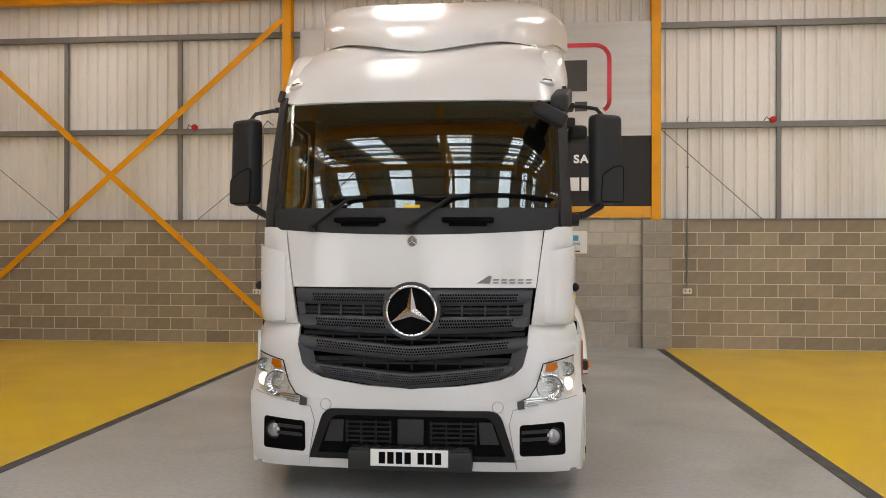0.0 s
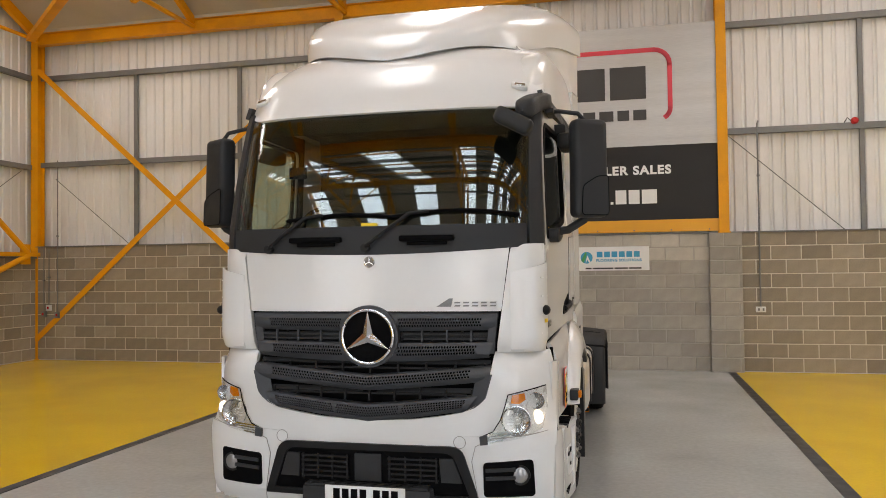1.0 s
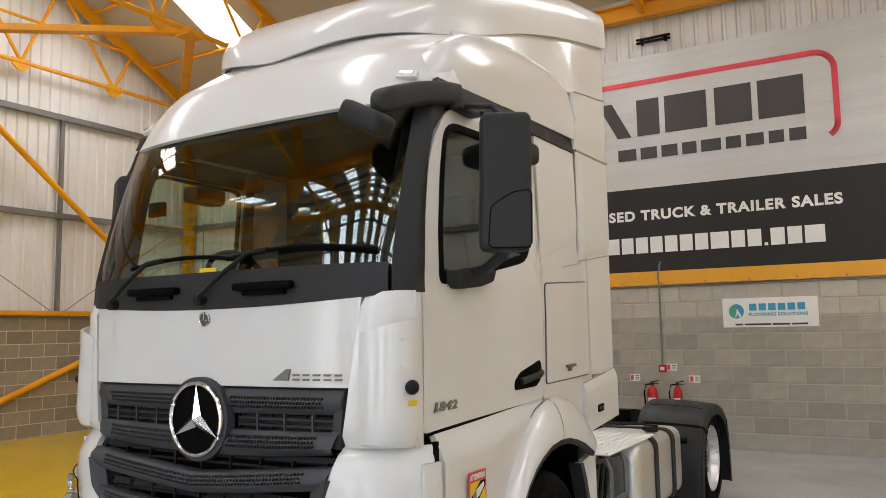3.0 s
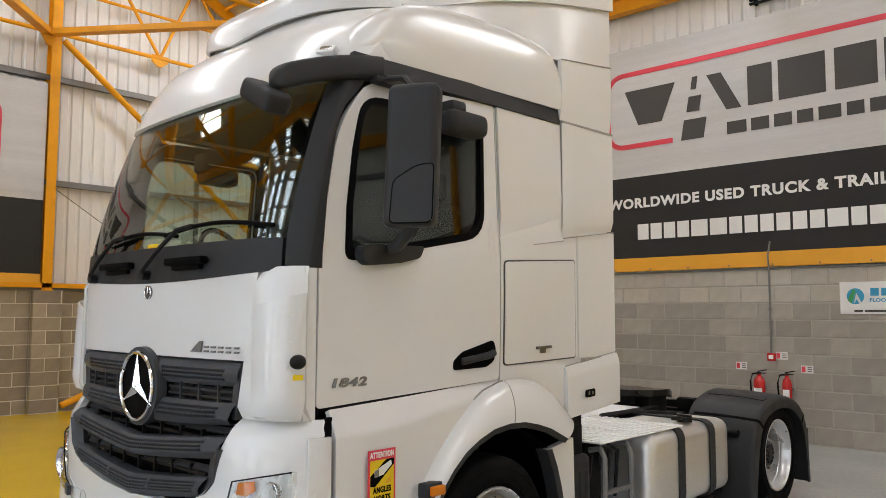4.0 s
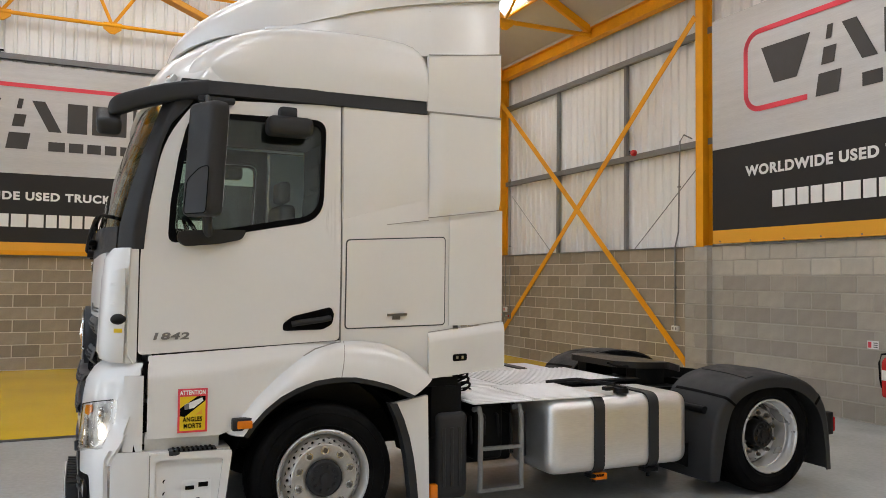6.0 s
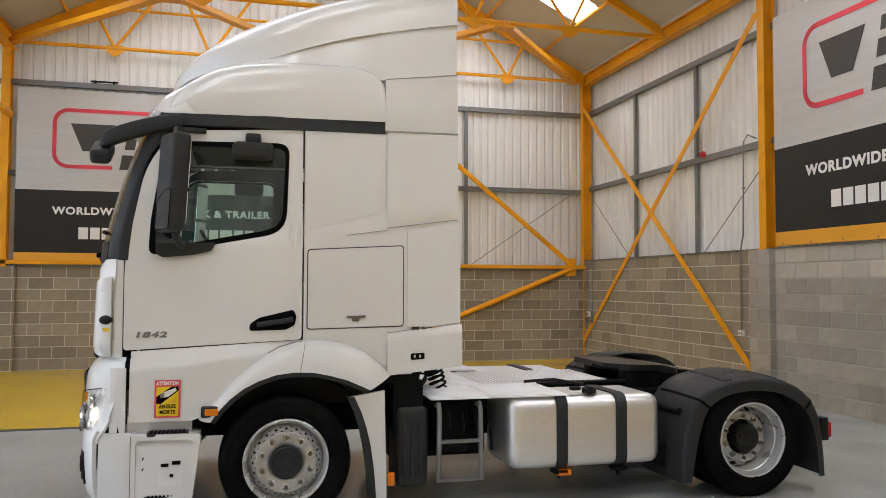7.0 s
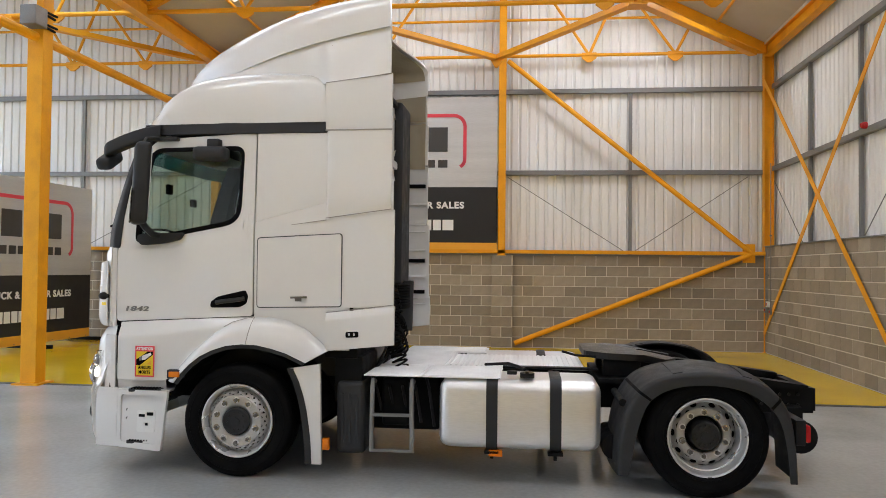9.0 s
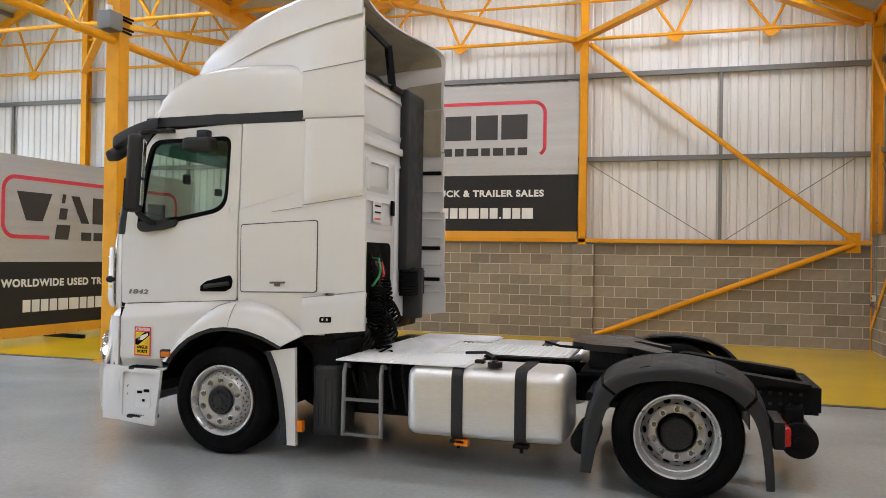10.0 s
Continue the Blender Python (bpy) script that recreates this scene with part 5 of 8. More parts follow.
tube(bm, [(1.0 - 0.155 * k, 1.0 + 0.008 * (k % 3), 3.365 + 0.008 * ((k * 2) % 3)) for k in range(11)], 0.014, 6)
box(bm, -0.40, -0.10, 0.97, 1.04, 3.345, 3.40, 0.01)
part("spoiler_hinge", bm, M_CHASSIS, truck)


# ---- doors, flank panels ----
WIN = [(-0.822, 2.710), (-0.008, 2.718), (-0.03, 2.102), (-0.935, 1.93), (-0.924, 2.165), (-0.883, 2.445)]
DOOR = [(-0.80, 2.800), (0.100, 2.842), (0.100, 1.318), (-1.104, 1.254), (-1.104, 1.90), (-0.985, 2.535)]
WIN_R = [0.10, 0.07, 0.13, 0.06, 0.03, 0.03]
for s in SIDES:
    place = lambda y, z, o=0.0: flank(s, y, z, o)
    bm = bmesh.new()
    band(bm, spread(DOOR, [0.10, 0.015, 0.03, 0.03, 0.12, 0.15], 5, 10), spread(WIN, WIN_R, 5, 10), place, 0.035, 22)
    door = part("cab_door", bm, M_WHITE, truck, "white cab door with black window surround")
    bm = bmesh.new()
    grown = [(-0.835, 2.725), (0.005, 2.735), (-0.015, 2.085), (-0.955, 1.908), (-0.942, 2.16), (-0.90, 2.45)]
    small = [(-0.81, 2.695), (-0.022, 2.70), (-0.045, 2.12), (-0.915, 1.955), (-0.905, 2.17), (-0.866, 2.44)]
    band(bm, spread(grown, [0.12, 0.09, 0.15, 0.07, 0.03, 0.03], 5, 10), spread(small, WIN_R, 5, 10), lambda y, z: flank(s, y, z, 0.005), 0.03, 2)
    part("window_seal", bm, M_DEEP, door)
    bm = bmesh.new()
    band(bm, spread([(a + 0.02 if a < -0.5 else a - 0.02, b) for a, b in DOOR], [0.10, 0.015, 0.03, 0.03, 0.12, 0.15], 5, 10), spread(WIN, WIN_R, 5, 10), lambda y, z: flank(s, y, z, -0.05), 0.012, 4)
    part("door_lining", bm, M_FABRIC, door, "dark grey inner door trim")
    bm = bmesh.new()
    sheet(bm, lambda u, v: (s * (0.955 + 0.10 * u), front_y(0.955, 2.0 + 0.79 * v) + 0.04 + 0.16 * u, 1.98 + 0.84 * v), span(0, 1, 3), span(0, 1, 8), 0.02)
    part("pillar_lining", bm, M_FABRIC, truck, "dark inner pillar trim")
    bm = bmesh.new()
    panel(bm, ring_points(small, WIN_R, 5), lambda y, z: flank(s, y, z, -0.012), 0.005)
    pane = part("window_pane", bm, M_WINDOW, door, "tinted side window")
    pane.visible_shadow = False
    bm = bmesh.new()
    cup = ring_points([(-0.264, 1.382), (-0.264, 1.43), (-0.20, 1.475), (0.04, 1.532), (0.064, 1.485), (0.05, 1.42), (-0.01, 1.388)], 0.019, 3)
    panel(bm, cup, lambda y, z: flank(s, y, z, 0.004), 0.012, 0.06)
    cup_ob = part("handle_recess", bm, M_DEEP, door, "black door handle recess")
    bm = bmesh.new()
    tube(bm, [flank(s, y, z, o) for y, z, o in ((-0.21, 1.425, 0.01), (-0.15, 1.436, 0.026), (-0.02, 1.452, 0.028), (0.035, 1.462, 0.012))], 0.019, 10)
    part("door_handle", bm, M_TRIM, cup_ob)
    # power figures on the door
    if s > 0:
        letters("1842", 0.055, pose(side_x(-0.9, 1.36) + 0.003, -0.925, 1.36, 90, 0, 90), M_GALV, door, 0.003, "power_figures", 0.20, 0.3)
    # flank panel behind the door
    bm = bmesh.new()
    sheet(bm, lambda u, v: flank(s, 0.112 + u * 0.80, lerp(v, [(0, 1.05 + 0.245 * max(0, 1 - u * 1.35)), (1, 2.842)]), -0.004), span(0, 1, 8), span(0, 1, 40), 0.03)
    part("flank_panel", bm, M_WHITE, truck)
    bm = bmesh.new()
    sheet(bm, lambda u, v: flank(s, 0.118 + u * 0.595, 2.10 + 0.16 * u + v * (0.735 - 0.16 * u), 0.0 + 0.012 * min(1, v * 6) * 1.0), span(0, 1, 6), [0, 0.04, 0.09, 0.16, 0.5, 1.0], 0.01)
    part("upper_flank", bm, M_WHITE, truck)
    bm = bmesh.new()
    o = spread([(0.134, 1.968), (0.850, 2.008), (0.850, 1.402), (0.134, 1.386)], 0.03, 4, 8)
    i = spread([(0.142, 1.960), (0.842, 2.000), (0.842, 1.410), (0.142, 1.394)], 0.025, 4, 8)
    band(bm, o, i, lambda y, z: flank(s, y, z, 0.0005), 0.004, 1)
    locker_gap = part("locker_seam", bm, M_GRILLE, truck)
    bm = bmesh.new()
    panel(bm, ring_points([(0.142, 1.960), (0.842, 2.000), (0.842, 1.410), (0.142, 1.394)], 0.025, 4), lambda y, z: flank(s, y, z, 0.004), 0.02, 0.15)
    locker = part("locker_door", bm, M_WHITE, truck, "white stowage locker door with small latch")
    bm = bmesh.new()
    bar(bm, flank(s, 0.425, 1.476, 0.012), flank(s, 0.56, 1.480, 0.012), 0.02, 0.016)
    box(bm, *sorted((s * 1.148, s * 1.16)), 0.462, 0.515, 1.445, 1.475)
    part("locker_latch", bm, M_STEEL, locker)
    # rear fairing in three steps
    bm = bmesh.new()
    sheet(bm, lambda u, v: (s * (1.162 + 0.016 * u - (0.02 * (1 - v / 0.1) if v < 0.1 else 0) - (0.012 if u < 0.02 else 0)), 0.716 + u * 0.54, 2.135 + 0.075 * u + v * (0.715 - 0.075 * u)), [0, 0.03, 0.2, 0.4, 0.6, 0.8, 1], [0, 0.05, 0.1, 0.3, 0.6, 1], 0.035)
    part("fairing_upper", bm, M_WHITE, truck)
    bm = bmesh.new()
    sheet(bm, lambda u, v: (s * (1.150 + 0.014 * u), 0.875 + u * 0.405, 1.40 + v * 0.80), span(0, 1, 6), span(0, 1, 6), 0.03)
    part("fairing_middle", bm, M_WHITE, truck)
    bm = bmesh.new()
    sheet(bm, lambda u, v: (s * (1.172 + 0.016 * u - (0.02 * (v - 0.82) / 0.18 if v > 0.82 else 0)), 0.722 + u * 0.568, 1.045 + 0.06 * u + v * (0.305 + 0.01 * u)), span(0, 1, 6), [0, 0.25, 0.5, 0.78, 0.84, 0.92, 1.0], 0.035)
    low = part("fairing_lower", bm, M_WHITE, truck)
    bm = bmesh.new()
    panel(bm, ring_points([(0.895, 1.205), (1.0, 1.21), (1.0, 1.162), (0.895, 1.158)], 0.012, 2), lambda y, z: (s * 1.186, y, z), 0.006, 0.05)
    mk = part("side_marker", bm, M_DEEP, low, "small dark side marker")
    for yy in (0.925, 0.965):
        bm = bmesh.new()
        box(bm, *sorted((s * 1.186, s * 1.19)), yy - 0.008, yy + 0.008, 1.175, 1.195)
        part("marker_lens", bm, M_CHROME, mk)

    # grey bars between the flank and fairing panels: joints, and creases' shade as colour
    def joint(pts, w=0.006, s=s):
        bm = bmesh.new()
        for a, b in zip(pts, pts[1:]):
            bar(bm, (s * a[0], a[1], a[2]), (s * b[0], b[1], b[2]), w, w)
        part("joint_shade_line", bm, M_JOINT, truck, smooth=False)
    joint([(1.160, 0.711, 2.13), (1.160, 0.711, 2.845)])
    joint([(1.160, 0.711, 2.13), (1.175, 1.255, 2.204)])
    joint([(1.158, 0.700, 2.853), (1.178, 1.255, 2.853)], 0.012)
    joint([(1.152, 0.871, 2.15), (1.152, 0.871, 1.365)])
    joint([(1.153, 0.722, 1.357), (1.166, 1.285, 1.428)], 0.005)
    joint([(1.174, 0.718, 1.30), (1.174, 0.718, 1.045)])
    joint([(1.166, 0.697, 2.865), (1.166, 0.697, 3.235)])
    joint([(1.166, 0.70, 3.243), (1.180, 1.25, 3.308)])
    joint([(1.140, 0.108, 2.03), (1.156, 0.716, 2.115)], 0.005)

    # ---- wing, steps, arch ----
    bm = bmesh.new()

    def wing_side(u, v, s=s):
        y = -1.05 + u * 1.17
        top = 1.249 + 0.066 * u
        bot = lerp(y, [(-0.60, 0.775), (-0.50, 0.895), (-0.41, 0.995), (-0.30, 1.095), (-0.18, 1.185), (-0.06, 1.24), (0.01, 1.26), (0.12, 1.295)])
        z = bot + (top - bot) * v
        crease = 1.126 + 0.063 * u * 1.5
        x = 1.19 - 0.055 * max(0.0, (z - crease) / max(0.02, top - crease)) - 0.02 * (1 - u) ** 3 - 0.03 * max(0, u - 0.35) / 0.65 * (1 if z < crease else 0.4)
        return (s * x, y, z)
    sheet(bm, wing_side, span(0, 1, 20), [0, 0.2, 0.4, 0.5, 0.6, 0.66, 0.7, 0.74, 0.78, 0.84, 0.9, 0.95, 1.0], 0.03)
    wing_ob = part("wing_panel", bm, M_WHITE, truck)
    # near-black sheet in place of the shade between wing and lamp panel
    bm = bmesh.new()
    sheet(bm, lambda u, v: (s * (1.165 - 0.03 * v), -1.125 + 0.03 * u + 0.05 * v, 0.70 + 0.52 * v), span(0, 1, 2), span(0, 1, 6), 0.02)
    part("wing_gap", bm, M_DEEP, truck)
    bm = bmesh.new()
    sheet(bm, lambda u, v: (s * (1.168 - 0.028 * (1 - u) ** 2), -1.178 + u * 0.105, 0.70 + v * 0.44), span(0, 1, 8), span(0, 1, 6), 0.02)
    part("lamp_side_panel", bm, M_WHITE, truck)
    bm = bmesh.new()
    sheet(bm, lambda u, v: (s * (1.196 - 0.012 * abs(2 * v - 1) - 0.035 * (1 - u) ** 2), -1.24 + u * 0.205, 0.222 + v * 0.485), span(0, 1, 8), span(0, 1, 10), 0.03)
    part("bumper_side", bm, M_WHITE, truck)
    outer_step = spread([(-1.03, 0.695), (-0.575, 0.695), (-0.635, 0.200), (-1.03, 0.222)], 0.02, 3, 6)
    inner_step = spread([(-1.0, 0.655), (-0.625, 0.655), (-0.672, 0.255), (-1.0, 0.268)], 0.03, 3, 6)
    bm = bmesh.new()
    band(bm, outer_step, inner_step, lambda y, z: (s * (1.196 + 0.1 * (y + 1.03)), y, z), 0.03, 2)
    stepbox = part("step_box", bm, M_WHITE, truck, "white entry step box with black treads")
    bm = bmesh.new()
    panel(bm, inner_step, lambda y, z: (s * (1.189 + 0.1 * (y + 1.03) - 0.05 * (z - 0.255)), y, z), 0.012, 0.1)
    back = part("step_back", bm, M_WHITE, stepbox)
    bm = bmesh.new()
    near, far = [[bm.verts.new((s * (x + 0.1 * (y + 1.03)), y, z)) for y, z in inner_step] for x in (1.195, 1.145)]
    for k in range(len(near)):
        bm.faces.new((near[k - 1], near[k], far[k], far[k - 1]))
    part("step_reveal", bm, M_WHITE, stepbox)
    for z0, ya, yb in ((0.688, -0.93, -0.66), (0.262, -0.94, -0.68)):
        bm = bmesh.new()
        box(bm, *sorted((s * 1.10, s * 1.212)), ya, yb, z0 - 0.012, z0 + 0.018, 0.008)
        tread = part("step_tread", bm, M_TRIM, stepbox, "black ribbed step tread")
        for k in range(9):
            bm = bmesh.new()
            yk = ya + 0.03 + k * (yb - ya - 0.06) / 8
            box(bm, *sorted((s * 1.12, s * 1.215)), yk - 0.006, yk + 0.006, z0 + 0.012, z0 + 0.024)
            part("tread_rib", bm, M_DEEP, tread)
    bm = bmesh.new()
    box(bm, *sorted((s * 0.95, s * 1.19)), -1.04, -0.58, 0.682, 0.70, 0.006)
    part("step_top", bm, M_WHITE, stepbox)
    bm = bmesh.new()
    sheet(bm, lambda u, v: (s * (1.125 + 0.03 * v), -1.06 + u * 0.42, 0.69 + v * 0.12), [0, 0.5, 1], [0, 0.5, 1], 0.01)
    part("step_riser", bm, M_PLASTIC_WHITE, stepbox)
    bm = bmesh.new()
    panel(bm, ring_points([(-0.855, 0.53), (-0.69, 0.53), (-0.69, 0.35), (-0.855, 0.35)], 0.015, 2), lambda y, z: (s * (1.192 + 0.1 * (y + 1.03) - 0.05 * (z - 0.255)), y, z), 0.01, 0.08)
    hatch = part("step_hatch", bm, M_PLASTIC_WHITE, stepbox)
    for yy, zz, w, h in ((-0.81, 0.485, 0.05, 0.022), (-0.735, 0.5, 0.055, 0.026), (-0.765, 0.415, 0.022, 0.022)):
        bm = bmesh.new()
        xh = 1.197 + 0.1 * (yy + 1.03) - 0.05 * (zz - 0.255)
        box(bm, *sorted((s * (xh - 0.004), s * (xh + 0.003))), yy - w / 2, yy + w / 2, zz - h / 2, zz + h / 2, 0.001, 1)
        part("hatch_mark", bm, M_DEEP, hatch)
    for zz in (0.455, 0.525):
        bm = bmesh.new()
        rod(bm, (s * 1.15, -0.945, zz), (s * (1.197 - 0.05 * (zz - 0.255)), -0.945, zz), 0.014, 12)
        part("step_bolt", bm, M_DEEP, stepbox)

    # sticker on the wing
    if s > 0:
        bm = bmesh.new()
        box(bm, 1.191, 1.1935, -0.885, -0.717, 0.802, 1.058)
        stick = part("warning_sticker", bm, M_RED, truck, "red and yellow blind spot warning sticker")
        bm = bmesh.new()
        box(bm, 1.1935, 1.195, -0.873, -0.729, 0.814, 1.012)
        part("sticker_field", bm, M_YELLOW, stick)
        bm = bmesh.new()
        prism(bm, [(-0.873, 0.900), (-0.845, 0.895), (-0.729, 0.985), (-0.729, 1.012), (-0.775, 1.012), (-0.873, 0.945)], 1.195, 1.196, "x")
        part("pictogram_road", bm, M_DEEP, stick)
        bm = bmesh.new()
        prism(bm, [(-0.846, 0.936), (-0.795, 0.945), (-0.742, 0.985), (-0.748, 1.004), (-0.80, 0.985), (-0.85, 0.965)], 1.196, 1.197, "x")
        part("pictogram_lorry", bm, M_WHITE_PRINT, stick)
        bm = bmesh.new()
        prism(bm, [(-0.846, 0.936), (-0.822, 0.940), (-0.822, 0.974), (-0.85, 0.965)], 1.197, 1.1975, "x")
        part("pictogram_cab", bm, M_GALV, stick)
        bm = bmesh.new()
        prism(bm, [(-0.785, 0.905), (-0.745, 0.905), (-0.748, 0.935)], 1.195, 1.196, "x")
        part("pictogram_triangle", bm, M_AMBER_STRIP, stick)
        letters("ATTENTION", 0.034, pose(1.1945, -0.801, 1.034, 90, 0, 90), M_WHITE_PRINT, stick, 0.001, "sticker_word", 0.145)
        letters("ANGLES", 0.036, pose(1.196, -0.801, 0.878, 90, 0, 90), M_DEEP, stick, 0.001, "sticker_word", 0.11)
        letters("MORTS", 0.036, pose(1.196, -0.801, 0.84, 90, 0, 90), M_DEEP, stick, 0.001, "sticker_word", 0.10)

    # arch: outer edge on the cab, inner edge flared
    OUT = [(-0.60, 0.78), (-0.50, 0.90), (-0.41, 1.005), (-0.30, 1.105), (-0.18, 1.20), (-0.06, 1.268), (0.08, 1.308), (0.25, 1.312), (0.41, 1.285), (0.55, 1.225), (0.68, 1.12), (0.75, 1.05)]
    INN = [(-0.515, 0.77), (-0.465, 0.84), (-0.39, 0.92), (-0.30, 0.99), (-0.20, 1.04), (-0.08, 1.08), (0.05, 1.095), (0.18, 1.09), (0.30, 1.065), (0.42, 1.03), (0.52, 0.985), (0.585, 0.955)]
    bm = bmesh.new()

    def arch(u, v, s=s):
        i = min(int(u * 11), 10)
        k = u * 11 - i
        a = Vector(OUT[i]).lerp(Vector(OUT[i + 1]), k)
        b = Vector(INN[i]).lerp(Vector(INN[i + 1]), k)
        p = a.lerp(b, v)
        x = 1.160 + 0.105 * math.sin(v * math.pi / 2) ** 0.6
        return (s * x, p.x, p.y)
    sheet(bm, arch, span(0, 1, 33), [0, 0.08, 0.18, 0.3, 0.45, 0.6, 0.75, 0.88, 1.0], 0.02)
    part("wheel_arch", bm, M_WHITE, truck)
    # grey bar paints the line of shade along the arch's outer edge
    joint([(abs(q[0]) + 0.004, q[1], q[2]) for q in (arch(0.56 * k / 16, 0.0) for k in range(17))], 0.007)
    joint([tuple(Vector(arch(0.57, k)) * 1.0 + Vector((s * 0.001, 0, 0.0))) if s > 0 else (-arch(0.57, k)[0] + 0.001, *arch(0.57, k)[1:]) for k in span(0, 1, 8)], 0.004)
    bm = bmesh.new()

    def lip(u, v, s=s):
        i = min(int(u * 11), 10)
        b = Vector(INN[i]).lerp(Vector(INN[i + 1]), u * 11 - i)
        d = (Vector((0.05, 0.45)) - b).normalized()
        p = b + d * 0.032 * v
        return (s * (1.262 - 0.004 * v), p.x, p.y)
    sheet(bm, lip, span(0, 1, 33), span(0, 1, 2), 0.03)
    part("arch_lip", bm, M_TRIM, truck, "black wheel arch edge")
    bm = bmesh.new()
    for k in range(12):
        a0, a1 = radians(18 + k * 13), radians(18 + (k + 1) * 13)
        q = []
        for a in (a0, a1):
            for x in (0.62, 1.2):
                q.append(bm.verts.new((s * x, 0.05 - 0.66 * math.cos(a), 0.42 + 0.64 * math.sin(a))))
        bm.faces.new((q[0], q[1], q[3], q[2]))
    part("arch_liner", bm, M_DEEP, truck)
    bm = bmesh.new()
    box(bm, *sorted((s * 1.255, s * 1.28)), -0.555, -0.465, 0.815, 0.862, 0.01)
    part("side_lamp", bm, M_AMBER, truck, "amber side lamp")
    bm = bmesh.new()
    box(bm, *sorted((s * 1.20, s * 1.258)), -0.58, -0.445, 0.80, 0.875, 0.012)
    part("side_lamp_base", bm, M_TRIM, truck)
    # flap behind the front wheel
    edge = [(0.445, 0.905), (0.495, 0.80), (0.535, 0.68), (0.565, 0.55), (0.585, 0.42), (0.60, 0.28), (0.608, 0.14)]
    bm = bmesh.new()
    prism(bm, [(0.695, 0.945)] + edge + [(0.715, 0.14)], *sorted((s * 1.18, s * 1.222)), "x")
    part("wing_rear", bm, M_WHITE, truck, smooth=False)
    bm = bmesh.new()
    prism(bm, [(a - 0.022, b) for a, b in edge] + [(a + 0.030, b) for a, b in edge[::-1]], *sorted((s * 1.15, s * 1.229)), "x")
    part("wing_rear_edge", bm, M_TRIM, truck, smooth=False)
    bm = bmesh.new()
    box(bm, *sorted((s * 1.17, s * 1.222)), 0.722, 0.775, 0.255, 0.35, 0.008)
    part("side_lamp", bm, M_AMBER, truck, "amber side lamp")

    # ---- main mirror and wide-angle mirror ----
    mirror = None
    bm = bmesh.new()
    turn = Matrix.Translation((s * 1.365, -0.775, 0)) @ Matrix.Rotation(radians(30 * s), 4, "Z")
    box(bm, -0.125, 0.118, -0.066, 0.062, 2.06, 2.725, 0.05, 5, turn)
    for v in bm.verts:
        v.co.y += 0.05 * (v.co.z - 2.4)
    mirror = part("mirror_housing", bm, M_TRIM, truck, "tall dark plastic door mirror")
    bm = bmesh.new()
    cap = ring_points([(-0.113, 2.075), (-0.113, 2.26), (-0.03, 2.305), (0.113, 2.345), (0.113, 2.075)] if s < 0 else
                      [(0.113, 2.075), (0.113, 2.345), (0.03, 2.335), (-0.075, 2.27), (-0.085, 2.075)], 0.03, 4)
    prism(bm, cap, -0.068, 0.03, "y")
    bmesh.ops.transform(bm, matrix=turn, verts=bm.verts[:])
    for v in bm.verts:
        v.co.y += 0.05 * (v.co.z - 2.4)
    cover = part("mirror_cover", bm, M_TRIM, mirror, smooth=False)
    bm = bmesh.new()
    rim = [turn @ Vector((x, -0.068, z)) for x, z in cap]
    tube(bm, [v + Vector((0, 0.05 * (v.z - 2.4), 0)) for v in rim + rim[:1]], 0.0035, 5)
    part("cover_joint", bm, M_DEEP, cover)
    for za, zb in ((2.12, 2.33), (2.36, 2.68)):
        bm = bmesh.new()
        box(bm, -0.09, 0.09, 0.0595, 0.066, za, zb, 0.0, 1, turn)
        for v in bm.verts:
            v.co.y += 0.05 * (v.co.z - 2.4)
        part("mirror_glass", bm, M_CHROME, mirror, "mirror glass")
    bm = bmesh.new()
    tube(bm, [(s * 1.09, -0.72, 2.80), (s * 1.17, -0.76, 2.795), (s * 1.30, -0.77, 2.77), (s * 1.36, -0.77, 2.70)], 0.015, 8)
    box(bm, *sorted((s * 1.08, s * 1.14)), -0.80, -0.58, 2.78, 2.815, 0.01)
    part("mirror_arm", bm, M_TRIM, mirror)
    bm = bmesh.new()
    tube(bm, [(s * 1.12, -0.72, 1.975), (s * 1.22, -0.74, 1.985), (s * 1.33, -0.76, 2.05), (s * 1.36, -0.77, 2.09)], 0.028, 8)
    part("mirror_arm", bm, M_TRIM, mirror)
    bm = bmesh.new()
    panel(bm, ring_points([(-0.90, 1.985), (-0.80, 1.995), (-0.50, 2.005), (-0.53, 1.945), (-0.66, 1.915), (-0.86, 1.895), (-0.905, 1.93)], 0.02, 2), lambda y, z: (s * (1.165 + 0.02 * (z - 1.9)), y, z), 0.06, 0.1)
    part("mirror_foot", bm, M_TRIM, mirror)
    bm = bmesh.new()
    box(bm, *sorted((s * 1.12, s * 1.27)), -0.40, -0.115, 2.595, 2.715, 0.048, 4)
    wide = part("wide_mirror", bm, M_TRIM, truck, "dark kerb-view mirror above the window")
    bm = bmesh.new()
    box(bm, *sorted((s * 1.08, s * 1.18)), -0.31, -0.20, 2.71, 2.79, 0.02, 2)
    part("mirror_arm", bm, M_TRIM, wide)

# front-view mirror on the passenger side
bm = bmesh.new()


def arm(u, v):
    """A rounded arm, flatter at the truck and thicker at its free end."""
    c = Vector((1.062 - 0.02 * u - 0.05 * u * u, -0.74 - 0.56 * u, 2.868 - 0.07 * u - 0.09 * u * u))
    end = math.sqrt(max(0.0, 1 - max(0.0, (u - 0.9) / 0.1) ** 2)) * 0.95 + 0.05
    a = 2 * math.pi * v
    ca, sa = math.cos(a), math.sin(a)
    return tuple(c + Vector((0.06 * abs(ca) ** 0.4 * (1 if ca > 0 else -1), 0, (0.056 + 0.004 * u) * abs(sa) ** 0.4 * (1 if sa > 0 else -1))) * end)


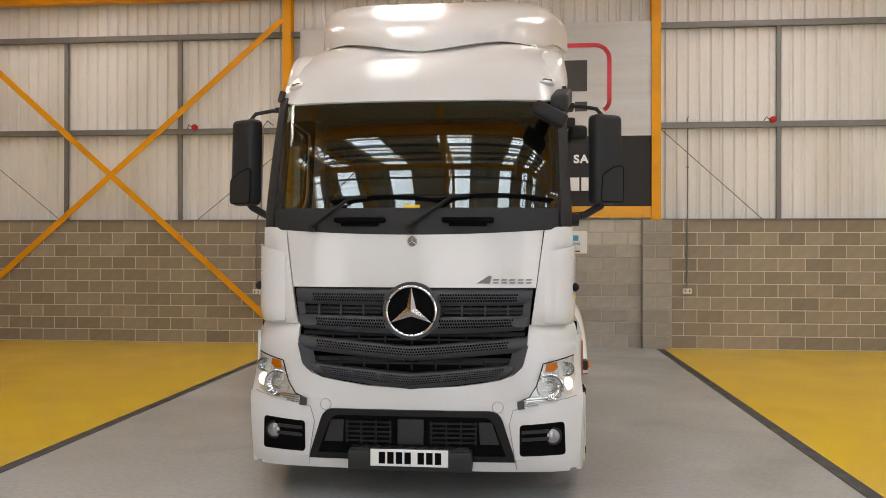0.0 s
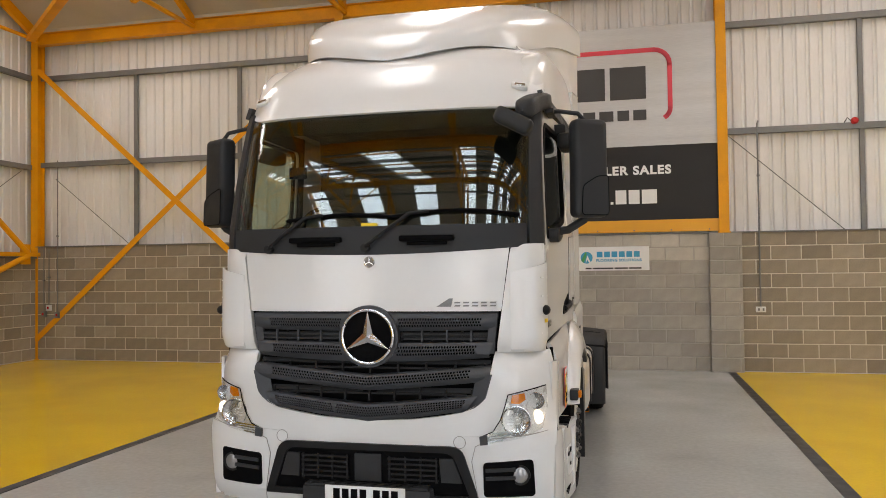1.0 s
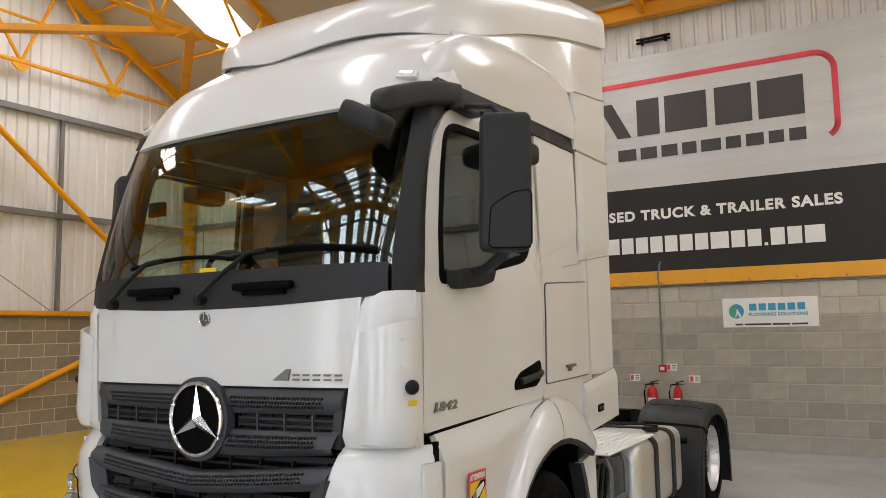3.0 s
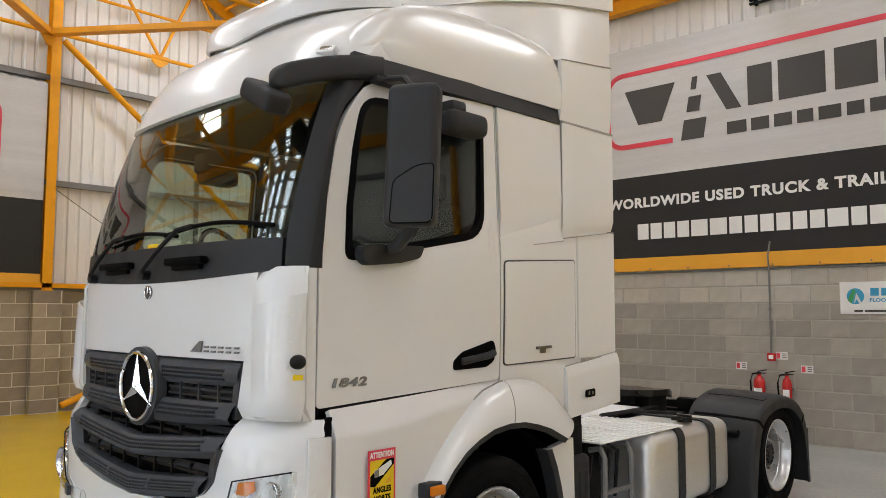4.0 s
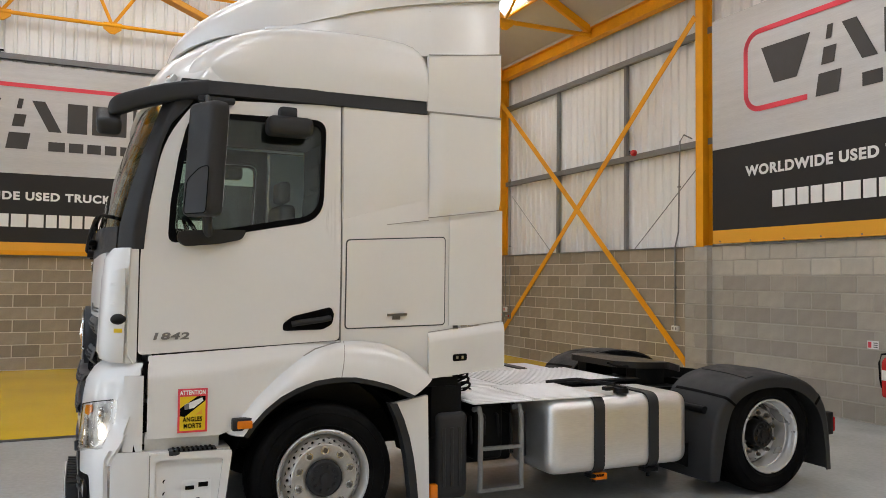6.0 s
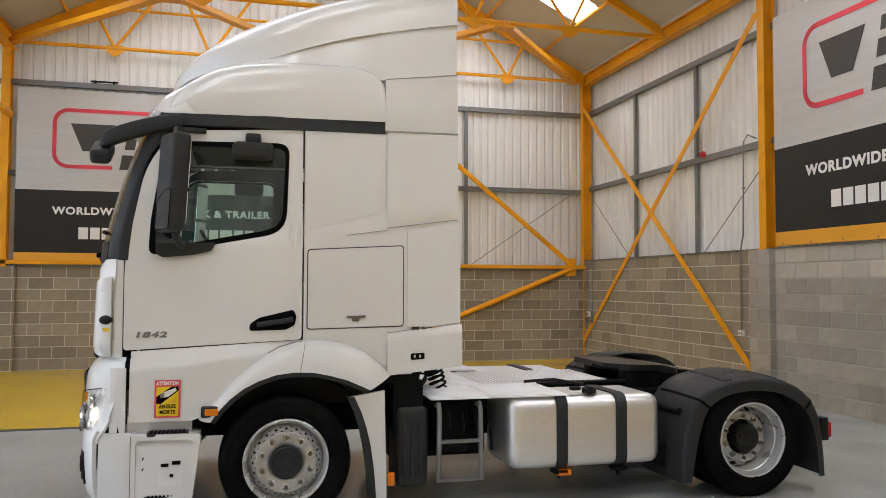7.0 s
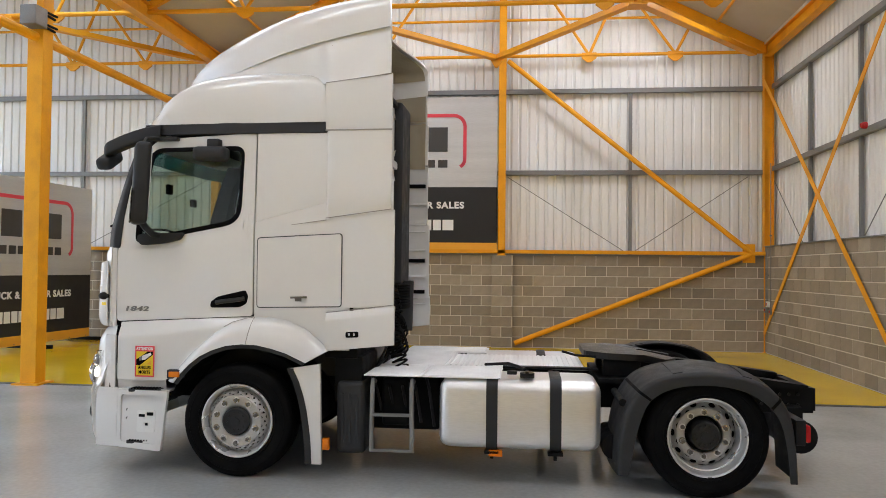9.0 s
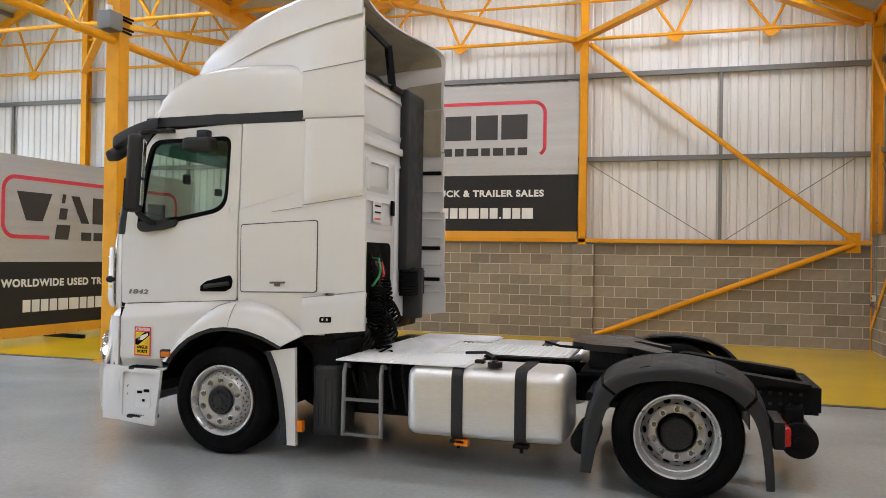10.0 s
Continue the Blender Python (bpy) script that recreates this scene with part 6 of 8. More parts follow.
sheet(bm, arm, [0, 0.15, 0.3, 0.45, 0.6, 0.75, 0.88, 0.92, 0.95, 0.97, 0.985, 1.0], span(0, 1, 24))
bmesh.ops.remove_doubles(bm, verts=bm.verts[:], dist=0.0005)
bmesh.ops.recalc_face_normals(bm, faces=bm.faces[:])
front_mirror = part("front_mirror_arm", bm, M_TRIM, truck, "dark arm of the front mirror over the windscreen corner")
bm = bmesh.new()
box(bm, 0.81, 1.06, -1.36, -1.22, 2.605, 2.71, 0.04, 3, Matrix.Translation((0.91, -1.29, 2.65)) @ Matrix.Rotation(radians(28), 4, "Y") @ Matrix.Translation((-0.91, 1.29, -2.65)))
part("front_mirror", bm, M_TRIM, front_mirror)

# ---- cab interior ----
bm = bmesh.new()
sheet(bm, lambda u, v: (u * 1.03, -1.22 + 0.17 * u * u * 0.6 + v * 0.42, 1.985 - 0.02 * v * v + 0.03 * math.sin(3.1 * v)), span(-1, 1, 14), span(0, 1, 6), 0.06)
box(bm, -1.02, 1.02, -0.95, -0.80, 1.3, 1.95, 0.03)
part("dashboard", bm, M_FABRIC, truck, "dark grey dashboard", smooth=False)
bm = bmesh.new()
tube(bm, [(-0.55 + 0.22 * math.cos(a), -0.60 - 0.08 * math.sin(a), 2.04 + 0.20 * math.sin(a) * 0.75) for a in span(0, 2 * math.pi, 28)], 0.017)
rod(bm, (-0.55, -0.60, 2.03), (-0.55, -0.82, 1.9), 0.035)
bar(bm, (-0.76, -0.6, 2.04), (-0.34, -0.6, 2.04), 0.05, 0.02)
part("steering_wheel", bm, M_DEEP, truck, "black steering wheel")
for sx in (-0.58, 0.58):
    bm = bmesh.new()
    box(bm, sx - 0.25, sx + 0.25, -0.42, 0.08, 1.62, 1.78, 0.05, 3)
    seat = part("seat", bm, M_FABRIC, truck, "dark fabric cab seat")
    bm = bmesh.new()
    box(bm, sx - 0.24, sx + 0.24, 0.04, 0.18, 1.72, 2.32, 0.06, 3)
    part("backrest", bm, M_FABRIC, seat)
    bm = bmesh.new()
    box(bm, sx - 0.13, sx + 0.13, 0.06, 0.16, 2.34, 2.52, 0.04, 3)
    part("headrest", bm, M_FABRIC, seat)
bm = bmesh.new()
box(bm, -1.05, 1.05, 0.42, 0.46, 1.2, 3.0)
box(bm, -1.06, 1.06, -1.0, 0.45, 1.22, 1.26)
box(bm, -1.02, 1.02, -0.75, 0.45, 2.86, 2.9)
part("cab_lining", bm, M_FABRIC, truck, smooth=False)
bm = bmesh.new()
box(bm, 0.06, 0.16, front_y(0.1, 2.55) + 0.03, front_y(0.1, 2.55) + 0.07, 2.42, 2.52, 0.015)
box(bm, -0.62, -0.50, front_y(-0.55, 2.4) + 0.02, front_y(-0.55, 2.4) + 0.05, 2.35, 2.43, 0.01)
part("windscreen_unit", bm, M_DEEP, truck)

# ---- cab rear ----
bm = bmesh.new()
box(bm, -1.08, 1.08, 0.98, 1.0, 1.10, 3.36)
rear = part("cab_rear_wall", bm, M_WHITE, truck, "white pressed cab rear wall", smooth=False)
for x0, x1, z0, z1 in ((-0.48, 1.03, 2.86, 3.30), (-0.12, 0.46, 2.31, 2.63), (0.50, 0.98, 2.31, 2.63), (-0.24, 0.98, 1.96, 2.27), (-0.55, -0.28, 1.30, 2.66), (0.62, 1.0, 1.3, 1.86)):
    bm = bmesh.new()
    o = spread([(x0, z0), (x0, z1), (x1, z1), (x1, z0)], 0.05, 3, 3)
    i = spread([(x0 + 0.05, z0 + 0.05), (x0 + 0.05, z1 - 0.05), (x1 - 0.05, z1 - 0.05), (x1 - 0.05, z0 + 0.05)], 0.04, 3, 3)
    c = Vector(((x0 + x1) / 2, (z0 + z1) / 2))
    band(bm, o, i, lambda x, z: (x, 1.003 + 0.03 * min(1.0, 8 * min(x - x0, x1 - x, z - z0, z1 - z) + 0.0), z), 0.006, 3)
    part("pressed_panel", bm, M_WHITE, rear)
bm = bmesh.new()
box(bm, -1.06, 1.06, 0.99, 1.035, 2.725, 2.80, 0.015)
part("rear_rib", bm, M_WHITE, rear)
bm = bmesh.new()
panel(bm, ring_points([(-0.18, 1.15), (-0.18, 1.84), (0.55, 1.84), (0.55, 1.15)], 0.08, 4), lambda x, z: (x, 1.008, z), 0.01, 0.2)
part("rear_recess", bm, M_DEEP, rear)
bm = bmesh.new()
panel(bm, ring_points([(0.12, 2.03), (0.12, 2.23), (0.33, 2.23), (0.33, 2.03)], 0.01, 2), lambda x, z: (x, 1.02, z), 0.004, 0.2)
plate_r = part("rear_label", bm, M_WHITE_PRINT, rear, "small white label")
for k in range(3):
    bm = bmesh.new()
    box(bm, 0.15, 0.30, 1.022, 1.024, 2.055 + 0.06 * k, 2.07 + 0.06 * k)
    part("label_bar", bm, M_RED if k == 0 else M_DEEP, plate_r)
bm = bmesh.new()
box(bm, -0.22, -0.14, 1.01, 1.035, 2.11, 2.26, 0.012)
part("rear_latch", bm, M_DEEP, rear)
for s in SIDES:
    for z in (2.61, 1.79, 1.45):
        bm = bmesh.new()
        box(bm, *sorted((s * 1.10, s * 1.15)), 0.99, 1.235, z, z + 0.04, 0.004)
        part("fairing_bracket", bm, M_DEEP, truck)
    for z, h in ((2.42, 0.02), (2.20, 0.03), (2.12, 0.015), (1.92, 0.02), (1.62, 0.025), (1.33, 0.02)):
        bm = bmesh.new()
        box(bm, *sorted((s * 1.10, s * 1.135)), 0.9, 1.245, z, z + h, 0.006)
        part("fairing_rib", bm, M_WHITE, truck)
# air intake snorkel
bm = bmesh.new()
box(bm, -0.97, -0.42, 0.985, 1.085, 1.56, 3.42, 0.045, 4)
snork = part("intake_snorkel", bm, M_TRIM, truck, "tall black air intake snorkel")
for k in range(9):
    bm = bmesh.new()
    z = 1.33 + 0.028 * k
    tube(bm, [(-0.72 + 0.29 * math.cos(a), 1.05 + 0.085 * math.sin(a), z) for a in span(0, 2 * math.pi, 20)], 0.018, 6)
    part("bellows_ring", bm, M_RUBBER, snork)
bm = bmesh.new()
rod(bm, (-0.72, 1.03, 1.08), (-0.72, 1.04, 1.60), 0.135, 20)
part("snorkel_pipe", bm, M_TRIM, snork)

# air and electric lines
rng = random.Random(5)
for x0, y0, z0, n, r, ax in ((0.50, 1.14, 1.36, 9, 0.070, 0.3), (0.30, 1.12, 1.46, 8, 0.065, 1.2), (0.62, 1.17, 1.22, 9, 0.070, 0.8), (0.42, 1.18, 1.12, 10, 0.075, 2.2), (0.60, 1.22, 1.00, 8, 0.065, 1.6), (0.24, 1.16, 1.24, 8, 0.06, 2.7)):
    bm = bmesh.new()
    way = Vector((math.cos(ax) * 0.75, 0.25, -0.65)).normalized()
    p1 = way.cross(Vector((0, 1, 0.2))).normalized()
    p2 = way.cross(p1)
    steps = n * 11
    pts = [Vector((x0, y0, z0)) + way * (0.24 * (k / steps - 0.5)) + (p1 * math.cos(k * 0.571) + p2 * math.sin(k * 0.571)) * r + Vector((0, 0, -0.05 * (2 * k / steps - 1) ** 2)) for k in range(steps)]
    tube(bm, pts, 0.010, 5)
    part("coiled_hose", bm, M_RUBBER, truck, "coiled black air hose")
for k in range(9):
    bm = bmesh.new()
    x0, x1 = rng.uniform(0.1, 0.5), rng.uniform(0.25, 0.75)
    tube(bm, [(x0, 1.02, rng.uniform(1.5, 1.75)), (x0 + 0.03, 1.10, rng.uniform(1.4, 1.6)), ((x0 + x1) / 2, 1.16, rng.uniform(1.1, 1.3)), (x1, 1.14, rng.uniform(0.95, 1.1)), (x1 + rng.uniform(-0.1, 0.1), 1.05, 0.85)], 0.011, 6)
    part("air_line", bm, M_BLACK, truck)
for x0, m, z0 in ((0.30, M_RED, 1.60), (0.38, M_GREEN, 1.64)):
    bm = bmesh.new()
    tube(bm, [(x0, 1.02, z0 + 0.06), (x0, 1.10, z0 + 0.05), (x0 + 0.02, 1.13, z0 - 0.05), (x0 + 0.05, 1.12, z0 - 0.12), (x0 + 0.10, 1.08, z0 - 0.2)], 0.011, 6)
    part("air_line", bm, m, truck)

# ---- wheels ----
def turned(bm, prof, seg, x0, s, cy, cz):
    """A profile of (x, radius) turned round an axle along x; x counts outwards from x0 on side s."""
    rows = []
    for k in range(seg):
        a = 2 * math.pi * k / seg
        rows.append([bm.verts.new((s * (x0 + px), cy + r * math.cos(a), cz + r * math.sin(a))) for px, r in prof])
    for k in range(seg):
        for j in range(len(prof) - 1):
            bm.faces.new((rows[k][j], rows[k][j + 1], rows[(k + 1) % seg][j + 1], rows[(k + 1) % seg][j]))
    return bm


TYRE_R = 0.463
TYRE = [(-0.135, 0.285), (-0.15, 0.33), (-0.155, 0.38), (-0.145, 0.43), (-0.12, 0.455), (-0.05, TYRE_R), (0.05, TYRE_R), (0.12, 0.455), (0.142, 0.437), (0.152, 0.40), (0.155, 0.36), (0.148, 0.32), (0.135, 0.298), (0.125, 0.285)]


def tyre(s, x0, cy, parent):
    bm = bmesh.new()
    turned(bm, TYRE, 56, x0, s, cy, TYRE_R)
    t = part("tyre", bm, M_RUBBER, parent, "black tyre")
    bm = bmesh.new()
    for xo in (-0.08, -0.03, 0.03, 0.08):
        turned(bm, [(xo - 0.006, TYRE_R + 0.001), (xo - 0.006, TYRE_R - 0.0), (xo + 0.006, TYRE_R + 0.001)], 56, x0, s, cy, TYRE_R)
    part("tread_groove", bm, M_DEEP, t)
    bm = bmesh.new()
    for r in (0.40, 0.325):
        turned(bm, [(0.150, r - 0.004), (0.156, r), (0.150, r + 0.004)], 56, x0, s, cy, TYRE_R)
    part("sidewall_ring", bm, M_RUBBER, t)


def pierced(bm, s, x0, cy, r0, xa, r1, xb, n, size, turn=0.0, wide=1.0, steps=12):
    """A conical ring from radius r0 at x0 + xa to r1 at x0 + xb with n round or oval holes through it."""
    def place(a, r, back=0.0):
        k = (r - r0) / (r1 - r0)
        return bm.verts.new((s * (x0 + xa + (xb - xa) * k - back), cy + r * math.cos(a), TYRE_R + r * math.sin(a)))
    da, rm = 2 * math.pi / n, (r0 + r1) / 2
    for k in range(n):
        a0 = k * da + turn
        rim, hole = [], []
        for j in range(steps):
            t = 2 * math.pi * j / steps
            c, w = math.cos(t), math.sin(t)
            g = 1 / max(abs(c), abs(w))
            rim.append((a0 + da / 2 * c * g, rm + (r1 - r0) / 2 * w * g))
            hole.append((a0 + size * wide / rm * c, rm + size * w))
        o, q, b = [place(*p) for p in rim], [place(*p) for p in hole], [place(*p, 0.022) for p in hole]
        for j in range(steps):
            i = (j + 1) % steps
            bm.faces.new((o[j], o[i], q[i], q[j]))
            bm.faces.new((q[j], q[i], b[i], b[j]))
    return bm


def nuts(s, x, cy, r, parent, n=10, length=0.035):
    for k in range(n):
        a = 2 * math.pi * (k + 0.5) / n
        c = Vector((s * x, cy + r * math.cos(a), TYRE_R + r * math.sin(a)))
        bm = bmesh.new()
        rod(bm, c, c + Vector((s * length * 0.3, 0, 0)), 0.026, 16)
        washer = part("nut_washer", bm, M_NUT, parent)
        bm = bmesh.new()
        rod(bm, c, c + Vector((s * length, 0, 0)), 0.018, 6, 0.016)
        rod(bm, c, c + Vector((s * length * 1.25, 0, 0)), 0.009, 8)
        part("wheel_nut", bm, M_STEEL, washer, smooth=False)


def hub(s, x, cy, prof, parent, material, label, bolts):
    bm = bmesh.new()
    turned(bm, prof, 36, x, s, cy, TYRE_R)
    cap = part("hub_cap", bm, material, parent, label)
    face = prof[-1][0]
    for k in range(bolts):
        a = 2 * math.pi * k / bolts
        bm = bmesh.new()
        c = Vector((s * (x + face - 0.004), cy + 0.073 * math.cos(a), TYRE_R + 0.073 * math.sin(a)))
        rod(bm, c, c + Vector((s * 0.012, 0, 0)), 0.011, 6)
        part("hub_bolt", bm, M_TRIM, cap, smooth=False)
    bm = bmesh.new()
    rod(bm, (s * (x + face - 0.002), cy, TYRE_R), (s * (x + face + 0.006), cy, TYRE_R), 0.034, 20)
    part("hub_plug", bm, material, cap)


def rings(bm, s, x0, cy, rows):
    """Rolled beads round the rim: (x, radius, thickness)."""
    for x, r, t in rows:
        turned(bm, [(x + t * math.cos(a), r + t * math.sin(a)) for a in span(0, 2 * math.pi, 8)], 64, x0, s, cy, TYRE_R)
    return bm


for s in SIDES:
    bm = bmesh.new()
    turned(bm, [(0.02, 0.08), (0.13, 0.10), (0.150, 0.128), (0.157, 0.145), (0.157, 0.206), (0.150, 0.214)], 60, 1.05, s, 0.0, TYRE_R)
    pierced(bm, s, 1.05, 0.0, 0.214, 0.150, 0.244, 0.112, 20, 0.0082, 0.0, 1.2)
    turned(bm, [(0.112, 0.244), (0.085, 0.256), (0.075, 0.272)], 60, 1.05, s, 0.0, TYRE_R)
    bmesh.ops.remove_doubles(bm, verts=bm.verts[:], dist=0.0006)
    wheel = part("front_wheel", bm, M_RIM, truck, "silver steel front wheel")
    tyre(s, 1.05, 0.0, wheel)
    bm = bmesh.new()
    turned(bm, [(0.045, 0.10), (0.045, 0.27)], 40, 1.05, s, 0.0, TYRE_R)
    part("brake_drum", bm, M_DEEP, wheel)
    bm = bmesh.new()
    turned(bm, [(0.06, 0.260), (0.09, 0.264), (0.112, 0.266), (0.122, 0.274), (0.134, 0.278), (0.142, 0.286), (0.143, 0.297), (0.134, 0.303), (0.124, 0.302)], 64, 1.05, s, 0.0, TYRE_R)
    rings(bm, s, 1.05, 0.0, ((0.143, 0.294, 0.006),))
    part("rim", bm, M_RIM_POLISHED, wheel, "bright rim edge")
    hub(s, 1.05, 0.0, [(0.13, 0.116), (0.165, 0.114), (0.175, 0.102), (0.172, 0.094), (0.176, 0.04), (0.178, 0.0)], wheel, M_TRIM, "dark hub cover", 10)
    nuts(s, 1.05 + 0.157, 0.0, 0.173, wheel, 10, 0.022)
    # rear pair
    bm = bmesh.new()
    turned(bm, [(-0.07, 0.138), (-0.012, 0.142), (-0.004, 0.150), (-0.004, 0.200), (-0.010, 0.208)], 60, 1.135, s, 3.725, TYRE_R)
    pierced(bm, s, 1.135, 3.725, 0.208, -0.010, 0.252, -0.06, 10, 0.0165, 0.0, 1.75)
    bmesh.ops.remove_doubles(bm, verts=bm.verts[:], dist=0.0006)
    wheel = part("rear_wheel", bm, M_RIM, truck, "silver deep-dished rear wheel")
    tyre(s, 1.135, 3.725, wheel)
    tyre(s, 0.80, 3.725, wheel)
    bm = bmesh.new()
    turned(bm, [(-0.10, 0.10), (-0.10, 0.27)], 40, 1.135, s, 3.725, TYRE_R)
    part("brake_drum", bm, M_DEEP, wheel)
    bm = bmesh.new()
    turned(bm, [(-0.06, 0.252), (-0.045, 0.258), (0.02, 0.259), (0.05, 0.261), (0.058, 0.269), (0.088, 0.271), (0.096, 0.277), (0.124, 0.280), (0.138, 0.287), (0.142, 0.297), (0.136, 0.304), (0.124, 0.305)], 64, 1.135, s, 3.725, TYRE_R)
    rings(bm, s, 1.135, 3.725, ((0.054, 0.263, 0.005), (0.142, 0.295, 0.006)))
    part("rim", bm, M_RIM_POLISHED, wheel, "bright rim edge")
    hub(s, 1.135, 3.725, [(-0.08, 0.118), (0.05, 0.114), (0.066, 0.104), (0.062, 0.095), (0.07, 0.04), (0.072, 0.0)], wheel, M_GREASE, "dark axle hub", 12)
    nuts(s, 1.135 - 0.004, 3.725, 0.170, wheel, 10, 0.03)

# ---- chassis ----
for s in SIDES:
    bm = bmesh.new()
    xr = s * 0.43
    box(bm, xr - 0.006, xr + 0.006, -1.0, 4.78, 0.53, 0.745)
    box(bm, *sorted((xr, xr - s * 0.075)), -1.0, 4.78, 0.733, 0.745)
    box(bm, *sorted((xr, xr - s * 0.075)), -1.0, 4.78, 0.53, 0.542)
    rail = part("chassis_rail", bm, M_CHASSIS, truck, "dark steel chassis rail", smooth=False)
    for k in range(12):
        bm = bmesh.new()
        y = 4.28 + 0.075 * (k % 6)
        z = 0.60 if k < 6 else 0.685
        rod(bm, (xr + s * 0.004, y, z), (xr + s * 0.018, y, z), 0.014, 6)
        part("rail_bolt", bm, M_GREASE, rail)
    # rear ramp plate over the rail end
    bm = bmesh.new()
    prism(bm, [(3.75, 0.875), (3.80, 0.885), (4.72, 0.77), (4.72, 0.747), (3.75, 0.747)], *sorted((s * 0.34, s * 0.50)), "x")
    part("ramp", bm, M_CHASSIS, truck, smooth=False)
for y in (0.95, 1.6, 2.4, 3.0, 4.1, 4.76):
    bm = bmesh.new()
    box(bm, -0.43, 0.43, y - 0.04, y + 0.04, 0.55, 0.74)
    part("cross_member", bm, M_CHASSIS, truck, smooth=False)
bm = bmesh.new()
rod(bm, (-1.08, 3.725, TYRE_R), (1.08, 3.725, TYRE_R), 0.09, 16)
bmesh.ops.create_uvsphere(bm, u_segments=16, v_segments=10, radius=0.24, matrix=Matrix.Translation((0, 3.65, TYRE_R)))
rod(bm, (0, 1.0, 0.62), (0, 3.5, 0.5), 0.06)
part("rear_axle", bm, M_GREASE, truck)
bm = bmesh.new()
box(bm, -0.9, 0.9, -0.06, 0.06, 0.40, 0.52, 0.03)
part("front_axle", bm, M_GREASE, truck)
bm = bmesh.new()
box(bm, -0.42, 0.42, -0.9, 1.0, 0.55, 1.2, 0.06)
box(bm, -0.35, 0.35, 0.9, 1.9, 0.50, 0.78, 0.08)
part("engine", bm, M_GREASE, truck, "dark engine and gearbox")
bm = bmesh.new()
box(bm, -1.1, 1.1, 0.70, 0.98, 0.98, 1.12, 0.02)
box(bm, 0.45, 1.08, 0.78, 1.02, 0.62, 1.0, 0.03)
part("cab_mount", bm, M_CHASSIS, truck)

for nm, x0, x1, y0, y1, z0, z1 in (("exhaust_box", -1.12, -0.5, 0.86, 1.6, 0.28, 0.86), ("battery_box", 0.46, 0.72, 0.82, 1.62, 0.34, 0.84), ("air_dryer", 0.74, 0.98, 1.16, 1.40, 0.42, 0.82), ("transmission", -0.30, 0.30, 1.7, 2.6, 0.42, 0.80)):
    bm = bmesh.new()
    box(bm, x0, x1, y0, y1, z0, z1, 0.04, 3)
    part(nm, bm, M_CHASSIS, truck)
for k in range(7):
    bm = bmesh.new()
    y = 0.82 + 0.11 * k
    tube(bm, [(0.5, y, 0.86), (0.85, y + 0.03, 0.83 - 0.02 * (k % 3)), (1.0, y + 0.08, 0.74), (0.95, y + 0.12, 0.60 - 0.03 * k)], 0.013, 6)
    part("pipe_run", bm, M_BLACK, truck)

# near side: fluid tank, steps, fuel tank
bm = bmesh.new()
box(bm, 0.74, 1.12, 0.81, 1.05, 0.21, 0.80, 0.05, 3)
can = part("fluid_tank", bm, M_TRIM, truck, "black ribbed plastic fluid tank with cap")
bm = bmesh.new()
rod(bm, (0.98, 0.93, 0.79), (0.98, 0.93, 0.845), 0.045, 18)
part("tank_cap", bm, M_CHASSIS, can, "dark blue-grey cap")
for k in range(3):
    bm = bmesh.new()
    box(bm, 1.118, 1.126, 0.85 + 0.06 * k, 0.875 + 0.06 * k, 0.30, 0.70, 0.003, 1)
    part("tank_rib", bm, M_TRIM, can)
bm = bmesh.new()
tube(bm, [(1.06, 1.12, 0.80), (1.14, 1.12, 0.82), (1.17, 1.12, 0.76), (1.17, 1.115, 0.26), (1.17, 1.115, 0.25)], 0.019, 8)
tube(bm, [(1.06, 1.44, 0.80), (1.14, 1.44, 0.82), (1.17, 1.44, 0.76), (1.17, 1.445, 0.25)], 0.019, 8)
ladder = part("deck_ladder", bm, M_GALV, truck, "bent tube deck ladder")
for z in (0.545, 0.262):
    bm = bmesh.new()
    bar(bm, (1.17, 1.115, z), (1.17, 1.445, z), 0.035, 0.022)
    part("rung", bm, M_GALV, ladder)
